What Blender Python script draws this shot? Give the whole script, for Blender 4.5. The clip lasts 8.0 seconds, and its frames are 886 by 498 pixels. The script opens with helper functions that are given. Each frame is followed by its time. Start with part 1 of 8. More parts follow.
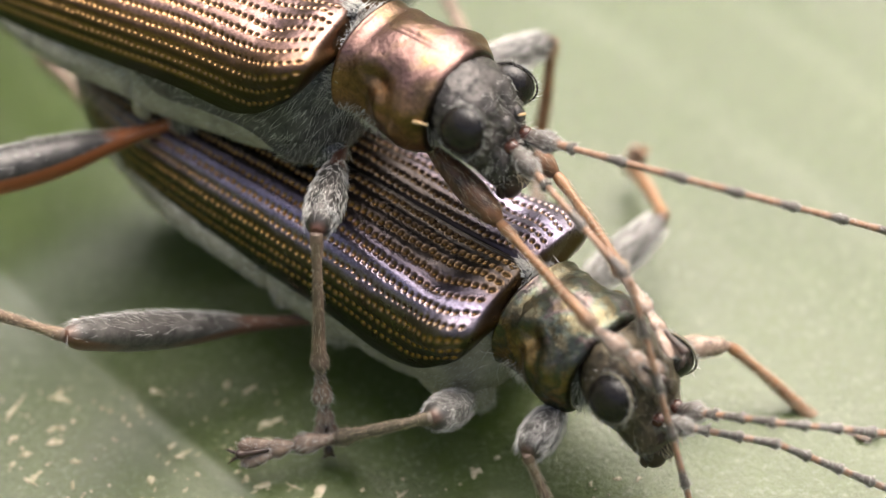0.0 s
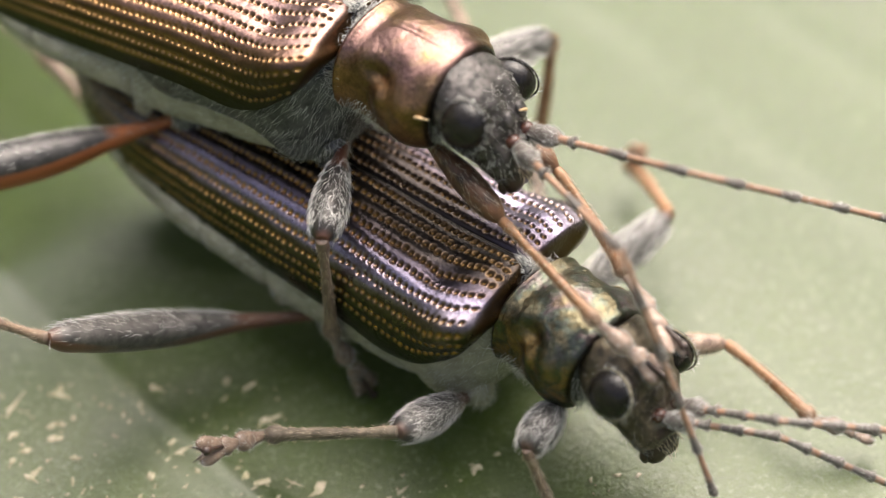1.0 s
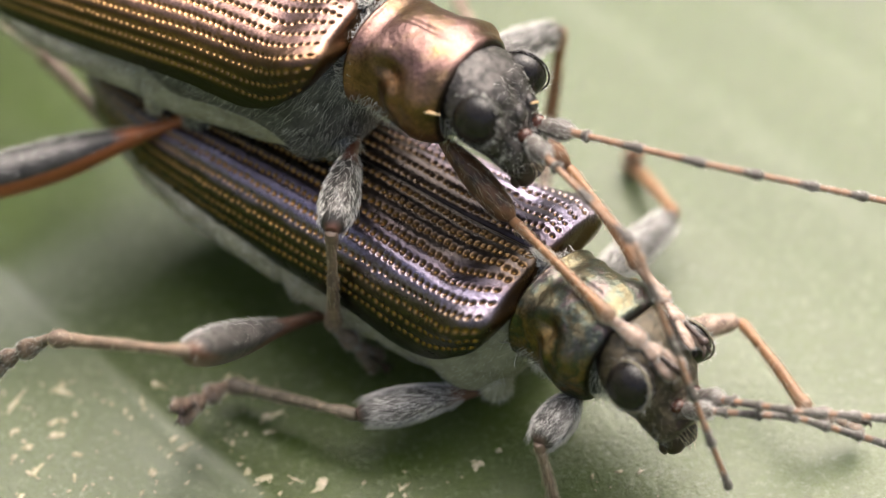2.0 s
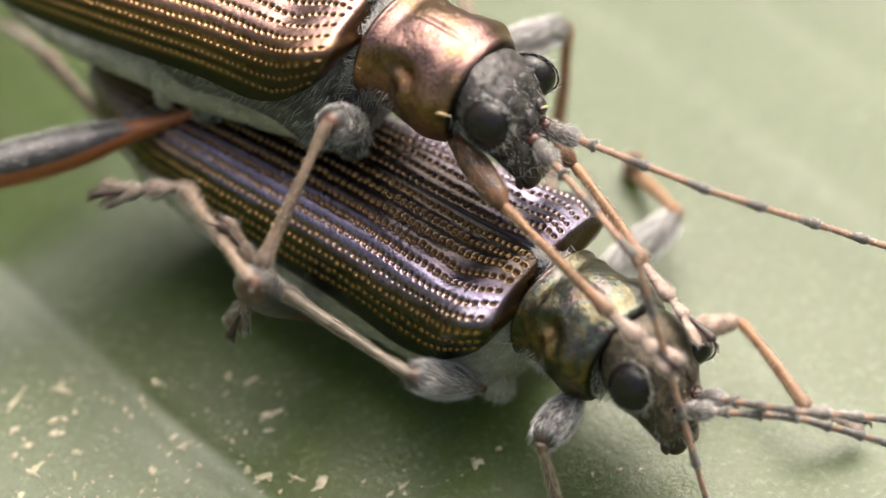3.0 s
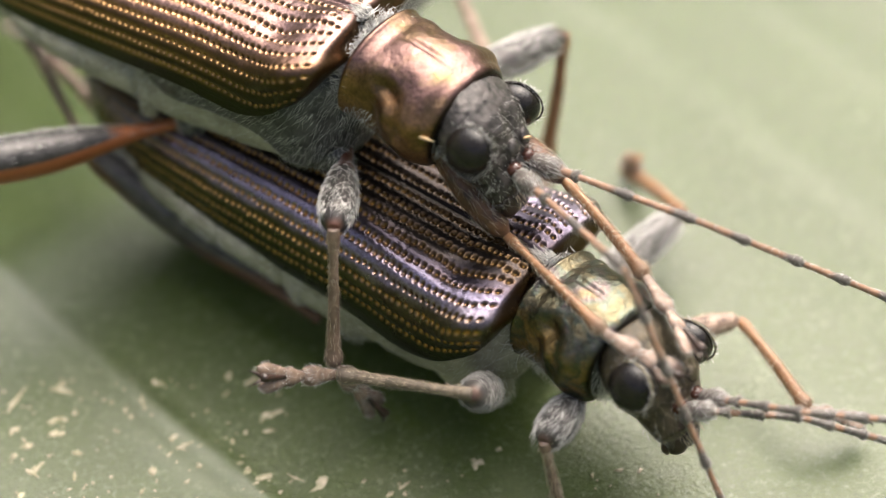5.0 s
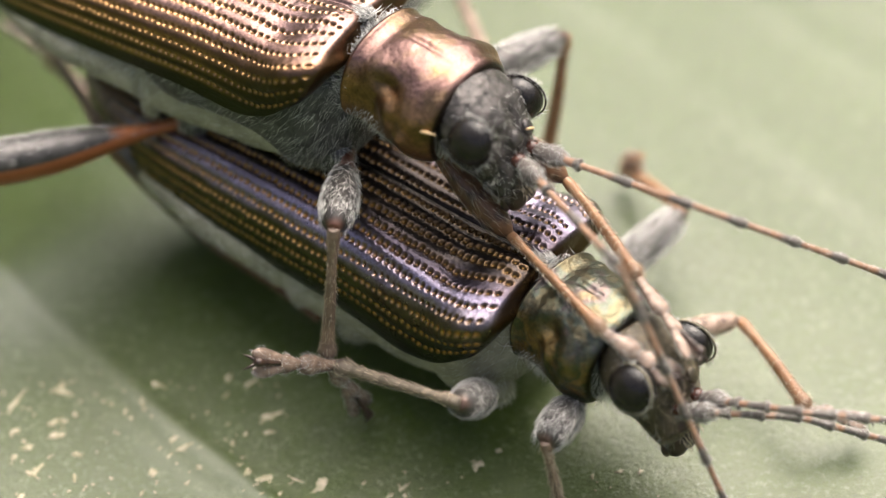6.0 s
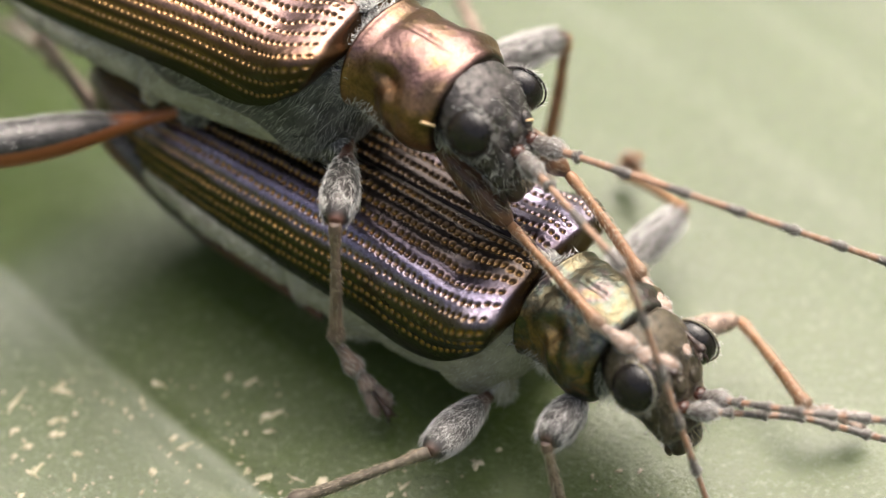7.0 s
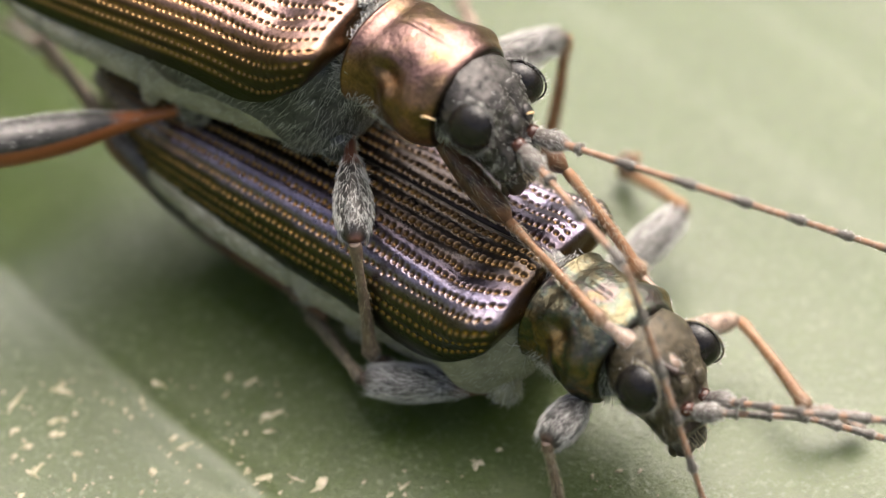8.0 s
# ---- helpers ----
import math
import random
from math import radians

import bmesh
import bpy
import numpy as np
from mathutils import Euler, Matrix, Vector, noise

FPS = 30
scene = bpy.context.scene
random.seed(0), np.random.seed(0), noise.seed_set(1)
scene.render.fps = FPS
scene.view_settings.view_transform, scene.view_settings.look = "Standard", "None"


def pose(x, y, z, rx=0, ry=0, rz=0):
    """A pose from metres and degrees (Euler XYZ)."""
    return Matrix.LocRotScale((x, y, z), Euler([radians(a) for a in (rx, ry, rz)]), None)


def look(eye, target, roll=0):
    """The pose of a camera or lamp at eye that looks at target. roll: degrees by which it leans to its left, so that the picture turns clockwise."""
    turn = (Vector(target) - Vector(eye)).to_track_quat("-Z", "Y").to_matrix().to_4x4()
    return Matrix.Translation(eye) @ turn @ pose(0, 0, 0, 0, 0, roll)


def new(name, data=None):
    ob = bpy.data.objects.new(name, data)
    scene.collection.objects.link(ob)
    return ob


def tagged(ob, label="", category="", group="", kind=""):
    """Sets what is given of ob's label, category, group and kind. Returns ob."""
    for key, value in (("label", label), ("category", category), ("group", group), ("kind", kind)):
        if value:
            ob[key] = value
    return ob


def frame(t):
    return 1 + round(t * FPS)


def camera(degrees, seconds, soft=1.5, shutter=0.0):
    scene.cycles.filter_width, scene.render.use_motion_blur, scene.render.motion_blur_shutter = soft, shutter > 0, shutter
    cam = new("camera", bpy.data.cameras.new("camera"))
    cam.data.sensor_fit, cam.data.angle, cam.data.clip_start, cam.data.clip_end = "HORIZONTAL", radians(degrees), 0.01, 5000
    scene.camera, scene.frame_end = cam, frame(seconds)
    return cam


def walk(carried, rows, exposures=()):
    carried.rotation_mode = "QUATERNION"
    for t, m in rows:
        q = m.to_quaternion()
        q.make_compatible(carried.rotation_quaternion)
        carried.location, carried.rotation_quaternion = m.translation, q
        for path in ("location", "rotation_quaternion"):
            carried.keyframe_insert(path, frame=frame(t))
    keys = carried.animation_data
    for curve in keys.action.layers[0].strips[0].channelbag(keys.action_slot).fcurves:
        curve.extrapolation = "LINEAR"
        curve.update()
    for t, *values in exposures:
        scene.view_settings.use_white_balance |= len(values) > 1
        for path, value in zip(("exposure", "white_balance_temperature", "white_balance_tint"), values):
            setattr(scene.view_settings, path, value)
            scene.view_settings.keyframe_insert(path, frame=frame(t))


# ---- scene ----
cam = camera(12.0, 8.0, soft=1.2, shutter=0.5)
MM = 0.001
ELEV = radians(45.0)
AIM = Vector((0.0, 0.0, 1.5)) * MM
BACK = Vector((0.0, -math.cos(ELEV), math.sin(ELEV)))
UPWARD = Vector((0.0, math.sin(ELEV), math.cos(ELEV)))


def stand(right, up):
    """The camera's stand, 60 mm from the beetles, slid by so many mm in its own plane."""
    shift = (Vector((1, 0, 0)) * right + UPWARD * up) * MM
    return look(AIM + BACK * 0.060 + shift, AIM + shift)


walk(cam, [(0.0, stand(0.024, 0.128)), (0.5, stand(0.030, 0.112)), (1.0, stand(0.024, 0.076)),
           (1.5, stand(0.006, 0.048)), (1.7, stand(0.0, 0.040)), (2.8, stand(0.0, 0.0)), (3.5, stand(0.0, 0.0)),
           (4.5, stand(0.0, 0.0)), (6.0, stand(0.0, 0.028)), (6.5, stand(0.0, 0.028)), (7.0, stand(0.0, 0.016)),
           (7.5, stand(0.0, 0.008)), (8.0, stand(0.0, 0.016))])
cam.data.dof.use_dof = True
cam.data.dof.focus_distance = 0.0580
cam.data.dof.aperture_fstop = 68.0

# ---- light ----
SUN_EL, SUN_AZ = radians(61), radians(66)
world = bpy.data.worlds.new("sky")
scene.world = world
world.use_nodes = True
wn = world.node_tree
sky = wn.nodes.new("ShaderNodeTexSky")
sky.sky_type, sky.sun_disc = "NISHITA", False
sky.sun_elevation, sky.sun_rotation = SUN_EL, radians(90) - SUN_AZ
sky.air_density, sky.dust_density, sky.ozone_density = 0.5, 9.0, 0.3
wn.links.new(sky.outputs[0], wn.nodes["Background"].inputs[0])
wn.nodes["Background"].inputs[1].default_value = 0.15
sun_data = bpy.data.lights.new("sun", "SUN")
sun_data.energy, sun_data.angle, sun_data.color = 2.1, radians(78), (1.0, 0.955, 0.90)
sun = new("sun", sun_data)
sun_from = Vector((math.cos(SUN_EL) * math.cos(SUN_AZ), math.cos(SUN_EL) * math.sin(SUN_AZ), math.sin(SUN_EL)))
sun.matrix_world = look(sun_from * 5, (0, 0, 0))
scene.view_settings.exposure = 1.0


# ---- materials ----
def shader(name):
    m = bpy.data.materials.new(name)
    m.use_nodes = True
    return m, m.node_tree, m.node_tree.nodes["Principled BSDF"]


def tex(nt, scale, detail=4.0, rough=0.6, stretch=(1, 1, 1), kind="ShaderNodeTexNoise"):
    """A noise in mm of the object's own space: scale is features per mm."""
    co, mp, n = nt.nodes.new("ShaderNodeTexCoord"), nt.nodes.new("ShaderNodeMapping"), nt.nodes.new(kind)
    mp.inputs["Scale"].default_value = [1000 * s for s in stretch]
    nt.links.new(co.outputs["Object"], mp.inputs["Vector"])
    nt.links.new(mp.outputs[0], n.inputs["Vector"])
    n.inputs["Scale"].default_value = scale
    if kind == "ShaderNodeTexNoise":
        n.inputs["Detail"].default_value, n.inputs["Roughness"].default_value = detail, rough
    return n


def ramp(nt, value, stops):
    r = nt.nodes.new("ShaderNodeValToRGB")
    e = r.color_ramp.elements
    while len(e) < len(stops):
        e.new(0.5)
    for el, (at, c) in zip(e, stops):
        el.position, el.color = at, (*c, 1)
    nt.links.new(value, r.inputs[0])
    return r.outputs[0]


def mixed(nt, fac, a, b, mode="MIX"):
    m = nt.nodes.new("ShaderNodeMix")
    m.data_type, m.blend_type = "RGBA", mode
    for s, v in ((0, fac), (6, a), (7, b)):
        if isinstance(v, (int, float)):
            m.inputs[s].default_value = v
        elif isinstance(v, tuple):
            m.inputs[s].default_value = (*v, 1)
        else:
            nt.links.new(v, m.inputs[s])
    return m.outputs[2]


def bumped(nt, bsdf, height, strength, distance_mm, then=None):
    b = nt.nodes.new("ShaderNodeBump")
    b.inputs["Strength"].default_value, b.inputs["Distance"].default_value = strength, distance_mm * MM
    nt.links.new(height, b.inputs["Height"])
    if then is not None:
        nt.links.new(then, b.inputs["Normal"])
    nt.links.new(b.outputs[0], bsdf.inputs["Normal"])
    return b.outputs[0]


def attribute(nt, name):
    a = nt.nodes.new("ShaderNodeAttribute")
    a.attribute_name = name
    return a.outputs["Fac"]


def wing_case_material(name, stops, pit_colour, rough=0.27):
    """Structural metal colours, mixed with painted sheen and shade, that change from the seam to the rim, with brassy
    punctures.
    """
    m, nt, b = shader(name)
    n = tex(nt, 0.9, 3)
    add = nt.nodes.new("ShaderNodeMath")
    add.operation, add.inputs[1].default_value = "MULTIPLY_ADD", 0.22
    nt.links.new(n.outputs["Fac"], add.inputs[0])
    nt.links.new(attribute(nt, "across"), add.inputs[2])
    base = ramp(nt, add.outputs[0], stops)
    grain = tex(nt, 26, 5, 0.7)
    base = mixed(nt, ramp(nt, grain.outputs["Fac"], [(0.35, (0.55,) * 3), (0.6, (0, 0, 0))]), base, (0.05, 0.04, 0.035))
    base = mixed(nt, attribute(nt, "brass"), base, pit_colour)
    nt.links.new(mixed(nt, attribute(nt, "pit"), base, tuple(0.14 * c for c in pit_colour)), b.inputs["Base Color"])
    b.inputs["Metallic"].default_value = 0.93
    r = nt.nodes.new("ShaderNodeMapRange")
    r.inputs["To Min"].default_value, r.inputs["To Max"].default_value = rough - 0.07, rough + 0.12
    nt.links.new(tex(nt, 5, 4).outputs["Fac"], r.inputs["Value"])
    nt.links.new(r.outputs[0], b.inputs["Roughness"])
    one = bumped(nt, b, tex(nt, 9, 4, 0.6, (0.35, 1, 1)).outputs["Fac"], 0.5, 0.02)
    bumped(nt, b, grain.outputs["Fac"], 0.35, 0.006, one)
    return m


def shield_material(name, stops, side_stops, rough=0.25, rumple=0.03, patch=1.1):
    """The burnished plate of the thorax, finely dimpled and wrinkled."""
    m, nt, b = shader(name)
    n = tex(nt, patch, 4, 0.6)
    base = ramp(nt, n.outputs["Fac"], stops)
    lean = nt.nodes.new("ShaderNodeMath")
    lean.operation, lean.inputs[1].default_value = "MULTIPLY_ADD", 0.30
    nt.links.new(tex(nt, 2.4, 4).outputs["Fac"], lean.inputs[0])
    nt.links.new(attribute(nt, "across"), lean.inputs[2])
    base = mixed(nt, ramp(nt, lean.outputs[0], [(0.46, (0, 0, 0)), (0.68, (1, 1, 1))]), base, ramp(nt, n.outputs["Fac"], side_stops))
    base = mixed(nt, attribute(nt, "edge"), base, (0.012, 0.010, 0.008))
    fine = tex(nt, 22, 5, 0.7)
    base = mixed(nt, ramp(nt, fine.outputs["Fac"], [(0.33, (0.6,) * 3), (0.55, (0, 0, 0))]), base, (0.06, 0.045, 0.03))
    nt.links.new(base, b.inputs["Base Color"])
    b.inputs["Metallic"].default_value, b.inputs["Roughness"].default_value = 0.93, rough
    zero = bumped(nt, b, tex(nt, 2.2, 3, 0.5).outputs["Fac"], 0.6, rumple * 1.5)
    one = bumped(nt, b, tex(nt, 6, 5, 0.65, (1, 0.6, 1)).outputs["Fac"], 0.8, rumple * 0.8, zero)
    bumped(nt, b, fine.outputs["Fac"], 0.3, 0.004 + rumple * 0.09, one)
    return m


def chitin(name, dark, light, rough=0.45, metal=0.0, scale=6.0, along=None, relief=0.012):
    """Leg, head and belly skin: two tones in patches, pitted; along = (near, far) tones that change from joint to joint."""
    m, nt, b = shader(name)
    n = tex(nt, scale, 5, 0.65)
    base = ramp(nt, n.outputs["Fac"], [(0.32, dark), (0.68, light)])
    if along:
        a = nt.nodes.new("ShaderNodeMath")
        a.operation, a.inputs[1].default_value = "MULTIPLY_ADD", 0.35
        nt.links.new(n.outputs["Fac"], a.inputs[0])
        nt.links.new(attribute(nt, "tone"), a.inputs[2])
        base = mixed(nt, ramp(nt, a.outputs[0], [(0.45, (0, 0, 0)), (0.8, (1, 1, 1))]), base, along)
    nt.links.new(base, b.inputs["Base Color"])
    b.inputs["Roughness"].default_value, b.inputs["Metallic"].default_value = rough, metal
    bumped(nt, b, tex(nt, 20, 5, 0.7).outputs["Fac"], 0.5, relief)
    return m


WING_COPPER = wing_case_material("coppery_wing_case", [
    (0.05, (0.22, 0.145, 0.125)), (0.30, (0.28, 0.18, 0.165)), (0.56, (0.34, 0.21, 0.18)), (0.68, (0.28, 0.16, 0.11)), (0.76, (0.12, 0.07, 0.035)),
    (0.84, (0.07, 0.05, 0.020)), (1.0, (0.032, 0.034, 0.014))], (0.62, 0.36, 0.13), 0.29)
# near-black seam paints the shade under the rider, the violet band a highlight
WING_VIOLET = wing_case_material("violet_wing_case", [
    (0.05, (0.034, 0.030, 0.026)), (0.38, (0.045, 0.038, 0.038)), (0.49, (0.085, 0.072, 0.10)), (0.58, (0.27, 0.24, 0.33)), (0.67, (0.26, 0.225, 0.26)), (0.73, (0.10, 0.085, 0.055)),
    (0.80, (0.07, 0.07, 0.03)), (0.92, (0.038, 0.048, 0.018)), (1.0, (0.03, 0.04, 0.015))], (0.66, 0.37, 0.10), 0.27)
SHIELD_COPPER = shield_material("coppery_shield", [
    (0.28, (0.17, 0.125, 0.05)), (0.42, (0.18, 0.115, 0.07)), (0.52, (0.195, 0.115, 0.10)), (0.62, (0.195, 0.115, 0.10)), (0.76, (0.15, 0.125, 0.05))],
    [(0.3, (0.09, 0.06, 0.03)), (0.48, (0.34, 0.19, 0.09)), (0.6, (0.12, 0.085, 0.035))], 0.34, 0.024)
SHIELD_BRASS = shield_material("brassy_shield", [
    (0.30, (0.07, 0.085, 0.06)), (0.43, (0.14, 0.12, 0.07)), (0.50, (0.09, 0.11, 0.085)), (0.58, (0.14, 0.11, 0.11)), (0.68, (0.15, 0.115, 0.065)), (0.8, (0.075, 0.10, 0.07))],
    [(0.3, (0.05, 0.075, 0.032)), (0.45, (0.26, 0.17, 0.06)), (0.55, (0.07, 0.09, 0.045)), (0.7, (0.24, 0.17, 0.06))], 0.32, 0.05, 1.9)
HEAD_DARK = chitin("black_head_skin", (0.013, 0.0125, 0.012), (0.12, 0.108, 0.10), 0.27, 0.45, 7, None, 0.03)
HEAD_BRONZE = chitin("bronze_head_skin", (0.028, 0.024, 0.016), (0.12, 0.095, 0.058), 0.34, 0.4, 7, None, 0.035)
BELLY = chitin("pale_grey_belly_skin", (0.24, 0.23, 0.17), (0.43, 0.415, 0.32), 0.6, 0.0, 4)
FLANK = chitin("dark_flank_skin", (0.028, 0.029, 0.029), (0.14, 0.14, 0.13), 0.42, 0.3, 5)
FORE_FEMUR = chitin("rusty_dark_leg_skin", (0.05, 0.03, 0.02), (0.20, 0.095, 0.045), 0.4, 0.0, 5)
FEMUR_DARK = chitin("black_leg_skin", (0.02, 0.019, 0.018), (0.07, 0.062, 0.055), 0.35, 0.2, 5, (0.16, 0.06, 0.035))
FEMUR = chitin("grey_and_rusty_leg_skin", (0.03, 0.029, 0.028), (0.095, 0.09, 0.085), 0.42, 0.2, 5, (0.40, 0.135, 0.048))
TIBIA = chitin("brown_leg_skin", (0.12, 0.085, 0.058), (0.27, 0.185, 0.125), 0.5, 0.0, 5, (0.15, 0.11, 0.085))
TIBIA_GREY = chitin("olive_grey_leg_skin", (0.085, 0.07, 0.048), (0.24, 0.195, 0.14), 0.45, 0.0, 6, (0.10, 0.08, 0.06))
TIBIA_ORANGE = chitin("orange_leg_skin", (0.20, 0.095, 0.04), (0.37, 0.19, 0.09), 0.42, 0.0, 5, (0.20, 0.12, 0.07))
FOOT = chitin("brown_foot_skin", (0.05, 0.034, 0.024), (0.25, 0.18, 0.13), 0.5, 0.0, 7)
PAD = chitin("pale_foot_skin", (0.08, 0.046, 0.032), (0.48, 0.35, 0.27), 0.5, 0.0, 6)
ANTENNA = chitin("banded_antenna_skin", (0.20, 0.115, 0.07), (0.36, 0.205, 0.125), 0.5, 0.0, 8, (0.11, 0.095, 0.082))
SOCKET = chitin("red_brown_socket_skin", (0.03, 0.014, 0.010), (0.13, 0.048, 0.030), 0.25, 0.0, 9)
EYE_RIM = chitin("pale_eye_rim_skin", (0.12, 0.105, 0.065), (0.34, 0.30, 0.20), 0.5, 0.0, 12)
FEMUR_BROWN = chitin("grey_and_brown_leg_skin", (0.04, 0.038, 0.035), (0.14, 0.13, 0.12), 0.42, 0.2, 5, (0.15, 0.078, 0.05))
MOUTH = chitin("dark_mouth_skin", (0.012, 0.010, 0.009), (0.06, 0.035, 0.025), 0.3, 0.0, 8)


def eye_material():
    m, nt, b = shader("faceted_black_eye")
    nt.links.new(ramp(nt, tex(nt, 3, 3).outputs["Fac"], [(0.3, (0.008, 0.007, 0.006)), (0.7, (0.022, 0.019, 0.016))]), b.inputs["Base Color"])
    b.inputs["Roughness"].default_value, b.inputs["Specular IOR Level"].default_value = 0.22, 0.4
    v = tex(nt, 28, kind="ShaderNodeTexVoronoi")
    bumped(nt, b, v.outputs["Distance"], 0.25, 0.012)
    return m


def hair_material(name, colour):
    m, nt, b = shader(name)
    info = nt.nodes.new("ShaderNodeNewGeometry")
    nt.links.new(ramp(nt, info.outputs["Random Per Island"], [(0.0, tuple(c * 0.45 for c in colour)), (0.6, colour), (1.0, colour)]), b.inputs["Base Color"])
    b.inputs["Roughness"].default_value = 0.27
    return m


EYE = eye_material()
HAIR = hair_material("silver_hair", (0.86, 0.85, 0.80))
STRAW = chitin("straw", (0.45, 0.30, 0.14), (0.70, 0.52, 0.30), 0.6)
HAIR_GOLD = hair_material("tawny_hair", (0.78, 0.66, 0.50))


def leaf_material():
    m, nt, b = shader("waxy_leaf")
    big, mid = tex(nt, 0.16, 4, 0.55), tex(nt, 2.2, 5, 0.65)
    col = ramp(nt, big.outputs["Fac"], [(0.3, (0.047, 0.082, 0.003)), (0.5, (0.061, 0.104, 0.005)), (0.72, (0.080, 0.129, 0.010))])
    col = mixed(nt, ramp(nt, mid.outputs["Fac"], [(0.4, (0, 0, 0)), (0.75, (0.6,) * 3)]), col, (0.086, 0.115, 0.034))
    fleck = tex(nt, 9, 6, 0.75)
    col = mixed(nt, ramp(nt, fleck.outputs["Fac"], [(0.53, (0, 0, 0)), (0.66, (0.85,) * 3)]), col, (0.20, 0.255, 0.125))
    col = mixed(nt, ramp(nt, fleck.outputs["Fac"], [(0.32, (0.6,) * 3), (0.45, (0, 0, 0))]), col, (0.032, 0.055, 0.006))
    col = mixed(nt, attribute(nt, "vein"), col, (0.27, 0.31, 0.20))
    nt.links.new(col, b.inputs["Base Color"])
    r = nt.nodes.new("ShaderNodeMapRange")
    r.inputs["To Min"].default_value, r.inputs["To Max"].default_value = 0.30, 0.55
    nt.links.new(mid.outputs["Fac"], r.inputs["Value"])
    nt.links.new(r.outputs[0], b.inputs["Roughness"])
    b.inputs["Specular IOR Level"].default_value = 0.3
    b.inputs["Coat Weight"].default_value, b.inputs["Coat Roughness"].default_value = 0.92, 0.30
    b.inputs["Coat IOR"].default_value = 1.5
    one = bumped(nt, b, tex(nt, 10, 6, 0.72).outputs["Fac"], 1.0, 0.13)
    bumped(nt, b, mid.outputs["Fac"], 0.4, 0.05, one)
    film = nt.nodes.new("ShaderNodeBump")                 # the wax is smoother than the skin below it
    film.inputs["Strength"].default_value, film.inputs["Distance"].default_value = 0.5, 0.022 * MM
    nt.links.new(tex(nt, 10, 6, 0.72).outputs["Fac"], film.inputs["Height"])
    nt.links.new(film.outputs[0], b.inputs["Coat Normal"])
    return m


LEAF = leaf_material()
SCAR = chitin("dry_leaf_scar", (0.28, 0.275, 0.15), (0.64, 0.56, 0.41), 0.7, 0.0, 6)
GROUND = chitin("unseen_dark_bank", (0.02, 0.03, 0.012), (0.06, 0.085, 0.03), 0.8, 0.0, 0.02)


# ---- building tools, in mm ----
def part(name, data, material, parent=None, label="", at=None, smooth=True):
    """Links a mesh, or a bmesh built in mm, as one object under a thing or a part."""
    if isinstance(data, bmesh.types.BMesh):
        bm, data = data, bpy.data.meshes.new(name)
        bm.to_mesh(data)
        bm.free()
        data.transform(Matrix.Scale(MM, 4))
    if material and not data.materials:
        data.materials.append(material)
    if smooth:
        data.shade_smooth()
    ob = new(name, data)
    ob.parent = parent
    if at is not None:
        ob.matrix_basis = at
    return tagged(ob, label)


def sheet(name, p, ring=False, caps=False, **values):
    """A mesh from a grid of places p[i, j] in mm; ring closes it along j, caps closes both ends. values: numbers per place."""
    n, m = p.shape[:2]
    idx = np.arange(n * m).reshape(n, m)
    if ring:
        idx = np.concatenate([idx, idx[:, :1]], 1)
    q = np.stack([idx[:-1, :-1], idx[1:, :-1], idx[1:, 1:], idx[:-1, 1:]], -1).reshape(-1, 4).tolist()
    verts = p.reshape(-1, 3)
    if caps:
        verts = np.concatenate([verts, [p[0].mean(0), p[-1].mean(0)]])
        for j in range(idx.shape[1] - 1):
            q.append((n * m, int(idx[0, j]), int(idx[0, j + 1])))
            q.append((n * m + 1, int(idx[-1, j + 1]), int(idx[-1, j])))
    if ring:                                               # faces look outwards
        out = np.array([verts[list(f)].mean(0) for f in q]) - verts.mean(0)
        face = np.array([np.cross(verts[f[1]] - verts[f[0]], verts[f[2]] - verts[f[0]]) for f in q])
        if (out * face).sum() < 0:
            q = [tuple(f[::-1]) for f in q]
    mesh = bpy.data.meshes.new(name)
    mesh.from_pydata((verts * MM).tolist(), [], q)
    for key, v in values.items():
        v = np.asarray(v, dtype=float).reshape(-1)
        if caps:
            v = np.concatenate([v, [v[0], v[-1]]])
        mesh.attributes.new(key, "FLOAT", "POINT").data.foreach_set("value", v)
    mesh.update()
    return mesh


def interp(x, *pairs):
    """A smooth curve through the pairs."""
    xs, ys = np.array([a for a, _ in pairs], float), np.array([b for _, b in pairs], float)
    slope = np.gradient(ys, xs)
    x = np.clip(np.asarray(x, float), xs[0], xs[-1])
    k = np.clip(np.searchsorted(xs, x) - 1, 0, len(xs) - 2)
    h = xs[k + 1] - xs[k]
    t = (x - xs[k]) / h
    return ((1 + 2 * t) * (1 - t) ** 2 * ys[k] + t * (1 - t) ** 2 * h * slope[k]
            + t * t * (3 - 2 * t) * ys[k + 1] + t * t * (t - 1) * h * slope[k + 1])


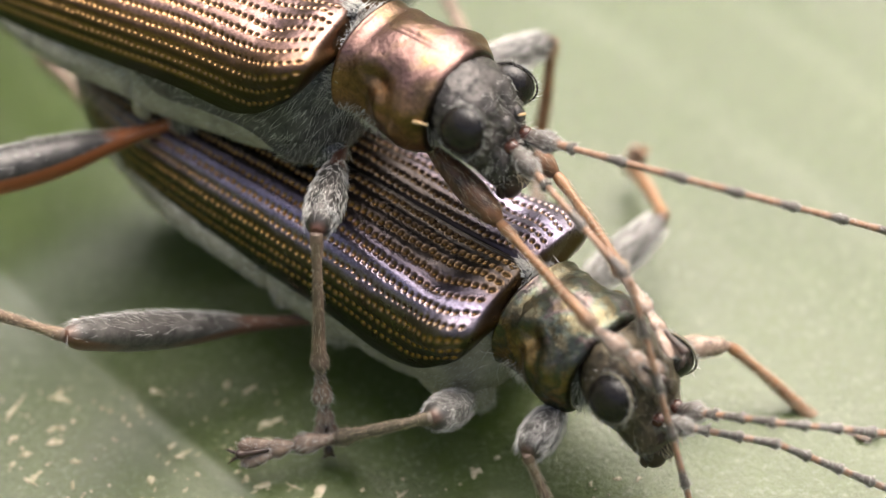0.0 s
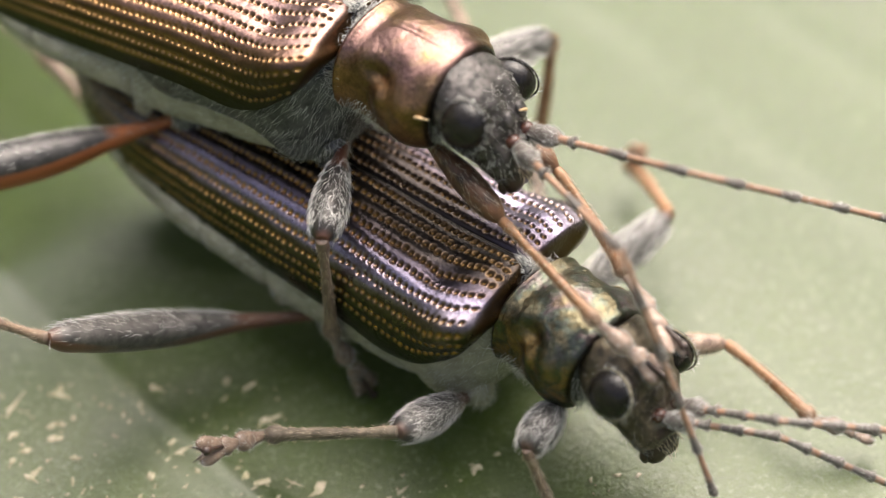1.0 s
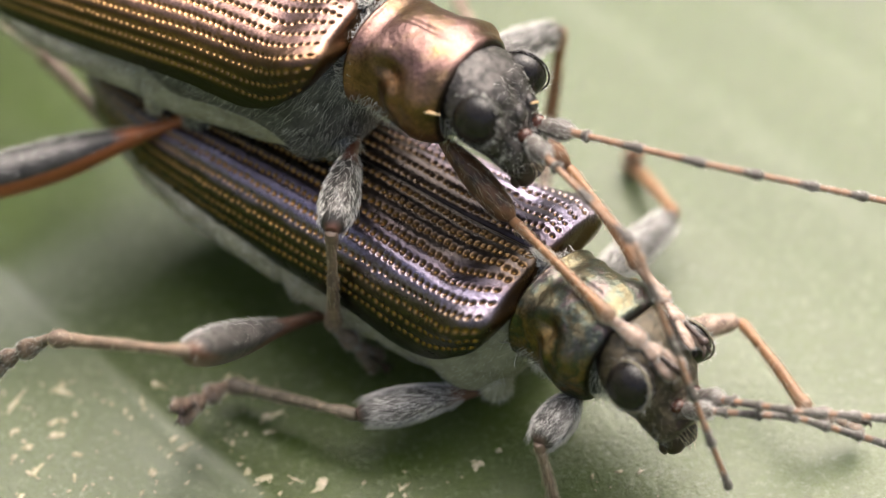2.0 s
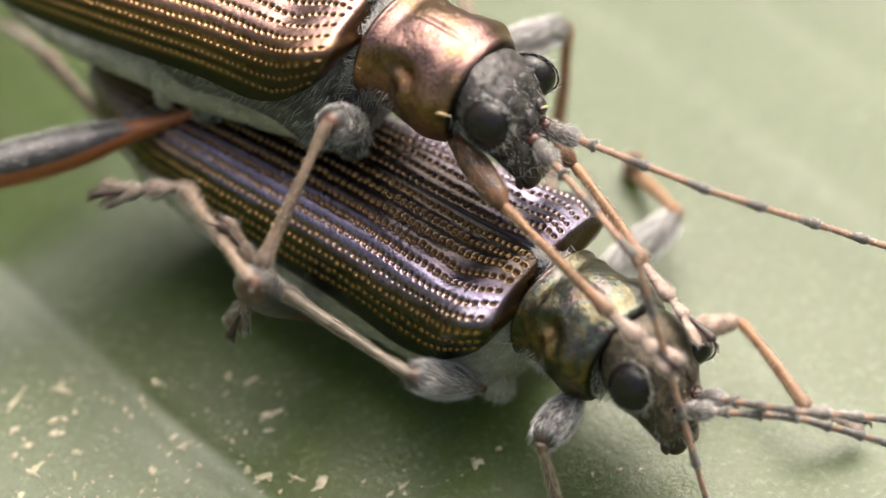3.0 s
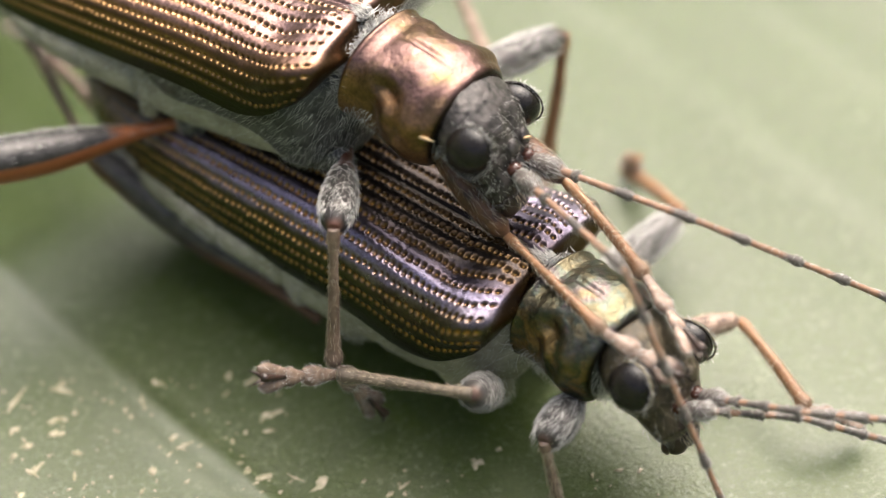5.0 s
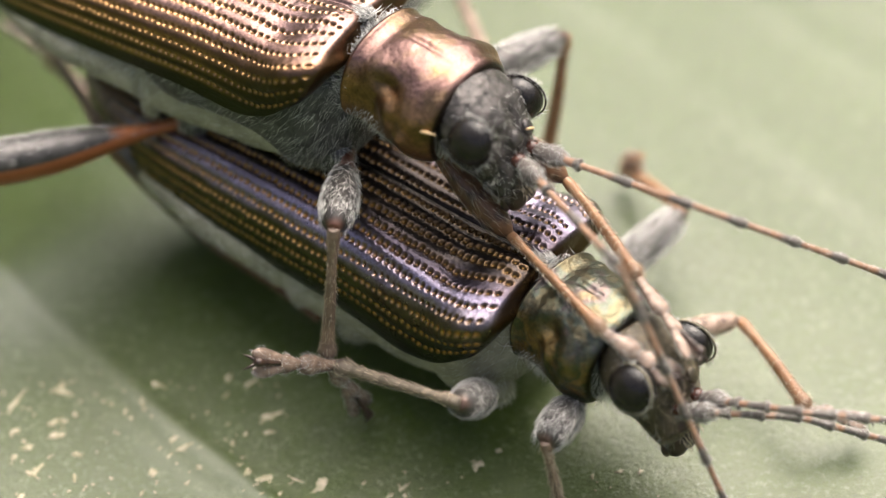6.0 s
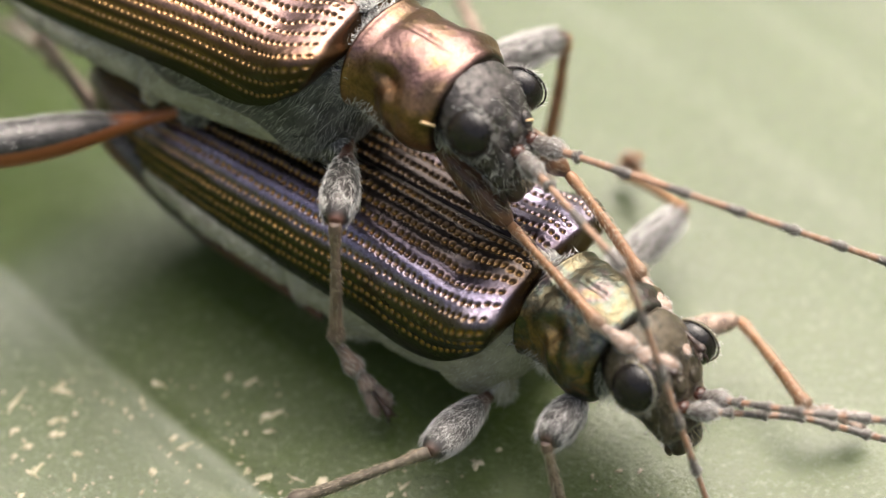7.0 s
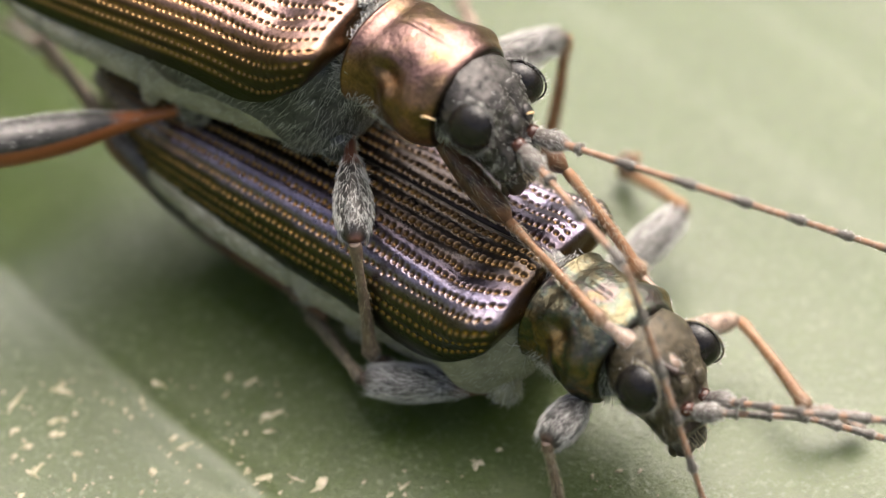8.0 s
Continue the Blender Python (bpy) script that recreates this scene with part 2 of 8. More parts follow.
def rod(name, length, width, height=None, bow=0.0, side=0.0, n=26, m=16, tone=None, rough=0.0, seed=1, sag=None, under=0.0):
    """A limb along +x from its joint: width and height are pairs (share of the length, half thickness); bow bends it in z."""
    s = np.linspace(0, 1, n)
    s = 0.5 - 0.5 * np.cos(np.pi * s)
    w = interp(s, *width)
    h = interp(s, *(height or width))
    a = np.linspace(0, 2 * np.pi, m, endpoint=False)
    rng = np.random.RandomState(seed)
    wob = 1 + rough * rng.randn(n, m)
    y = w[:, None] * np.cos(a) * wob + (side * np.sin(np.pi * s))[:, None]
    z = h[:, None] * np.sin(a) * wob + (bow * np.sin(np.pi * s))[:, None]
    if sag is not None:
        z = z + interp(s, *sag)[:, None]
    x = np.broadcast_to((s * length)[:, None], y.shape)
    t = interp(s, *(tone or ((0, 0), (1, 0))))
    return sheet(name, np.stack([x, y, z], -1), True, True, tone=np.clip(t[:, None] + under * np.clip(np.cos(a) * 2.4 - 0.7, 0, 1)[None] + 0 * y, 0, 1.2))


def ball(name, rx, ry, rz, n=18, m=28):
    th = np.linspace(0.02, np.pi - 0.02, n)[:, None]
    ph = np.linspace(0, 2 * np.pi, m, endpoint=False)[None]
    p = np.stack([rx * np.cos(th) + 0 * ph, ry * np.sin(th) * np.cos(ph), rz * np.sin(th) * np.sin(ph)], -1)
    return sheet(name, p, True, True)


def coat(name, mesh, count, length, thick, lie, seed, where=None, jitter=0.35, lift=0.5):
    """Hairs on a mesh, as one mesh of thin curved spikes. lie: the way in which they lean; lift: how far they stand off;
    where(place, normal) tells which faces bear them."""
    rng = np.random.RandomState(seed)
    places, normals, areas = [], [], []
    for f in mesh.polygons:
        c, nn = np.array(f.center) / MM, np.array(f.normal)
        if where is None or where(c, nn):
            places.append(c), normals.append(nn), areas.append(f.area)
    areas = np.array(areas)
    pick = rng.choice(len(areas), count, p=areas / areas.sum())
    size = np.sqrt(areas[pick]) / MM
    c, nn = np.array(places)[pick], np.array(normals)[pick]
    tang = rng.randn(count, 3)
    tang -= nn * (tang * nn).sum(1, keepdims=True)
    c = c + tang * size[:, None] * 0.3
    d = np.array(lie, float)[None] + jitter * rng.randn(count, 3)
    d -= nn * (d * nn).sum(1, keepdims=True)
    d /= np.linalg.norm(d, axis=1, keepdims=True) + 1e-9
    ln = length * (0.6 + 0.7 * rng.rand(count, 1))
    a = c - nn * 0.01
    b = c + d * ln * 0.5 + nn * ln * lift * 0.55
    e = c + d * ln + nn * ln * lift * 0.7
    side = np.cross(d, nn)
    up = np.cross(side, d)
    verts, quads = [], []
    ring = [(side, 1.0), (-0.5 * side + 0.87 * up, 1.0), (-0.5 * side - 0.87 * up, 1.0)]
    for centre, k in ((a, 1.0), (b, 0.75)):
        verts += [centre + v * thick * k for v, _ in ring]
    verts.append(e)
    v = np.stack(verts, 1).reshape(-1, 3)
    faces_one = np.array([(0, 1, 4, 3), (1, 2, 5, 4), (2, 0, 3, 5)])
    tris_one = np.array([(3, 4, 6), (4, 5, 6), (5, 3, 6)])
    base = (np.arange(count) * 7)[:, None, None]
    out = bpy.data.meshes.new(name)
    out.from_pydata((v * MM).tolist(), [], (faces_one[None] + base).reshape(-1, 4).tolist() + (tris_one[None] + base).reshape(-1, 3).tolist())
    out.update()
    return out


def hairy(parent, count, length, thick, lie, seed, material=None, where=None, lift=0.5, jitter=0.35, name="hairs"):
    ob = part(name, coat(name, parent.data, count, length, thick, lie, seed, where, jitter, lift), material or HAIR, parent, "fine pale hairs")
    return tagged(ob, kind="stuff")


# ---- the leaf and the unseen banks added round it ----
def leaf():
    t = np.linspace(-1, 1, 560)
    along, across = np.meshgrid(np.linspace(-46, 46, 150), 38 * np.sign(t) * np.abs(t) ** 1.6, indexing="ij")
    x, y = along * 0.681 + across * 0.732, -along * 0.732 + across * 0.681
    z = 0.25 * np.sin(x * 0.16 + 0.6) * np.sin(y * 0.13)
    rise = np.clip((y - 0.8) / 3.0, 0, 1)
    z = z - 0.085 * np.clip(-3.3 - x, 0, 6) ** 2 * rise * rise * (3 - 2 * rise)   # the blade bends down towards its edge
    swell = np.clip((across + 4.05) / 5.0, 0, 1)
    z = z + 0.36 * swell * swell * (3 - 2 * swell) * np.clip((9 - across) / 5, 0, 1)   # the blade rises from its vein
    z = z - 0.08 * (np.sqrt(np.clip(-3.9 - across, 0, 9) ** 2 + 0.8) - 0.8 ** 0.5)
    vein = np.zeros_like(x)
    for c, w, k in ((-4.05, 0.13, 0.75), (-4.45, 0.30, 0.4), (-6.6, 0.3, 0.15), (-1.4, 0.2, 0.12), (2.6, 0.3, 0.12), (5.9, 0.3, 0.2), (8.2, 0.3, 0.18), (13, 0.3, 0.4), (-12, 0.3, 0.4)):
        g = np.exp(-(((across - c) + 0.07 * np.sin(along * 0.55 + c) + 0.03 * np.sin(along * 2.3 + 2 * c)) / w) ** 2) * (0.75 + 0.25 * np.sin(along * 1.3 + c))
        vein += k * g
        z += 0.06 * k * g
    mesh = sheet("leaf", np.stack([x, y, z - 0.06], -1), vein=np.clip(vein, 0, 1))
    ob = part("leaf", mesh, LEAF)
    tagged(ob, "broad waxy green leaf with pale veins under the beetles", "leaf", kind="structure")
    return ob


LEAF_THING = leaf()


def leaf_height(x, y):
    hit, place, _, _ = LEAF_THING.ray_cast(Vector((x, y, 20)) * MM, Vector((0, 0, -1)))
    return place.z / MM if hit else 0.0


def scars():
    """Pale dry flecks where the leaf's skin has been grazed."""
    rng = np.random.RandomState(11)
    bm = bmesh.new()
    known = [(-2.48, -1.77, 0.4, 0.11, 25), (0.47, -2.62, 0.26, 0.12, -40), (-6.1, -1.51, 0.55, 0.06, 62), (-5.45, -1.3, 0.42, 0.06, -20),
             (-1.73, -3.09, 0.36, 0.15, 70), (-2.49, -2.92, 0.28, 0.12, 25), (-5.88, -2.39, 0.2, 0.09, 10), (-5.16, -2.52, 0.22, 0.09, -15),
             (-3.65, -2.36, 0.3, 0.09, 35), (-2.76, -1.13, 0.3, 0.07, 35), (-3.08, -1.01, 0.18, 0.09, 60), (-5.45, -2.15, 0.18, 0.08, 20),
             (-2.06, -2.95, 0.3, 0.04, -30), (-5.77, -2.9, 0.3, 0.07, -40), (-2.45, -2.06, 0.16, 0.09, 10), (0.79, -2.36, 0.12, 0.07, 0),
             (-1.11, -3.0, 0.12, 0.05, 50), (2.45, -2.74, 0.12, 0.05, 20), (-4.05, -1.16, 0.14, 0.07, 0), (-6.04, -2.58, 0.2, 0.05, 60)]
    for _ in range(460):
        x = rng.uniform(-6.9, 3.0)
        y = rng.uniform(-5.0, -0.9) if x < -2.2 else rng.uniform(-4.8, -2.7)
        if 0.732 * x + 0.681 * y < -3.4 or rng.rand() < 0.35:
            big = rng.rand() ** 5
            known.append((x, y, 0.03 + 0.22 * big, rng.uniform(0.016, 0.05) + 0.04 * big, rng.uniform(20, 110)))
    for x, y, a, b, turn in known:
        flat = y + 0.25 * math.sin(x * 0.16 + 0.6) * math.sin(y * 0.13) - 0.06
        for _ in range(4):
            y = 0.5 * y + 0.5 * (flat - leaf_height(x, y))
        m = rng.randint(11, 19)
        c, s = math.cos(radians(turn)), math.sin(radians(turn))
        ring = []
        for k in range(m):
            r = rng.uniform(0.3, 1.15)
            u, v = a * 0.55 * r * math.cos(2 * math.pi * k / m), b * 0.72 * r * math.sin(2 * math.pi * k / m)
            px, py = x + u * c - v * s, y + u * s + v * c
            ring.append(bm.verts.new((px, py, leaf_height(px, py) + 0.004)))
        top = [bm.verts.new((w.co.x * 0.85 + x * 0.15, w.co.y * 0.85 + y * 0.15, w.co.z + 0.012)) for w in ring]
        bm.faces.new(top)
        for k in range(m):
            bm.faces.new((ring[k], ring[(k + 1) % m], top[(k + 1) % m], top[k]))
    bmesh.ops.recalc_face_normals(bm, faces=bm.faces[:])
    tagged(part("scars", bm, SCAR, LEAF_THING, "pale dry grazed flecks"), kind="stuff")


scars()


def ground():
    """Unseen dark banks, added to block low sky light and darken reflections: they rise all round the leaf, highest on
    one side.
    """
    t = np.linspace(0, 2 * np.pi, 96, endpoint=False)[None]
    r = np.array([0.001, 60, 150, 260, 380, 500, 620, 740, 860, 1000, 1300, 2000, 5000, 30000, 300000, 3000000])[:, None]
    rise = interp(np.minimum(r, 1300), (0, 0.0), (260, 0.06), (620, 0.55), (860, 0.90), (1000, 1.0), (1300, 1.0))
    rim = 420 + 150 * np.clip(-np.cos(t), 0, 1) - 140 * np.clip(-np.sin(t), 0, 1) + 30 * np.sin(5 * t) + 16 * np.sin(13 * t + 1)
    fall = interp(np.minimum(r, 30000), (0, 1.0), (1300, 1.0), (5000, 0.55), (30000, 0.5))
    z = -330 + (rim + 330) * rise * fall
    p = np.stack([r * np.cos(t), r * np.sin(t), z], -1)
    tagged(part("ground", sheet("ground", p, True), GROUND), "unseen dark green banks added round the leaf to block low sky", "ground", kind="structure")


ground()


# ---- beetle anatomy, in mm: x forward, y to its left, z up; the origin is the middle of the wing cases' front edge ----
def wing_case_mesh(side, seed, k_long, wrap, lane_brass, pit_size):
    """One wing case; wrap: degrees from the seam over the back to the rim."""
    rng = np.random.RandomState(seed)
    n, m, length = int(600 * k_long), 156, 7.3 * k_long
    u, v = np.linspace(0, 1, n)[:, None], np.linspace(0, 1, m)[None]
    front = -0.03 - 0.62 * (1 - (1 - 0.99 * np.clip((v - 0.68) / 0.32, 0, 1) ** 2.2) ** 0.5) - 0.05 * np.exp(-(v / 0.12) ** 2)
    s = -front + (length + front) * u                      # distance behind the front edge
    q = s + front                                          # distance from the rounded front rim
    lip = interp(q, (0, 0.78), (0.02, 0.88), (0.05, 0.955), (0.10, 0.99), (0.2, 1.0), (0.6, 1.0))
    w = interp(s / k_long, (0, 1.38), (0.3, 1.49), (0.7, 1.53), (2.0, 1.48), (3.2, 1.43), (4.2, 1.36), (5.0, 1.26), (6.1, 1.0), (6.8, 0.62), (7.3, 0.18))
    h = interp(s / k_long, (0, 0.80), (0.5, 0.90), (2.0, 0.94), (4.6, 0.90), (6.3, 0.70), (7.3, 0.40))
    top = interp(s / k_long, (0, 0.0), (0.45, 0.02), (1.0, 0.0), (2.5, 0.06), (4.6, 0.0), (6.2, -0.28), (7.3, -0.62))
    lip[0] = 0.35                                          # the front edge is folded in
    th = np.radians(wrap) * v * (1 - 0.09 * np.exp(-(q / 0.40) ** 2))
    e = 2 / interp(s, (0, 3.3), (0.8, 3.3), (1.6, 2.9), (2.6, 2.5), (3.6, 2.35), (9.2, 2.35))
    arch = lambda turn, i: (w[i] * np.abs(np.sin(turn)) ** e[i], h[i] * np.sign(np.cos(turn)) * np.abs(np.cos(turn)) ** e[i])
    y, z = np.zeros((n, m)), np.zeros((n, m))
    fine = np.radians(wrap) * np.linspace(0, 1, 400)
    for i in range(n):                                     # even steps along the arch from the seam to the rim
        a, b = arch(fine, (i, 0))
        run = np.concatenate([[0], np.cumsum(np.hypot(np.diff(a), np.diff(b)))])
        y[i], z[i] = arch(np.interp(th[i] / np.radians(wrap), run / run[-1], fine), (i, 0))
    z = z + top - h
    y, z = y * lip, -0.55 + (z + 0.55) * lip
    # seam bead, shoulder boss and the dents behind the front edge
    z = z - 0.035 * np.exp(-(v / 0.02) ** 2)
    lump = 0.16 * np.exp(-((s - 0.52) / 0.45) ** 2 - ((v - 0.66) / 0.10) ** 2)
    lump += 0.07 * np.exp(-((s - 0.40) / 0.25) ** 2 - ((v - 0.17) / 0.10) ** 2)
    lump -= 0.09 * np.exp(-((s - 0.95) / 0.30) ** 2 - ((v - 0.34) / 0.10) ** 2)
    lump -= 0.05 * np.exp(-((s - 1.1) / 0.45) ** 2 - ((v - 0.62) / 0.08) ** 2)
    p = np.stack([-s + 0 * v, y, z], -1)
    nrm = np.cross(np.gradient(p, axis=0), np.gradient(p, axis=1))
    nrm /= np.linalg.norm(nrm, axis=-1, keepdims=True) + 1e-9
    if nrm[n // 2, m // 3, 2] < 0:
        nrm = -nrm
    arc, squeeze = 2.5, (106 / wrap) ** 0.3
    disp, pit, ring = lump.copy(), np.zeros((n, m)), np.zeros((n, m))
    for k in range(10):
        vk = (0.055 + 0.088 * k) * squeeze
        lane = vk + 0.010 * np.sin(s[:, :1] * 1.9 + k * 1.3) * np.exp(-s[:, :1] / 2.5) + 0.012 * np.sin(s[:, :1] * 5 + k) * np.exp(-s[:, :1] / 0.8)
        near = np.clip(1 - np.abs(v - lane) / 0.0417, 0, 1)
        disp -= 0.017 * near ** 2 * (3 - 2 * near) * (0.30 + 0.70 * np.clip((s - 0.5) / 1.1, 0, 1)) * np.clip((q - 0.15) / 0.3, 0, 1)
        at = 0.13 - float(interp(vk, *zip(v[0, ::5], front[0, ::5]))) + rng.rand() * 0.06
        while at < length - 0.35:
            r0 = (0.037 if at < 2.4 and k < 6 else 0.033 if k < 6 else 0.031) * rng.uniform(0.88, 1.12) * pit_size
            i = int(np.argmin(np.abs(s[:, min(m - 1, int(vk * m))] - at)))
            a, b = max(0, i - 20), i + 21
            sk = s[a:b]
            r = np.sqrt((sk - at) ** 2 + ((v - lane[i] - rng.randn() * 0.003) * arc) ** 2)
            disp[a:b] += -0.032 * np.exp(-(r / (r0 * 0.85)) ** 2.5) + 0.004 * np.exp(-((r - r0 * 1.35) / (r0 * 0.45)) ** 2)
            # dot: reflection off the pit's floor, painted brassy towards the rear and rim
            dot = max(min(1.0, max(0.0, (at - (1.3 if side < 0 else 2.6)) / 1.3)), 1.0 if k > 6 else 0.0) * (1.0 if lane_brass > 0.5 or k > 4 else 0.85)
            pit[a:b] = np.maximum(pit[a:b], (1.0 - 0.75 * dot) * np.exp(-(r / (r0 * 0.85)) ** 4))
            ring[a:b] = np.maximum(ring[a:b], np.maximum(((0.28 if lane_brass > 0.5 else 0.15 if side < 0 else 0.05) - 0.1 * dot) * np.exp(-((r - r0 * 1.05) / (r0 * 0.33)) ** 2), dot * np.exp(-(r / (r0 * 0.8)) ** 2)))
            at += rng.uniform(0.098, 0.122) if at < 3.5 else rng.uniform(0.095, 0.12)
    for k in range(10):
        lane = (0.055 + 0.088 * k) * squeeze
        ring = np.maximum(ring, lane_brass * np.exp(-((v - lane) * arc / 0.055) ** 2) * np.clip((s - 0.9) / 1.2, 0, 1))
    for _ in range(420):                                   # cross wrinkles between the rows
        a0, b0 = rng.uniform(0.2, length - 0.3), rng.uniform(0.03, 0.97)
        i = int((a0 / length) * n)
        a, b = max(0, i - 8), i + 9
        disp[a:b] -= rng.uniform(0.002, 0.007) * np.exp(-((s[a:b] - a0) / 0.035) ** 2 - ((v - b0) * arc / 0.07) ** 2)
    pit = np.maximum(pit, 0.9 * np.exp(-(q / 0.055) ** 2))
    p = p + nrm * disp[..., None]
    p[..., 1] = np.maximum(p[..., 1], 0.004) * side
    if side < 0:
        p, pit, ring = p[:, ::-1], pit[:, ::-1], ring[:, ::-1]
        v = v[:, ::-1]
    hue = v + (0.34 * np.exp(-(s / 1.9) ** 2) * np.clip(1 - v / 0.6, 0, 1) if side > 0 else 0 * s)    # sky sheen painted as a paler hue on the other case's front
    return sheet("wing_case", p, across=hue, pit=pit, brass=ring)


def shield_mesh(seed, stretch):
    rng = np.random.RandomState(seed)
    n, m = 110, 190
    x = np.linspace(0.0, 1.72, n)[:, None]
    th = np.radians(np.linspace(-128, 128, m))[None]
    w = interp(x, (0, 0.80), (0.06, 0.87), (0.14, 0.85), (0.5, 0.82), (0.95, 0.88), (1.3, 0.95), (1.55, 0.88), (1.66, 0.82), (1.72, 0.76))
    h = interp(x, (0, 0.70), (0.06, 0.76), (0.14, 0.75), (0.8, 0.82), (1.4, 0.78), (1.66, 0.70), (1.72, 0.64))
    e = 2 / 2.25
    y = w * np.sign(np.sin(th)) * np.abs(np.sin(th)) ** e
    z = -0.80 + h * np.sign(np.cos(th)) * np.abs(np.cos(th)) ** e
    g = lambda cx, sx, cd, sd: np.exp(-((x - cx) / sx) ** 2 - ((np.degrees(th) - cd) / sd) ** 2)
    d = -0.035 * g(0.85, 0.42, 0, 2.4) - 0.05 * g(0.30, 0.16, 0, 40) + 0.0 * x
    for sgn in (-1, 1):
        d += 0.08 * g(1.33, 0.24, 74 * sgn, 16) + 0.09 * g(0.92, 0.15, 76 * sgn, 11) - 0.11 * g(0.78, 0.24, 57 * sgn, 10) + 0.05 * g(0.45, 0.2, 48 * sgn, 18)
        d += -0.04 * g(0.62, 0.10, 84 * sgn, 9) + 0.04 * g(1.18, 0.09, 98 * sgn, 8) - 0.015 * g(0.62, 0.2, 26 * sgn, 10)
        d += -0.02 * g(1.05, 0.14, 40 * sgn, 9) + 0.05 * g(0.95, 0.15, 88 * sgn, 12) - 0.03 * g(1.52, 0.08, 45 * sgn, 35)
    for _ in range(900):
        cx, cd = rng.uniform(0.08, 1.64), rng.uniform(-120, 120)
        i, j = int(cx / 1.72 * n), int((cd + 128) / 256 * m)
        a, b, a2, b2 = max(0, i - 3), i + 4, max(0, j - 3), j + 4
        d[a:b, a2:b2] -= 0.0035 * np.exp(-((x[a:b] - cx) / 0.016) ** 2 - ((np.degrees(th[:, a2:b2]) - cd) / 1.4) ** 2)
    r = np.sqrt(y ** 2 + (z + 0.8) ** 2)
    y, z = y * (1 + d / r), -0.8 + (z + 0.8) * (1 + d / r)
    p = np.stack([np.broadcast_to(x, y.shape), y, z], -1)
    lip = [p[:1] * [1, 0.93, 1] + [0.05, 0, -0.03], p, p[-1:] * [1, 0.9, 1] + [-0.06, 0, -0.06]]
    edge = np.exp(-((x - 1.70) / 0.035) ** 2) + 0.25 * np.exp(-((x - 0.02) / 0.03) ** 2) + 0 * th
    rows = lambda f: np.concatenate([f[:1], f, f[-1:]])[:, ::-1]
    return sheet("shield", (np.concatenate(lip) * [stretch, 1, 1])[:, ::-1], edge=rows(edge), across=rows(np.abs(th) / np.radians(128) + 0 * x))


def trunk_mesh(k_long):
    """Hind breast and abdomen, ringed, under the wing cases."""
    n, m = 150, 72
    x = np.linspace(-0.45, -7.35, n)[:, None]
    a = np.linspace(0, 2 * np.pi, m, endpoint=False)[None]
    s = -x
    w = interp(s, (0.45, 1.0), (0.8, 1.12), (1.8, 1.26), (2.8, 1.34), (3.8, 1.42), (5.0, 1.35), (6.2, 0.98), (7.35, 0.22))
    lo = interp(s, (0.45, -2.2), (1.2, -2.40), (2.2, -2.28), (3.0, -2.18), (3.5, -1.95), (4.6, -1.72), (6.0, -1.42), (7.35, -0.98))
    hi = interp(s, (0.45, -0.60), (1.0, -0.78), (4, -0.84), (6, -0.86), (7.35, -0.90))
    c, h = (hi + lo) / 2, (hi - lo) / 2
    e = 2 / 2.7
    for at, k in ((1.9, 0.03), (3.3, 0.07), (4.3, 0.035), (5.05, 0.035), (5.75, 0.035), (6.4, 0.03)):
        f = 1 - k * np.exp(-((s - at) / 0.055) ** 2)
        w, h = w * f, h * f
    y = w * np.sign(np.cos(a)) * np.abs(np.cos(a)) ** e
    z = c + h * np.sign(np.sin(a)) * np.abs(np.sin(a)) ** e
    return sheet("trunk", np.stack([np.broadcast_to(x * k_long, y.shape), y, z], -1)[:, ::-1], True, True)


def side_plate_mesh():
    """The dark middle breast between the front thorax and the belly."""
    n, m = 50, 64
    x = np.linspace(0.12, -3.4, n)[:, None]
    a = np.linspace(0, 2 * np.pi, m, endpoint=False)[None]
    s = -x
    w = interp(s, (-0.12, 0.62), (0.15, 0.86), (0.6, 1.22), (1.2, 1.34), (2.0, 1.41), (2.7, 1.42), (3.4, 1.30))
    lo = interp(s, (-0.12, -1.5), (0.3, -2.25), (0.8, -2.5), (1.3, -2.05), (2.0, -1.82), (2.9, -1.74), (3.4, -1.35))
    c, h = (-0.40 + lo) / 2, (-0.40 - lo) / 2
    e = 2 / 2.7
    y = w * np.sign(np.cos(a)) * np.abs(np.cos(a)) ** e
    z = c + h * np.sign(np.sin(a)) * np.abs(np.sin(a)) ** e
    return sheet("side_plate", np.stack([np.broadcast_to(x, y.shape), y, z], -1)[:, ::-1], True, True)


def breast_mesh(stretch):
    """The underside of the front thorax and the neck."""
    n, m = 40, 48
    x = np.linspace(-0.25, 1.85, n)[:, None]
    a = np.linspace(0, 2 * np.pi, m, endpoint=False)[None]
    w = interp(x, (-0.25, 0.62), (0.3, 0.74), (1.0, 0.76), (1.55, 0.66), (1.72, 0.5), (1.85, 0.3))
    h = interp(x, (-0.25, 0.55), (0.3, 0.62), (1.0, 0.66), (1.6, 0.55), (1.85, 0.42))
    return sheet("breast", np.stack([np.broadcast_to(x * stretch, (n, m)), w * np.cos(a), -0.95 + h * np.sin(a)], -1)[:, ::-1], True, True)


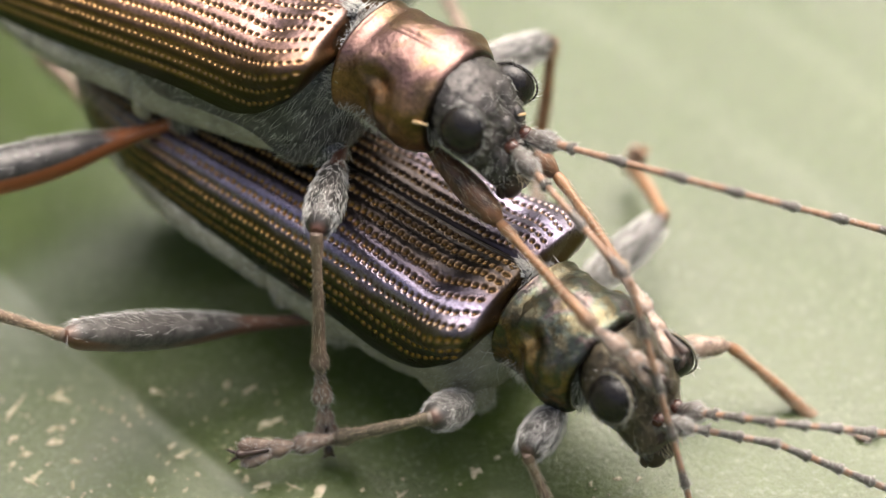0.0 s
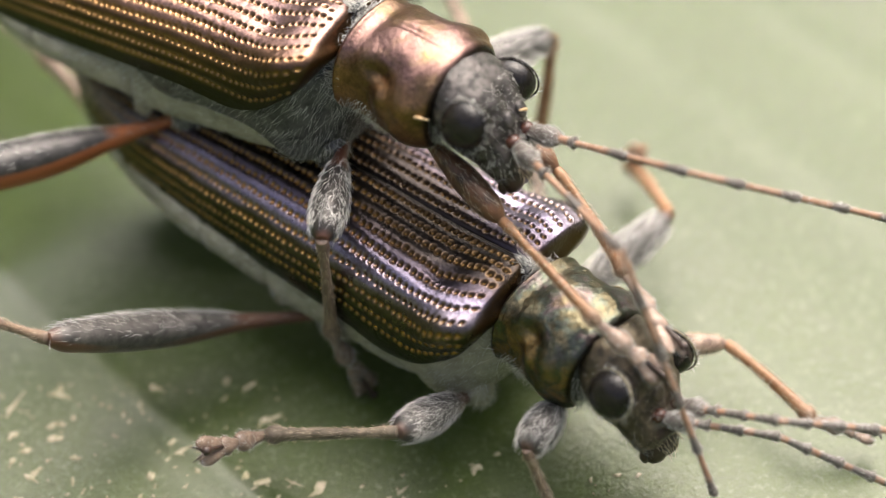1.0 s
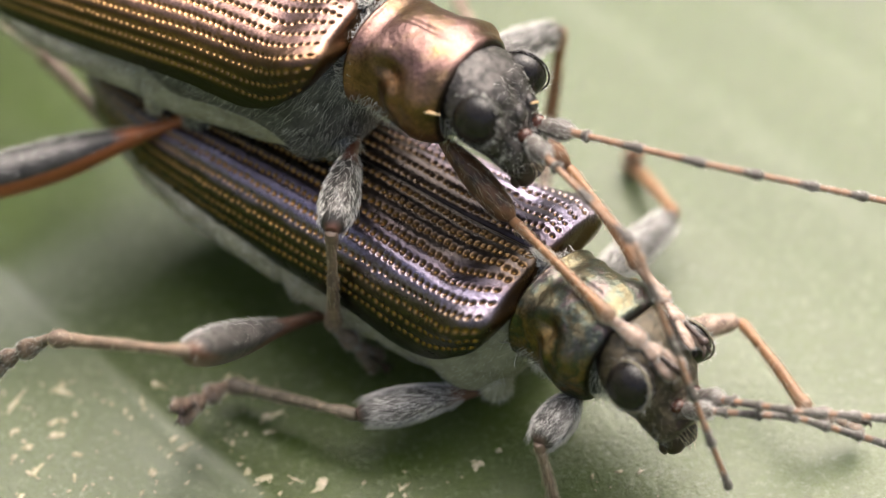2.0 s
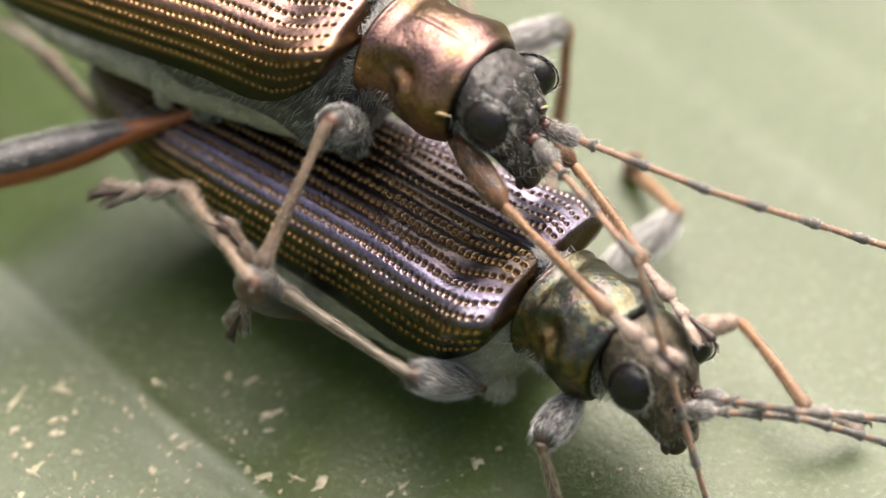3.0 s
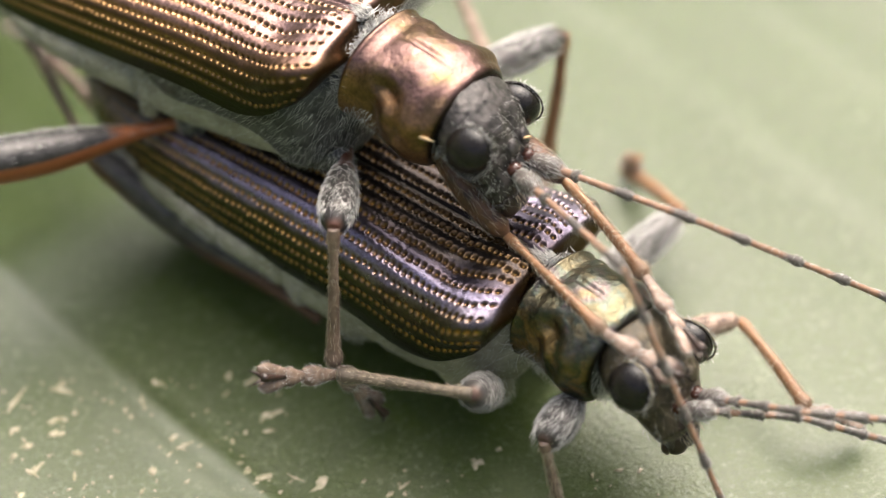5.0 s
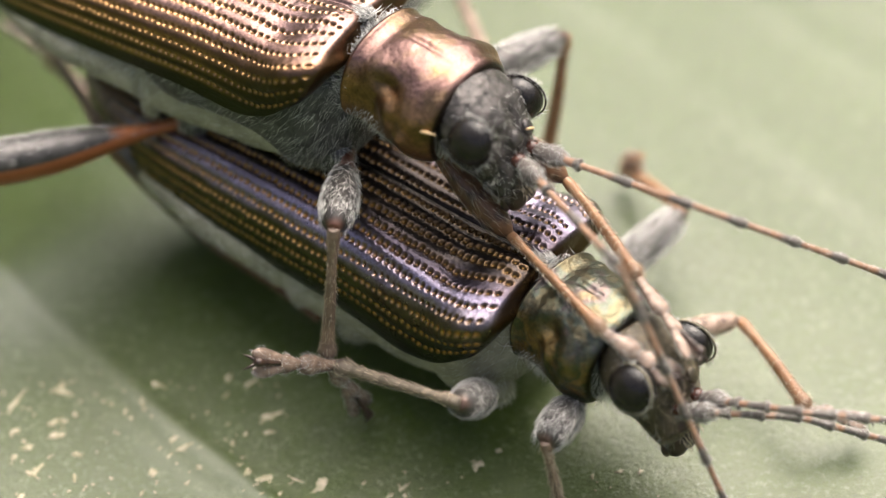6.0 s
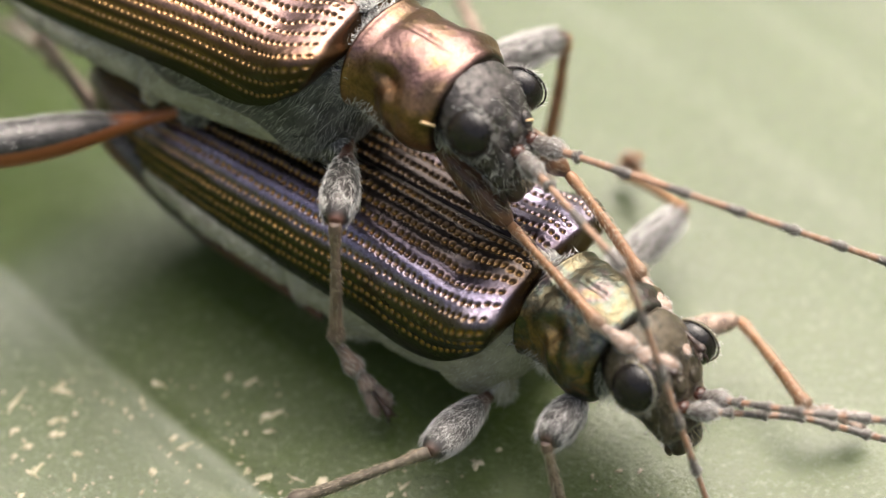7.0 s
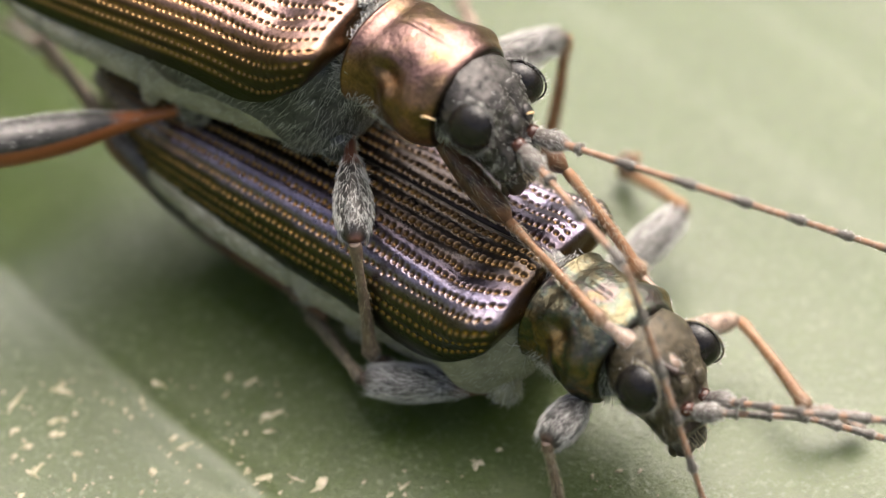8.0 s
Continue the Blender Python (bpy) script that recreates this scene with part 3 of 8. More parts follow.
def head_mesh(seed):
    """Along +x from the neck to the mouth, the brow on +z."""
    rng = np.random.RandomState(seed)
    n, m = 90, 120
    x = np.linspace(-0.36, 1.25, n)[:, None]
    a = np.linspace(0, 2 * np.pi, m, endpoint=False)[None]
    w = interp(x, (-0.42, 0.36), (-0.25, 0.52), (-0.05, 0.63), (0.12, 0.68), (0.5, 0.62), (0.78, 0.50), (1.05, 0.45), (1.17, 0.41), (1.25, 0.28))
    h = interp(x, (-0.42, 0.34), (-0.25, 0.46), (-0.05, 0.54), (0.12, 0.57), (0.5, 0.50), (0.78, 0.40), (1.05, 0.31), (1.17, 0.25), (1.25, 0.14))
    cz = interp(x, (-0.42, 0), (0.5, -0.02), (1.25, -0.05))
    e = 2 / 2.3
    y = w * np.sign(np.cos(a)) * np.abs(np.cos(a)) ** e
    z = cz + h * np.sign(np.sin(a)) * np.abs(np.sin(a)) ** e
    top = np.clip(np.sin(a), 0, 1)
    g = lambda cx, sx, cy, sy: np.exp(-((x - cx) / sx) ** 2 - ((y - cy) / sy) ** 2) * top
    z = z - 0.06 * g(0.42, 0.34, 0, 0.05)
    for sgn in (-1, 1):
        z = z + 0.08 * g(0.62, 0.16, 0.15 * sgn, 0.11) + 0.05 * g(0.30, 0.2, 0.26 * sgn, 0.14) - 0.05 * g(0.45, 0.2, 0.36 * sgn, 0.06) - 0.06 * g(0.80, 0.07, 0.16 * sgn, 0.12)
    z = z + 0.03 * g(1.0, 0.12, 0, 0.25)
    soft = rng.randn(n, m)
    for axis in (0, 1, 0, 1):
        soft = (soft + np.roll(soft, 1, axis) + np.roll(soft, 2, axis)) / 3
    k = 1 + 0.003 * rng.randn(n, m) + 0.022 * soft
    return sheet("head", np.stack([np.broadcast_to(np.where(x > 0.4, 0.4 + (x - 0.4) * 0.88, x), y.shape) * 1.13, y * k * 1.14, z * k * 0.90], -1)[:, ::-1], True, True)


def tarsus(parent_thing, length, material, seed, side):
    """Three widening joints, the third cleft into two pads, and a clawed last joint; returns the first joint, which bears the others."""
    L = length
    one = part("tarsus", rod("tarsus", 0.40 * L, ((0, 0.07), (0.3, 0.085), (0.85, 0.14), (1, 0.10)), ((0, 0.065), (0.5, 0.075), (0.9, 0.09), (1, 0.05)), m=14, n=16), material, parent_thing)
    hairy(one, 260, 0.085, 0.0020, (1, 0, 0), seed, HAIR, lift=0.45)
    two = part("foot_joint", rod("foot_joint", 0.25 * L, ((0, 0.05), (0.4, 0.09), (0.85, 0.135), (1, 0.10)), ((0, 0.045), (0.5, 0.06), (0.9, 0.07), (1, 0.05)), m=14, n=14), material, one, at=pose(0.36 * L * MM, 0, 0))
    hairy(two, 160, 0.085, 0.0020, (1, 0, 0), seed + 1, HAIR, lift=0.45)
    for k in (-1, 1):
        pad = part("foot_pad", rod("foot_pad", 0.34 * L, ((0, 0.05), (0.45, 0.095), (0.8, 0.10), (1, 0.04)), ((0, 0.04), (0.5, 0.055), (0.85, 0.05), (1, 0.02)), m=12, n=14), material, one, at=pose(0.55 * L * MM, 0.045 * k * MM, 0, 0, 4, 9 * k))
        hairy(pad, 150, 0.08, 0.0020, (1, 0, 0), seed + 2 + k, HAIR, lift=0.45)
    part("claw_joint", rod("claw_joint", 0.30 * L, ((0, 0.03), (0.6, 0.042), (0.95, 0.06), (1, 0.04)), m=10, n=12), MOUTH if L > 0.7 else material, one, at=pose(0.63 * L * MM, 0, 0.045 * MM, 0, -8, 0))
    for k in (-1, 1):
        part("claw", rod("claw", 0.12 * L, ((0, 0.028), (0.6, 0.018), (1, 0.003)), m=8, n=10, sag=((0, 0), (0.6, -0.01), (1, -0.07))), MOUTH if L > 0.7 else material, one, at=pose(0.91 * L * MM, 0.02 * k * MM, 0.08 * MM, 0, 8, 30 * k))
    return one


def leg(thing, kind, side, lengths, seed, skin=None, rider=False):
    """A leg of three limbs that are posed one by one in the beetle's space."""
    f, t, a = lengths
    tone = ((0, 1.0), (0.22, 0.85), (0.42, 0.0), (0.9, 0.0), (1, 0.5))
    if kind == "hind":
        w = ((0, 0.08), (0.12, 0.085), (0.26, 0.13), (0.44, 0.22), (0.65, 0.25), (0.85, 0.21), (0.96, 0.16), (1, 0.09))
        h = ((0, 0.10), (0.12, 0.10), (0.26, 0.16), (0.44, 0.28), (0.65, 0.315), (0.85, 0.265), (0.96, 0.19), (1, 0.10))
        stout = 1.28 if rider else 1.08
        w, h = [(q, r * (stout if q > 0.2 else 1.1)) for q, r in w], [(q, r * (stout if q > 0.2 else 1.1)) for q, r in h]
        femur = part("femur", rod("femur", f, w, h, bow=-0.22 if rider else -0.44, under=1.2 if rider else 0.8, n=44, m=28, tone=((0, 0.9), (0.18, 0.8), (0.36, 0.0), (0.9, 0.0), (1, 0.5))), FEMUR if rider else FEMUR_BROWN, thing)
        hairy(femur, 380, 0.20, 0.0026, (1, 0, 0), seed + 2, HAIR, lift=0.35, jitter=0.2, where=lambda c, n: n[1] < -0.45 and c[0] > 0.25 * f, name="fringe")
        hairy(femur, 380, 0.18, 0.0026, (1, 0, 0), seed, HAIR, lift=0.15, jitter=0.14, where=lambda c, n: n[1] < 0.4)
    else:
        k = (0.80 if rider else 0.62) if kind == "fore" and f > 1.5 else 1.0
        w = [(s, k * r) for s, r in ((0, 0.085), (0.14, 0.09), (0.34, 0.17), (0.6, 0.25), (0.8, 0.24), (0.94, 0.17), (1, 0.08))]
        femur = part("femur", rod("femur", f, w, bow=0.05, n=36, m=24, tone=tone), (FORE_FEMUR if rider else PAD) if k < 1 else FEMUR_BROWN if kind == "fore" or not rider else FEMUR_DARK, thing)
        hairy(femur, (1000 if rider else 1700) if kind == "mid" else 300 if k < 1 else 1100, 0.18 if k < 1 else 0.21, 0.0022 if k < 1 else 0.0038 if rider else 0.0028, (1, 0, 0), seed, HAIR_GOLD if k < 1 else HAIR, lift=0.2, jitter=0.3, where=lambda c, n: 0.2 * f < c[0] < 0.9 * f)
    w = ((0, 0.085), (0.06, 0.095), (0.14, 0.075), (0.5, 0.078), (0.85, 0.095), (0.97, 0.115), (1, 0.07))
    h = ((0, 0.085), (0.06, 0.10), (0.14, 0.085), (0.5, 0.095), (0.85, 0.11), (0.97, 0.125), (1, 0.07))
    if kind == "fore":
        w, h = [(q, 0.85 * r) for q, r in w], [(q, 0.85 * r) for q, r in h]
    tibia = part("tibia", rod("tibia", t, w, h, bow=0.03, n=30, m=16, tone=((0, 0.5), (0.08, 0.0), (0.7, 0.0), (1, 0.7)), rough=0.015), skin or TIBIA, thing)
    hairy(tibia, 900 if kind == "fore" else 520, 0.10, 0.0020, (1, 0, 0), seed + 5, HAIR_GOLD, lift=0.5 if kind == "fore" else 0.35, where=lambda c, n: c[0] > 0.08)
    foot = tarsus(thing, a, TIBIA_ORANGE if a < 0.7 else PAD if rider and kind == "fore" else FOOT, seed + 9, side)
    for o in (femur, tibia, foot):
        o["side"] = side
    return femur, tibia, foot


def antenna(thing, near, far, dark, seed):
    """Two stiff stretches of an antenna, each a string of joints that widen and darken towards their ends."""
    made = []
    for stretch, joints in (("antenna_base", near), ("antenna_lash", far)):
        first, x = None, 0.0
        for k, (ln, r) in enumerate(joints):
            fat = k == 0 and stretch == "antenna_base"
            if fat:
                w, tone = ((0, 0.6 * r), (0.3, 0.9 * r), (0.75, 1.1 * r), (1, 0.6 * r)), ((0, 0.75), (0.8, 0.8), (1, 0.5))
            else:
                w = ((0, 0.66 * r), (0.12, 0.66 * r), (0.55, 0.74 * r), (0.80, 0.92 * r), (0.93, 1.14 * r), (1, 0.72 * r))
                tone = ((0, 0.0), (dark - 0.2, 0.0), (dark + 0.1, 0.75), (1, 1.0))
            mesh = rod("joint", ln * 1.03, w, n=18, m=12, tone=tone, rough=0.02, seed=seed + k)
            ob = part(stretch if first is None else "joint", mesh, ANTENNA, thing if first is None else first, at=None if first is None else pose(x * MM, 0, 0))
            hairy(ob, 420 if fat else 150, 0.09 if fat else 0.055, 0.0026, (1, 0, 0), seed + 20 + k, HAIR, lift=0.4)
            first = first or ob
            x += ln
        made.append(first)
    return made


def hoop(name, ring, thick):
    """A thin tube bent into a closed ring, in mm."""
    c = np.array(ring)
    along = np.roll(c, -1, 0) - np.roll(c, 1, 0)
    along /= np.linalg.norm(along, axis=1, keepdims=True)
    out = c - c.mean(0)
    out /= np.linalg.norm(out, axis=1, keepdims=True)
    up = np.cross(along, out)
    q = np.linspace(0, 2 * np.pi, 9)[None, :, None]
    p = c[:, None] + thick * (out[:, None] * np.cos(q) + up[:, None] * np.sin(q))
    return sheet(name, np.concatenate([p, p[:1]]))


COXAE = {"fore": (0.95, 0.45, -1.5), "mid": (-0.40, 0.72, -2.25), "hind": (-2.8, 0.85, -2.35)}


def beetle(name, label, k_long, flank, wing, shield, skin, head_tilt, tilt, plate_length, legs, antennae, seed, specks=False):
    thing = tagged(new(name), label, "beetle")
    for side in (1, -1):
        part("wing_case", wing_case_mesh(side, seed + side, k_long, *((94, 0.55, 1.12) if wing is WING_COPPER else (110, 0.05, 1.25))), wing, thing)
    trunk = part("trunk", trunk_mesh(k_long), BELLY, thing, "pale grey belly with silky down")
    hairy(trunk, 4500 if flank is FLANK else 9000, 0.11, 0.0026, (-1, 0, -0.3), seed, HAIR, lift=0.18, where=lambda c, n: c[2] < -0.75 and c[0] > -5.5)
    side_plate = part("side_plate", side_plate_mesh(), flank, thing, "hairy flank plates")
    hairy(side_plate, 6000 if flank is FLANK else 5000, 0.20 if flank is FLANK else 0.12, 0.0020, (-0.9, 0, -0.8), seed + 1, HAIR, lift=0.16 if flank is FLANK else 0.1, where=lambda c, n: n[2] < 0.5 and (flank is not FLANK or math.sin(c[0] * 6.5 + 2.6 * math.sin(c[2] * 4.1)) + math.sin(c[2] * 7.3 - c[0] * 3.0) > -1.3), jitter=0.24)
    scut = part("scutellum", rod("scutellum", 0.34, ((0, 0.16), (0.4, 0.13), (1, 0.02)), ((0, 0.05), (0.5, 0.05), (1, 0.01))), FLANK, thing, at=pose(0.02 * MM, 0, -0.06 * MM, 0, 0, 180))
    hairy(scut, 260, 0.16, 0.006, (1, 0, 0), seed + 2, HAIR, lift=0.5)
    plate = part("pronotum", shield_mesh(seed + 3, plate_length), shield, thing, at=tilt)
    breast = part("breast", breast_mesh(plate_length), FLANK, thing, "dark breast with silver down", at=tilt)
    hairy(breast, 2600, 0.26, 0.0036, (-0.4, 0, -1), seed + 4, HAIR, lift=0.5, where=lambda c, n: n[2] < 0.3)
    collar = part("collar_hairs", coat("collar_hairs", breast.data, 3400, 0.34, 0.0062, (-1, 0, 0.2), seed + 5, lambda c, n: c[0] < 0.12 and n[2] > -0.6, 0.6, 0.9), HAIR, thing, "white tuft between thorax and wing cases", at=tilt)
    tagged(collar, kind="stuff")
    head = part("head", head_mesh(seed + 6), skin, thing, at=head_tilt)
    hairy(head, 1300 if skin is HEAD_BRONZE else 1000, 0.08, 0.0020, (1, 0, 0), seed + 7, HAIR_GOLD if skin is HEAD_BRONZE else HAIR, lift=0.35, jitter=0.4, where=lambda c, n: c[0] > 0.05)
    hairy(head, 130, 0.16, 0.0024, (1, 0, -0.6), seed + 17, HAIR, lift=0.6, jitter=0.6, where=lambda c, n: c[0] > 0.9 and n[2] < 0.5, name="beard")
    for side in (-1, 1):
        eye = part("eye", ball("eye", 0.345, 0.30, 0.375, 26, 40), EYE, head, "glossy black faceted eye", at=pose(0.30 * MM, 0.66 * side * MM, 0.18 * MM, 0, 12, 12 * side))
        rim_ring = [(0.362 * math.cos(q), 0.01 * math.cos(q * 2), 0.392 * math.sin(q)) for q in np.linspace(0, 2 * np.pi, 36, endpoint=False)]
        rim = part("eye_rim", hoop("eye_rim", rim_ring, 0.017 if skin is HEAD_BRONZE else 0.014), EYE_RIM if skin is HEAD_BRONZE else skin, head, "rim of the eye", at=pose(0.30 * MM, 0.73 * side * MM, 0.18 * MM, 0, 12, 12 * side))
        hairy(rim, 150, 0.10, 0.0032, (0, 0.25 * side, 0), seed + 14, HAIR, lift=0.8, jitter=0.3, where=lambda c, n: c[0] * n[0] + c[2] * n[2] > 0.1)
        socket = part("antenna_socket", ball("antenna_socket", 0.10, 0.125, 0.115, 12, 18), SOCKET, head, "glossy red-brown antenna socket", at=pose(0.90 * MM, 0.205 * side * MM, 0.29 * MM, 0, 20, 0))
        hairy(socket, 26, 0.12, 0.003, (1, 0.3 * side, 0.4), seed + 15, HAIR, lift=0.6, jitter=0.5)
        part("brow_knob", ball("brow_knob", 0.13, 0.12, 0.07, 10, 16), skin, head, at=pose(0.62 * MM, 0.17 * side * MM, 0.44 * MM, 0, 16, 20 * side))
        part("mandible", rod("mandible", 0.36, ((0, 0.19), (0.5, 0.21), (0.85, 0.15), (1, 0.05)), ((0, 0.17), (0.5, 0.18), (0.85, 0.13), (1, 0.05)), side=-0.03 * side, sag=((0, 0), (1, -0.05))), MOUTH, head, at=pose(1.20 * MM, 0.17 * side * MM, -0.10 * MM, 0, 10, -14 * side))
        palp = part("palp", rod("palp", 0.26, ((0, 0.035), (0.8, 0.055), (1, 0.03))), MOUTH, head, at=pose(1.05 * MM, 0.28 * side * MM, -0.16 * MM, 0, 12, 8 * side))
        part("palp_tip", rod("palp_tip", 0.22, ((0, 0.035), (0.6, 0.065), (1, 0.03))), MOUTH, head, at=pose(1.28 * MM, 0.31 * side * MM, -0.21 * MM, 0, 30, -22 * side))
    part("clypeus", rod("clypeus", 0.24, ((0, 0.30), (0.5, 0.33), (0.9, 0.28), (1, 0.2)), ((0, 0.04), (0.4, 0.09), (0.9, 0.06), (1, 0.02))), MOUTH, head, at=pose(1.02 * MM, 0, 0.21 * MM, 0, 22, 0))
    lip = part("labrum", rod("labrum", 0.22, ((0, 0.22), (0.6, 0.20), (1, 0.10)), ((0, 0.07), (0.6, 0.06), (1, 0.03))), MOUTH, head, at=pose(1.22 * MM, 0, 0.05 * MM, 0, 14, 0))
    hairy(lip, 60, 0.16, 0.005, (1, 0, 0), seed + 8, HAIR_GOLD, lift=0.4)
    for key, at in COXAE.items():
        for side in (1, -1):
            hip = part("coxa", ball("coxa", 0.26, 0.24, 0.30, 14, 20), FLANK if key == "fore" or flank is FLANK else BELLY, thing, at=pose(at[0] * MM, at[1] * side * MM, (at[2] + 0.12) * MM))
            hairy(hip, 300, 0.16, 0.0034, (-0.5, 0, -1), seed + 12, HAIR, lift=0.4)
    for side in (1, -1):
        hip_plate = part("hip_plate", ball("hip_plate", 0.17, 0.20, 0.52 if flank is FLANK else 0.42, 16, 24), BELLY, thing, at=pose((-3.2 if flank is FLANK else -3.45) * MM, 1.18 * side * MM, -1.60 * MM, 0, 12, 0))
        hairy(hip_plate, 500, 0.12, 0.0022, (-1, 0, -0.6), seed + 13, HAIR, lift=0.2)
    if specks:
        part("straw_fleck", rod("straw_fleck", 0.22, ((0, 0.012), (0.5, 0.022), (1, 0.006)), bow=0.03, m=8, n=10), STRAW, head, "stray straw-coloured fleck", at=pose(0.62 * MM, 0.06 * MM, 0.50 * MM, 0, 12, 70))
        part("straw_fleck", rod("straw_fleck", 0.26, ((0, 0.014), (0.5, 0.026), (1, 0.008)), bow=0.07, m=8, n=12), STRAW, plate, "curled straw-coloured fleck", at=pose(1.42 * MM, -0.86 * MM, -0.62 * MM, 40, 0, 20))
    made = {key: leg(thing, key.split("_")[0], -1 if key.endswith("right") else 1, ln, seed + 30 + 3 * i, sk, flank is FLANK) for i, (key, (ln, sk)) in enumerate(legs.items())}
    feel = {key: antenna(thing, *antennae, seed + 60 + k) for k, key in enumerate(("left", "right"))}
    return thing, plate, head, made, feel


def limb(a, b, side=1.0):
    """The pose of a limb that reaches from joint a to joint b, in mm of its beetle's space."""
    a, b = Vector(a) * MM, Vector(b) * MM
    x = (b - a).normalized()
    z = Vector((0.5, 0.45 * side, 0.74))
    z = (z - x * z.dot(x)).normalized()
    m = Matrix((x, z.cross(x), z)).transposed().to_4x4()
    m.translation = a
    return m


def swing(limbs, root, side, rows):
    """Keys a chain of limbs: rows of seconds and the places of its joints beyond the root; a row may begin with the root's own place."""
    for k, ob in enumerate(limbs):
        keys = []
        for t, *joints in rows:
            chain = [root, *joints] if len(joints) == len(limbs) else joints
            keys.append((t, limb(chain[k], chain[k + 1], side)))
        walk(ob, keys)


# ---- the two beetles ----
def still(x, y, z, rx=0, ry=0, rz=0):
    return pose(x * MM, y * MM, z * MM, rx, ry, rz)


MALE = {"fore_right": ((1.829, 2.106, 1.313), TIBIA_ORANGE),
    "mid_right": ((1.9, 2.2, 1.45), TIBIA),
    "hind_right": ((4, 2.6, 1.7), TIBIA),
    "fore_left": ((1.919, 1.83, 1.599), TIBIA_ORANGE),
    "mid_left": ((2.75, 2.2, 1.45), TIBIA_ORANGE),
    "hind_left": ((4, 2.6, 1.7), PAD)}
FEMALE = {"fore_right": ((1.3, 1.45, 1.3), TIBIA),
    "mid_right": ((1.95, 2.15, 1.6), TIBIA_GREY),
    "hind_right": ((4.22, 2.4, 1.7), TIBIA),
    "hind_left": ((4.3, 2.4, 1.7), PAD),
    "fore_left": ((1.9, 1.75, 1), TIBIA_ORANGE),
    "mid_left": ((2.6, 2, 0.6), TIBIA_ORANGE)}
LONG = [(0.50, 0.13), (0.27, 0.085), (0.83, 0.068), (0.95, 0.068)], [(0.85, 0.066)] * 2 + [(0.75, 0.064)] * 2 + [(0.70, 0.058)], 0.65
SHORT = [(0.44, 0.12), (0.22, 0.08), (0.46, 0.07), (0.50, 0.07)], [(0.50, 0.07)] * 5 + [(0.46, 0.066)] * 2, 0.3

UPPER, UPPER_SHIELD, UPPER_HEAD, UPPER_LEGS, UPPER_FEELERS = beetle(
    "reed_beetle", "coppery bronze reed beetle riding on another beetle's back", 1.0, FLANK, WING_COPPER, SHIELD_COPPER, HEAD_DARK,
    still(1.680, -0.097, -0.935, -17.95, 51.70, -7.13), still(0.137, -0.012, -0.012, 0.00, 9.00, -5.00), 0.95, MALE, LONG, 100, True)
LOWER, LOWER_SHIELD, LOWER_HEAD, LOWER_LEGS, LOWER_FEELERS = beetle(
    "reed_beetle", "violet and brassy green reed beetle standing on the leaf", 1.13, BELLY, WING_VIOLET, SHIELD_BRASS, HEAD_BRONZE,
    still(1.622, -0.109, -0.677, -15.93, 43.93, -11.29), still(0.046, -0.006, -0.001, 0.00, 2.00, -7.00), 0.84, FEMALE, SHORT, 300)
for beast in (UPPER, LOWER):
    tagged(beast, group="mating pair of beetles")


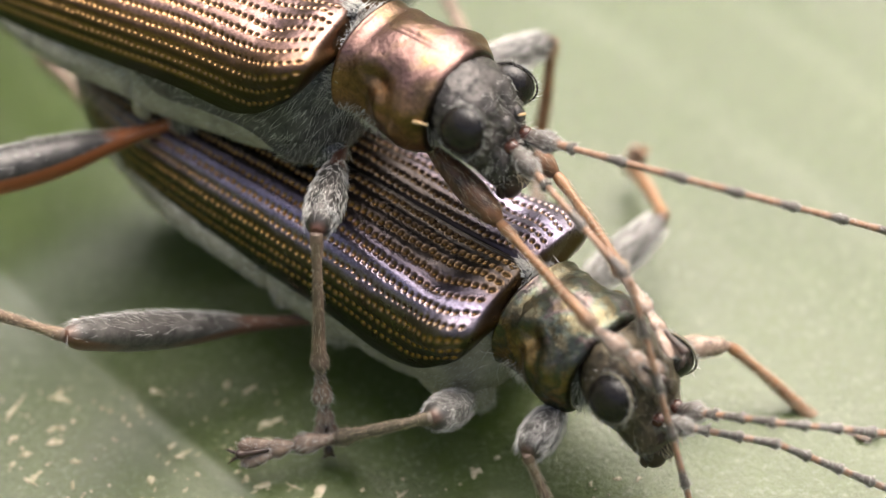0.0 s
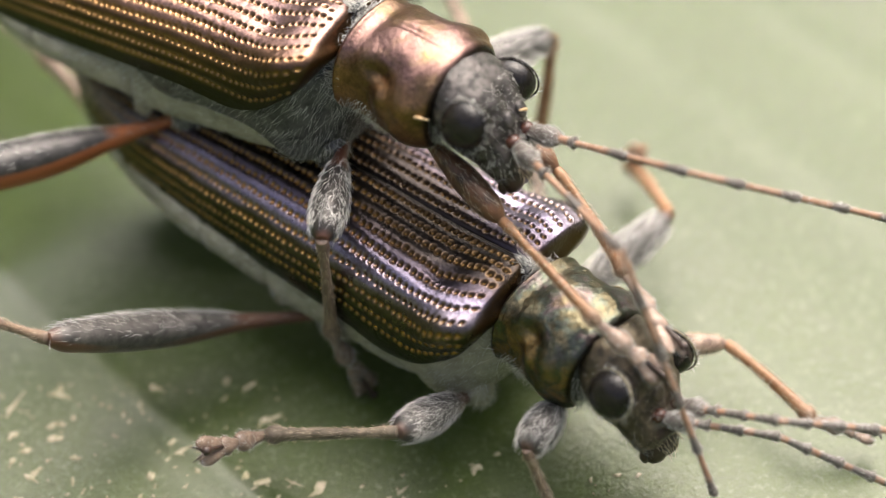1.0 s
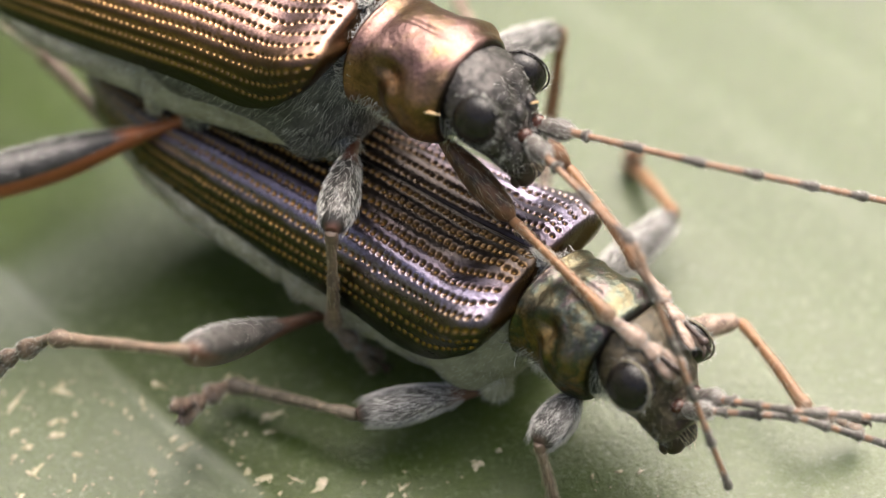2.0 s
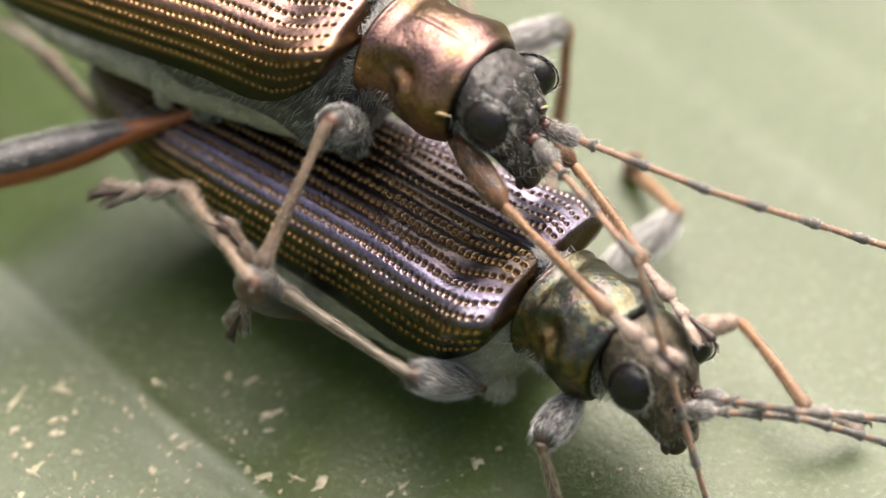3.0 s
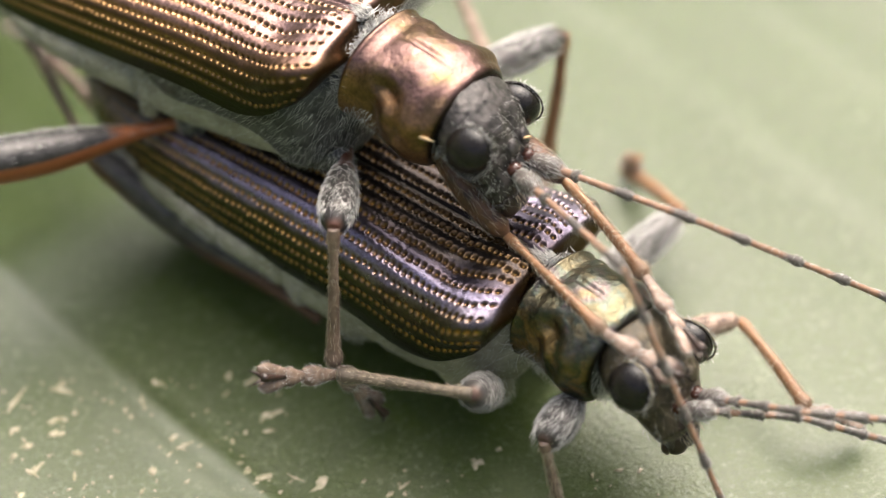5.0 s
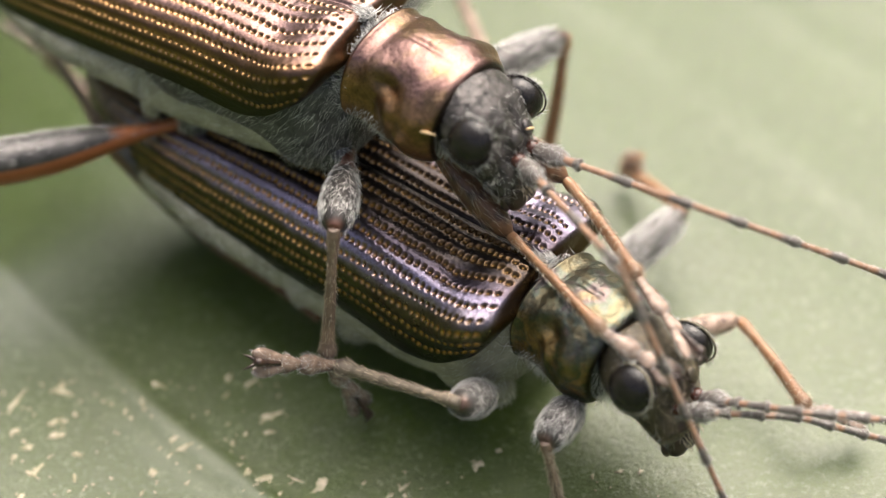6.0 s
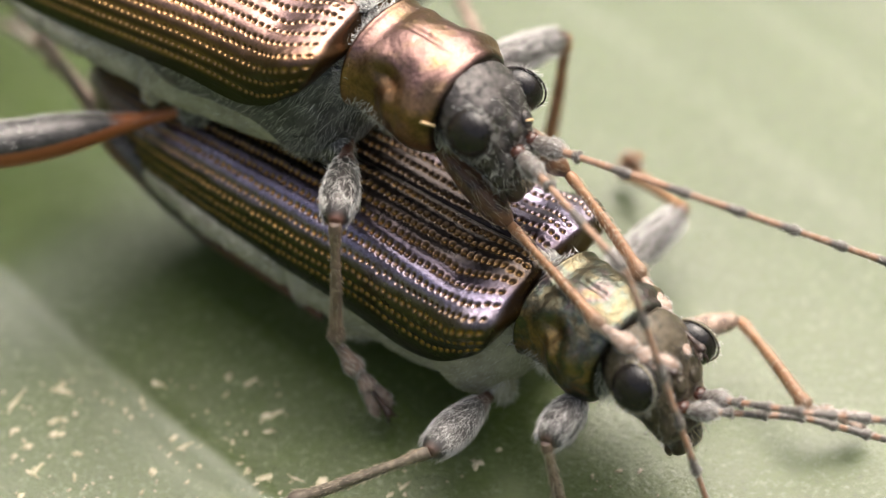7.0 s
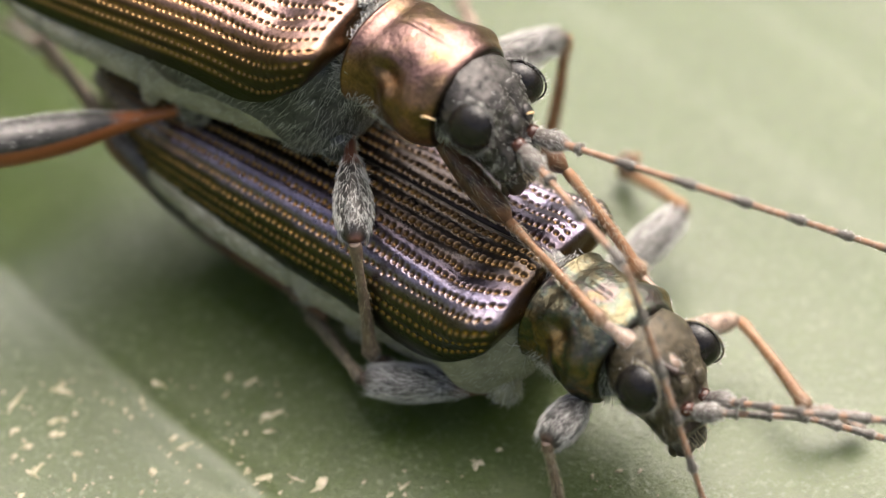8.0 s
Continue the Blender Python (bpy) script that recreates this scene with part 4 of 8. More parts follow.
def motions():
    walk(UPPER, [
        (0.0, still(-1.137, 0.814, 5.550, 0.00, -9.50, -33.00)), (0.3, still(-1.120, 0.817, 5.553, 0.00, -9.50, -33.00)),
        (0.5, still(-1.111, 0.822, 5.558, 0.00, -9.50, -33.00)), (0.8, still(-1.117, 0.816, 5.552, 0.01, -9.51, -32.99)),
        (1.0, still(-1.121, 0.813, 5.549, 0.02, -9.53, -32.97)), (1.2, still(-1.121, 0.812, 5.548, 0.14, -9.72, -32.76)),
        (1.3, still(-1.116, 0.812, 5.548, 0.23, -9.86, -32.61)), (1.4, still(-1.090, 0.812, 5.548, 0.35, -10.04, -32.42)),
        (1.5, still(-1.059, 0.812, 5.548, 0.43, -10.15, -32.29)), (1.7, still(-1.044, 0.812, 5.548, 0.43, -10.15, -32.29)),
        (2.0, still(-1.021, 0.814, 5.550, 0.43, -10.15, -32.29)), (2.4, still(-0.994, 0.819, 5.555, 0.43, -10.15, -32.29)),
        (2.6, still(-0.976, 0.825, 5.561, 0.43, -10.15, -32.29)), (2.8, still(-0.952, 0.833, 5.569, 0.43, -10.15, -32.29)),
        (2.9, still(-0.905, 0.860, 5.596, 0.46, -10.21, -32.23)), (3.0, still(-0.882, 0.869, 5.604, 0.46, -10.21, -32.23)),
        (3.1, still(-0.882, 0.827, 5.563, 0.39, -10.10, -32.36)), (3.2, still(-0.921, 0.773, 5.509, 0.31, -9.98, -32.49)),
        (3.35, still(-0.968, 0.730, 5.466, 0.27, -9.92, -32.55)), (3.5, still(-0.993, 0.710, 5.446, 0.23, -9.86, -32.61)),
        (3.65, still(-0.986, 0.716, 5.452, -0.00, -9.49, -33.01)), (3.8, still(-0.967, 0.729, 5.465, -0.39, -8.91, -33.64)),
        (3.9, still(-0.929, 0.748, 5.484, -0.76, -8.38, -34.23)), (4.0, still(-0.897, 0.762, 5.498, -1.00, -8.03, -34.62)),
        (4.1, still(-0.983, 0.721, 5.457, -0.98, -8.05, -34.60)), (4.2, still(-1.068, 0.680, 5.416, -0.95, -8.09, -34.55)),
        (4.35, still(-1.047, 0.679, 5.415, -0.72, -8.43, -34.17)), (4.5, still(-1.027, 0.678, 5.414, -0.51, -8.73, -33.84)),
        (4.7, still(-1.029, 0.677, 5.413, -0.59, -8.62, -33.97)), (5.0, still(-1.032, 0.677, 5.413, -0.64, -8.54, -34.05)),
        (5.4, still(-1.035, 0.677, 5.413, -0.69, -8.47, -34.13)), (5.8, still(-1.037, 0.681, 5.416, -0.71, -8.44, -34.16)),
        (6.0, still(-1.006, 0.688, 5.423, -0.67, -8.50, -34.10)), (6.3, still(-1.028, 0.691, 5.427, -0.71, -8.44, -34.16)),
        (6.5, still(-1.041, 0.696, 5.432, -0.77, -8.35, -34.26)), (6.6, still(-1.037, 0.735, 5.471, -0.87, -8.21, -34.42)),
        (6.7, still(-1.029, 0.773, 5.509, -0.95, -8.09, -34.55)), (6.8, still(-1.016, 0.771, 5.507, -0.95, -8.09, -34.55)),
        (6.9, still(-1.001, 0.769, 5.505, -0.95, -8.09, -34.55)), (7.0, still(-0.993, 0.768, 5.504, -0.95, -8.09, -34.55)),
        (7.1, still(-0.994, 0.768, 5.504, -0.95, -8.10, -34.54)), (7.2, still(-0.994, 0.770, 5.506, -0.93, -8.13, -34.51)),
        (7.3, still(-0.995, 0.773, 5.509, -0.90, -8.17, -34.46)), (7.4, still(-0.997, 0.777, 5.513, -0.87, -8.21, -34.41)),
        (7.5, still(-0.998, 0.781, 5.517, -0.83, -8.26, -34.36)), (7.6, still(-1.000, 0.789, 5.525, -0.78, -8.34, -34.27)),
        (7.7, still(-1.003, 0.799, 5.535, -0.71, -8.44, -34.16)), (7.8, still(-1.006, 0.810, 5.546, -0.63, -8.55, -34.04)),
        (8.0, still(-1.010, 0.822, 5.558, -0.55, -8.67, -33.90))])
    walk(UPPER_SHIELD, [
        (0.0, still(0.137, -0.012, -0.012, 0.00, 9.00, -5.00)), (1.0, still(0.129, -0.011, -0.011, 0.00, 8.44, -5.00)),
        (1.7, still(0.129, -0.011, -0.011, 0.00, 8.40, -5.00)), (2.8, still(0.168, -0.015, -0.019, 0.00, 11.50, -5.00)),
        (3.0, still(0.200, -0.018, -0.027, 0.00, 14.00, -5.00)), (3.2, still(0.177, -0.016, -0.021, 0.00, 12.20, -5.00)),
        (3.5, still(0.165, -0.014, -0.018, 0.00, 11.20, -5.00)), (3.8, still(0.175, -0.015, -0.021, 0.00, 12.00, -5.00)),
        (4.0, still(0.213, -0.019, -0.031, 0.00, 15.00, -5.00)), (4.2, still(0.244, -0.021, -0.041, 0.00, 17.50, -5.00)),
        (4.5, still(0.298, -0.026, -0.062, 0.00, 22.00, -5.00)), (4.7, still(0.237, -0.021, -0.039, 0.00, 17.00, -5.00)),
        (5.2, still(0.206, -0.018, -0.029, 0.00, 14.47, -5.00)), (5.8, still(0.175, -0.015, -0.021, 0.00, 12.00, -5.00)),
        (6.2, still(0.142, -0.012, -0.013, 0.00, 9.41, -5.00)), (6.6, still(0.138, -0.012, -0.013, 0.00, 9.10, -5.00)),
        (7.0, still(0.149, -0.013, -0.015, 0.00, 10.00, -5.00)), (7.5, still(0.143, -0.013, -0.014, 0.00, 9.50, -5.00)),
        (8.0, still(0.157, -0.014, -0.016, 0.00, 10.60, -5.00))])
    walk(UPPER_HEAD, [
        (0.0, still(1.680, -0.097, -0.935, -17.95, 51.70, -7.13)), (1.0, still(1.681, -0.097, -0.919, -17.92, 51.14, -7.11)),
        (1.7, still(1.682, -0.097, -0.918, -17.92, 51.11, -7.11)), (2.8, still(1.670, -0.096, -1.009, -18.11, 54.20, -7.26)),
        (3.0, still(1.657, -0.095, -1.081, -18.29, 56.70, -7.41)), (3.2, still(1.667, -0.096, -1.029, -18.16, 54.90, -7.30)),
        (3.5, still(1.671, -0.096, -1.000, -18.09, 53.90, -7.25)), (3.8, still(1.668, -0.096, -1.023, -18.15, 54.70, -7.29)),
        (4.0, still(1.651, -0.094, -1.110, -18.37, 57.70, -7.48)), (4.2, still(1.634, -0.093, -1.182, -18.59, 60.20, -7.66)),
        (4.5, still(1.595, -0.089, -1.309, -19.08, 64.69, -8.09)), (4.7, still(1.638, -0.093, -1.168, -18.54, 59.70, -7.62)),
        (5.2, still(1.654, -0.095, -1.095, -18.33, 57.17, -7.44)), (5.8, still(1.668, -0.096, -1.023, -18.15, 54.70, -7.29)),
        (6.2, still(1.678, -0.097, -0.947, -17.98, 52.11, -7.15)), (6.6, still(1.679, -0.097, -0.938, -17.96, 51.81, -7.14)),
        (7.0, still(1.676, -0.096, -0.965, -18.02, 52.70, -7.18)), (7.5, still(1.678, -0.097, -0.950, -17.98, 52.20, -7.16)),
        (8.0, still(1.674, -0.096, -0.982, -18.05, 53.30, -7.21))])
    walk(LOWER, [
        (0.0, still(1.255, -1.702, 3.000, 0.00, -0.00, -38.00)), (0.3, still(1.262, -1.701, 3.001, -0.03, 0.04, -38.05)),
        (0.5, still(1.267, -1.698, 3.005, -0.04, 0.06, -38.07)), (0.8, still(1.259, -1.699, 3.003, -0.03, 0.03, -38.04)),
        (1.0, still(1.255, -1.698, 3.004, 0.00, -0.00, -38.00)), (1.2, still(1.291, -1.687, 3.015, 0.15, -0.20, -37.75)),
        (1.3, still(1.321, -1.680, 3.023, 0.26, -0.34, -37.58)), (1.4, still(1.360, -1.669, 3.033, 0.39, -0.51, -37.36)),
        (1.5, still(1.396, -1.661, 3.041, 0.47, -0.62, -37.22)), (1.7, still(1.432, -1.660, 3.042, 0.47, -0.62, -37.22)),
        (2.0, still(1.444, -1.668, 3.034, 0.47, -0.62, -37.22)), (2.4, still(1.454, -1.678, 3.024, 0.47, -0.62, -37.22)),
        (2.6, still(1.458, -1.683, 3.019, 0.47, -0.62, -37.22)), (2.8, still(1.463, -1.689, 3.013, 0.47, -0.62, -37.22)),
        (2.9, still(1.466, -1.690, 3.013, 0.47, -0.62, -37.22)), (3.0, still(1.468, -1.691, 3.011, 0.47, -0.62, -37.22)),
        (3.1, still(1.466, -1.691, 3.011, 0.48, -0.63, -37.21)), (3.2, still(1.461, -1.692, 3.010, 0.50, -0.65, -37.18)),
        (3.35, still(1.454, -1.692, 3.010, 0.53, -0.69, -37.13)), (3.5, still(1.450, -1.692, 3.010, 0.56, -0.73, -37.08)),
        (3.65, still(1.450, -1.693, 3.009, 0.58, -0.75, -37.06)), (3.8, still(1.451, -1.693, 3.009, 0.60, -0.78, -37.03)),
        (3.9, still(1.452, -1.693, 3.009, 0.61, -0.79, -37.01)), (4.0, still(1.454, -1.693, 3.009, 0.62, -0.80, -36.99)),
        (4.1, still(1.455, -1.693, 3.009, 0.63, -0.82, -36.98)), (4.2, still(1.456, -1.693, 3.009, 0.63, -0.83, -36.96)),
        (4.35, still(1.457, -1.694, 3.008, 0.64, -0.84, -36.95)), (4.5, still(1.457, -1.694, 3.008, 0.65, -0.84, -36.94)),
        (4.7, still(1.457, -1.693, 3.009, 0.65, -0.84, -36.94)), (5.0, still(1.457, -1.694, 3.008, 0.65, -0.84, -36.94)),
        (5.4, still(1.456, -1.697, 3.005, 0.65, -0.84, -36.94)), (5.8, still(1.456, -1.698, 3.004, 0.65, -0.84, -36.94)),
        (6.0, still(1.456, -1.696, 3.006, 0.65, -0.84, -36.94)), (6.3, still(1.468, -1.696, 3.006, 0.65, -0.84, -36.94)),
        (6.5, still(1.480, -1.696, 3.006, 0.65, -0.84, -36.94)), (6.6, still(1.485, -1.697, 3.005, 0.64, -0.83, -36.96)),
        (6.7, still(1.491, -1.695, 3.007, 0.62, -0.80, -36.99)), (6.8, still(1.496, -1.693, 3.009, 0.59, -0.77, -37.03)),
        (6.9, still(1.501, -1.692, 3.010, 0.57, -0.74, -37.07)), (7.0, still(1.505, -1.692, 3.011, 0.56, -0.73, -37.08)),
        (7.1, still(1.507, -1.692, 3.010, 0.56, -0.73, -37.08)), (7.2, still(1.508, -1.692, 3.010, 0.58, -0.75, -37.06)),
        (7.3, still(1.510, -1.693, 3.009, 0.59, -0.77, -37.04)), (7.4, still(1.511, -1.694, 3.008, 0.60, -0.78, -37.02)),
        (7.5, still(1.514, -1.695, 3.007, 0.60, -0.79, -37.01)), (7.6, still(1.522, -1.695, 3.007, 0.59, -0.77, -37.03)),
        (7.7, still(1.536, -1.697, 3.005, 0.57, -0.75, -37.06)), (7.8, still(1.552, -1.700, 3.002, 0.55, -0.71, -37.11)),
        (8.0, still(1.570, -1.702, 3.000, 0.52, -0.67, -37.15))])
    walk(LOWER_HEAD, [
        (0.0, still(1.622, -0.109, -0.677, -15.93, 43.93, -11.29)), (1.0, still(1.622, -0.109, -0.677, -15.93, 43.93, -11.29)),
        (1.7, still(1.622, -0.109, -0.677, -15.93, 43.93, -11.29)), (2.8, still(1.622, -0.109, -0.677, -15.93, 43.93, -11.29)),
        (3.0, still(1.622, -0.109, -0.677, -15.93, 43.93, -11.29)), (3.2, still(1.622, -0.109, -0.677, -15.93, 43.93, -11.29)),
        (3.5, still(1.622, -0.109, -0.677, -15.93, 43.93, -11.29)), (3.8, still(1.622, -0.109, -0.677, -15.93, 43.93, -11.29)),
        (4.0, still(1.622, -0.109, -0.677, -15.93, 43.93, -11.29)), (4.2, still(1.622, -0.109, -0.677, -15.93, 43.93, -11.29)),
        (4.5, still(1.622, -0.109, -0.677, -15.93, 43.93, -11.29)), (4.7, still(1.622, -0.109, -0.677, -15.93, 43.93, -11.29)),
        (5.2, still(1.622, -0.109, -0.677, -15.93, 43.93, -11.29)), (5.8, still(1.622, -0.109, -0.677, -15.93, 43.93, -11.29)),
        (6.2, still(1.622, -0.109, -0.677, -15.93, 43.93, -11.29)), (6.6, still(1.622, -0.109, -0.677, -15.93, 43.93, -11.29)),
        (7.0, still(1.622, -0.109, -0.677, -15.93, 43.93, -11.29)), (7.5, still(1.622, -0.109, -0.677, -15.93, 43.93, -11.29)),
        (8.0, still(1.622, -0.109, -0.677, -15.93, 43.93, -11.29))])
    swing(UPPER_LEGS["fore_right"], (0.95, -0.45, -1.5), -1, [
        (0.0, (2.52, -0.864, -2.341), (4.387, -1.57, -3.015), (5.317, -1.336, -3.912)),
        (0.3, (2.518, -0.879, -2.338), (4.384, -1.578, -3.02), (5.305, -1.336, -3.924)),
        (0.5, (2.517, -0.883, -2.338), (4.383, -1.571, -3.029), (5.295, -1.323, -3.942)),
        (0.8, (2.514, -0.862, -2.355), (4.384, -1.53, -3.054), (5.286, -1.285, -3.976)),
        (1.0, (2.503, -0.838, -2.385), (4.38, -1.494, -3.079), (5.286, -1.267, -4.002)),
        (1.2, (2.458, -0.76, -2.488), (4.347, -1.42, -3.145), (5.444, -1.412, -3.866)),
        (1.3, (2.394, -0.663, -2.602), (4.289, -1.325, -3.24), (5.387, -1.319, -3.96)),
        (1.4, (2.367, -0.654, -2.639), (4.265, -1.323, -3.259), (5.363, -1.319, -3.979)),
        (1.5, (2.387, -0.716, -2.6), (4.287, -1.387, -3.212), (5.385, -1.383, -3.932)),
        (1.7, (2.307, -0.629, -2.713), (4.2, -1.253, -3.394), (5.304, -1.236, -4.105)),
        (2.0, (2.356, -0.724, -2.637), (4.253, -1.373, -3.282), (5.353, -1.364, -3.998)),
        (2.4, (2.46, -0.915, -2.421), (4.352, -1.577, -3.067), (5.443, -1.588, -3.798)),
        (2.6, (2.486, -0.991, -2.332), (4.371, -1.644, -3.008), (5.46, -1.659, -3.742)),
        (2.8, (2.5, -1.064, -2.251), (4.371, -1.693, -2.986), (5.462, -1.702, -3.716)),
        (2.9, (2.487, -1.173, -2.179), (4.331, -1.725, -3.033), (5.505, -1.858, -3.606)),
        (3.0, (2.488, -1.268, -2.057), (4.248, -1.627, -3.157), (5.457, -1.827, -3.629)),
        (3.1, (2.518, -1.298, -1.909), (4.16, -1.463, -3.218), (5.371, -1.657, -3.686)),
        (3.2, (2.429, -0.984, -2.435), (4.312, -1.7, -3.048), (5.444, -1.604, -3.706)),
        (3.35, (2.497, -0.965, -2.33), (4.358, -1.664, -3.025), (5.495, -1.549, -3.671)),
        (3.5, (2.53, -0.946, -2.277), (4.378, -1.631, -3.019), (5.518, -1.507, -3.658)),
        (3.65, (2.53, -0.915, -2.296), (4.394, -1.61, -2.985), (5.539, -1.473, -3.614)),
        (3.8, (2.516, -0.867, -2.348), (4.408, -1.588, -2.927), (5.558, -1.428, -3.539)),
        (3.9, (2.495, -0.847, -2.394), (4.406, -1.577, -2.894), (5.562, -1.395, -3.49)),
        (4.0, (2.465, -0.832, -2.451), (4.389, -1.569, -2.887), (5.549, -1.369, -3.47)),
        (4.1, (2.33, -0.591, -2.692), (4.265, -1.307, -3.116), (5.43, -1.076, -3.674)),
        (4.2, (2.347, -0.561, -2.675), (4.289, -1.228, -3.145), (5.459, -0.971, -3.682)),
        (4.35, (2.331, -0.591, -2.691), (4.261, -1.305, -3.137), (5.43, -1.057, -3.682)),
        (4.5, (2.315, -0.618, -2.706), (4.235, -1.373, -3.129), (5.402, -1.135, -3.682)),
        (4.7, (2.333, -0.592, -2.689), (4.272, -1.228, -3.207), (5.433, -1.021, -3.784)),
        (5.0, (2.34, -0.578, -2.682), (4.281, -1.206, -3.204), (5.441, -1.006, -3.787)),
        (5.4, (2.353, -0.554, -2.669), (4.291, -1.185, -3.199), (5.446, -1.005, -3.797)),
        (5.8, (2.363, -0.532, -2.658), (4.295, -1.176, -3.196), (5.447, -1.009, -3.803)),
        (6.0, (2.353, -0.551, -2.669), (4.282, -1.237, -3.163), (5.434, -1.07, -3.771)),
        (6.3, (2.367, -0.522, -2.654), (4.29, -1.231, -3.138), (5.442, -1.063, -3.745)),
        (6.5, (2.379, -0.498, -2.641), (4.299, -1.214, -3.127), (5.451, -1.046, -3.735)),
        (6.6, (2.372, -0.51, -2.648), (4.289, -1.183, -3.204), (5.441, -1.015, -3.81)),
        (6.7, (2.366, -0.521, -2.655), (4.275, -1.158, -3.277), (5.427, -0.989, -3.883)),
        (6.8, (2.369, -0.516, -2.652), (4.276, -1.18, -3.248), (5.428, -1.014, -3.857)),
        (6.9, (2.369, -0.514, -2.652), (4.277, -1.204, -3.219), (5.428, -1.041, -3.83)),
        (7.0, (2.37, -0.513, -2.651), (4.277, -1.216, -3.202), (5.428, -1.055, -3.813)),
        (7.1, (2.37, -0.513, -2.651), (4.278, -1.217, -3.197), (5.429, -1.058, -3.81)),
        (7.2, (2.369, -0.516, -2.652), (4.278, -1.216, -3.2), (5.427, -1.061, -3.815)),
        (7.3, (2.367, -0.52, -2.655), (4.276, -1.215, -3.207), (5.425, -1.064, -3.826)),
        (7.4, (2.364, -0.525, -2.658), (4.274, -1.213, -3.219), (5.421, -1.066, -3.84)),
        (7.5, (2.361, -0.531, -2.661), (4.271, -1.21, -3.232), (5.417, -1.068, -3.856)),
        (7.6, (2.357, -0.539, -2.665), (4.266, -1.209, -3.252), (5.41, -1.071, -3.88)),
        (7.7, (2.35, -0.552, -2.672), (4.256, -1.209, -3.281), (5.399, -1.078, -3.913)),
        (7.8, (2.343, -0.565, -2.679), (4.245, -1.211, -3.312), (5.387, -1.085, -3.948)),
        (8.0, (2.336, -0.58, -2.687), (4.232, -1.213, -3.347), (5.372, -1.093, -3.987))])
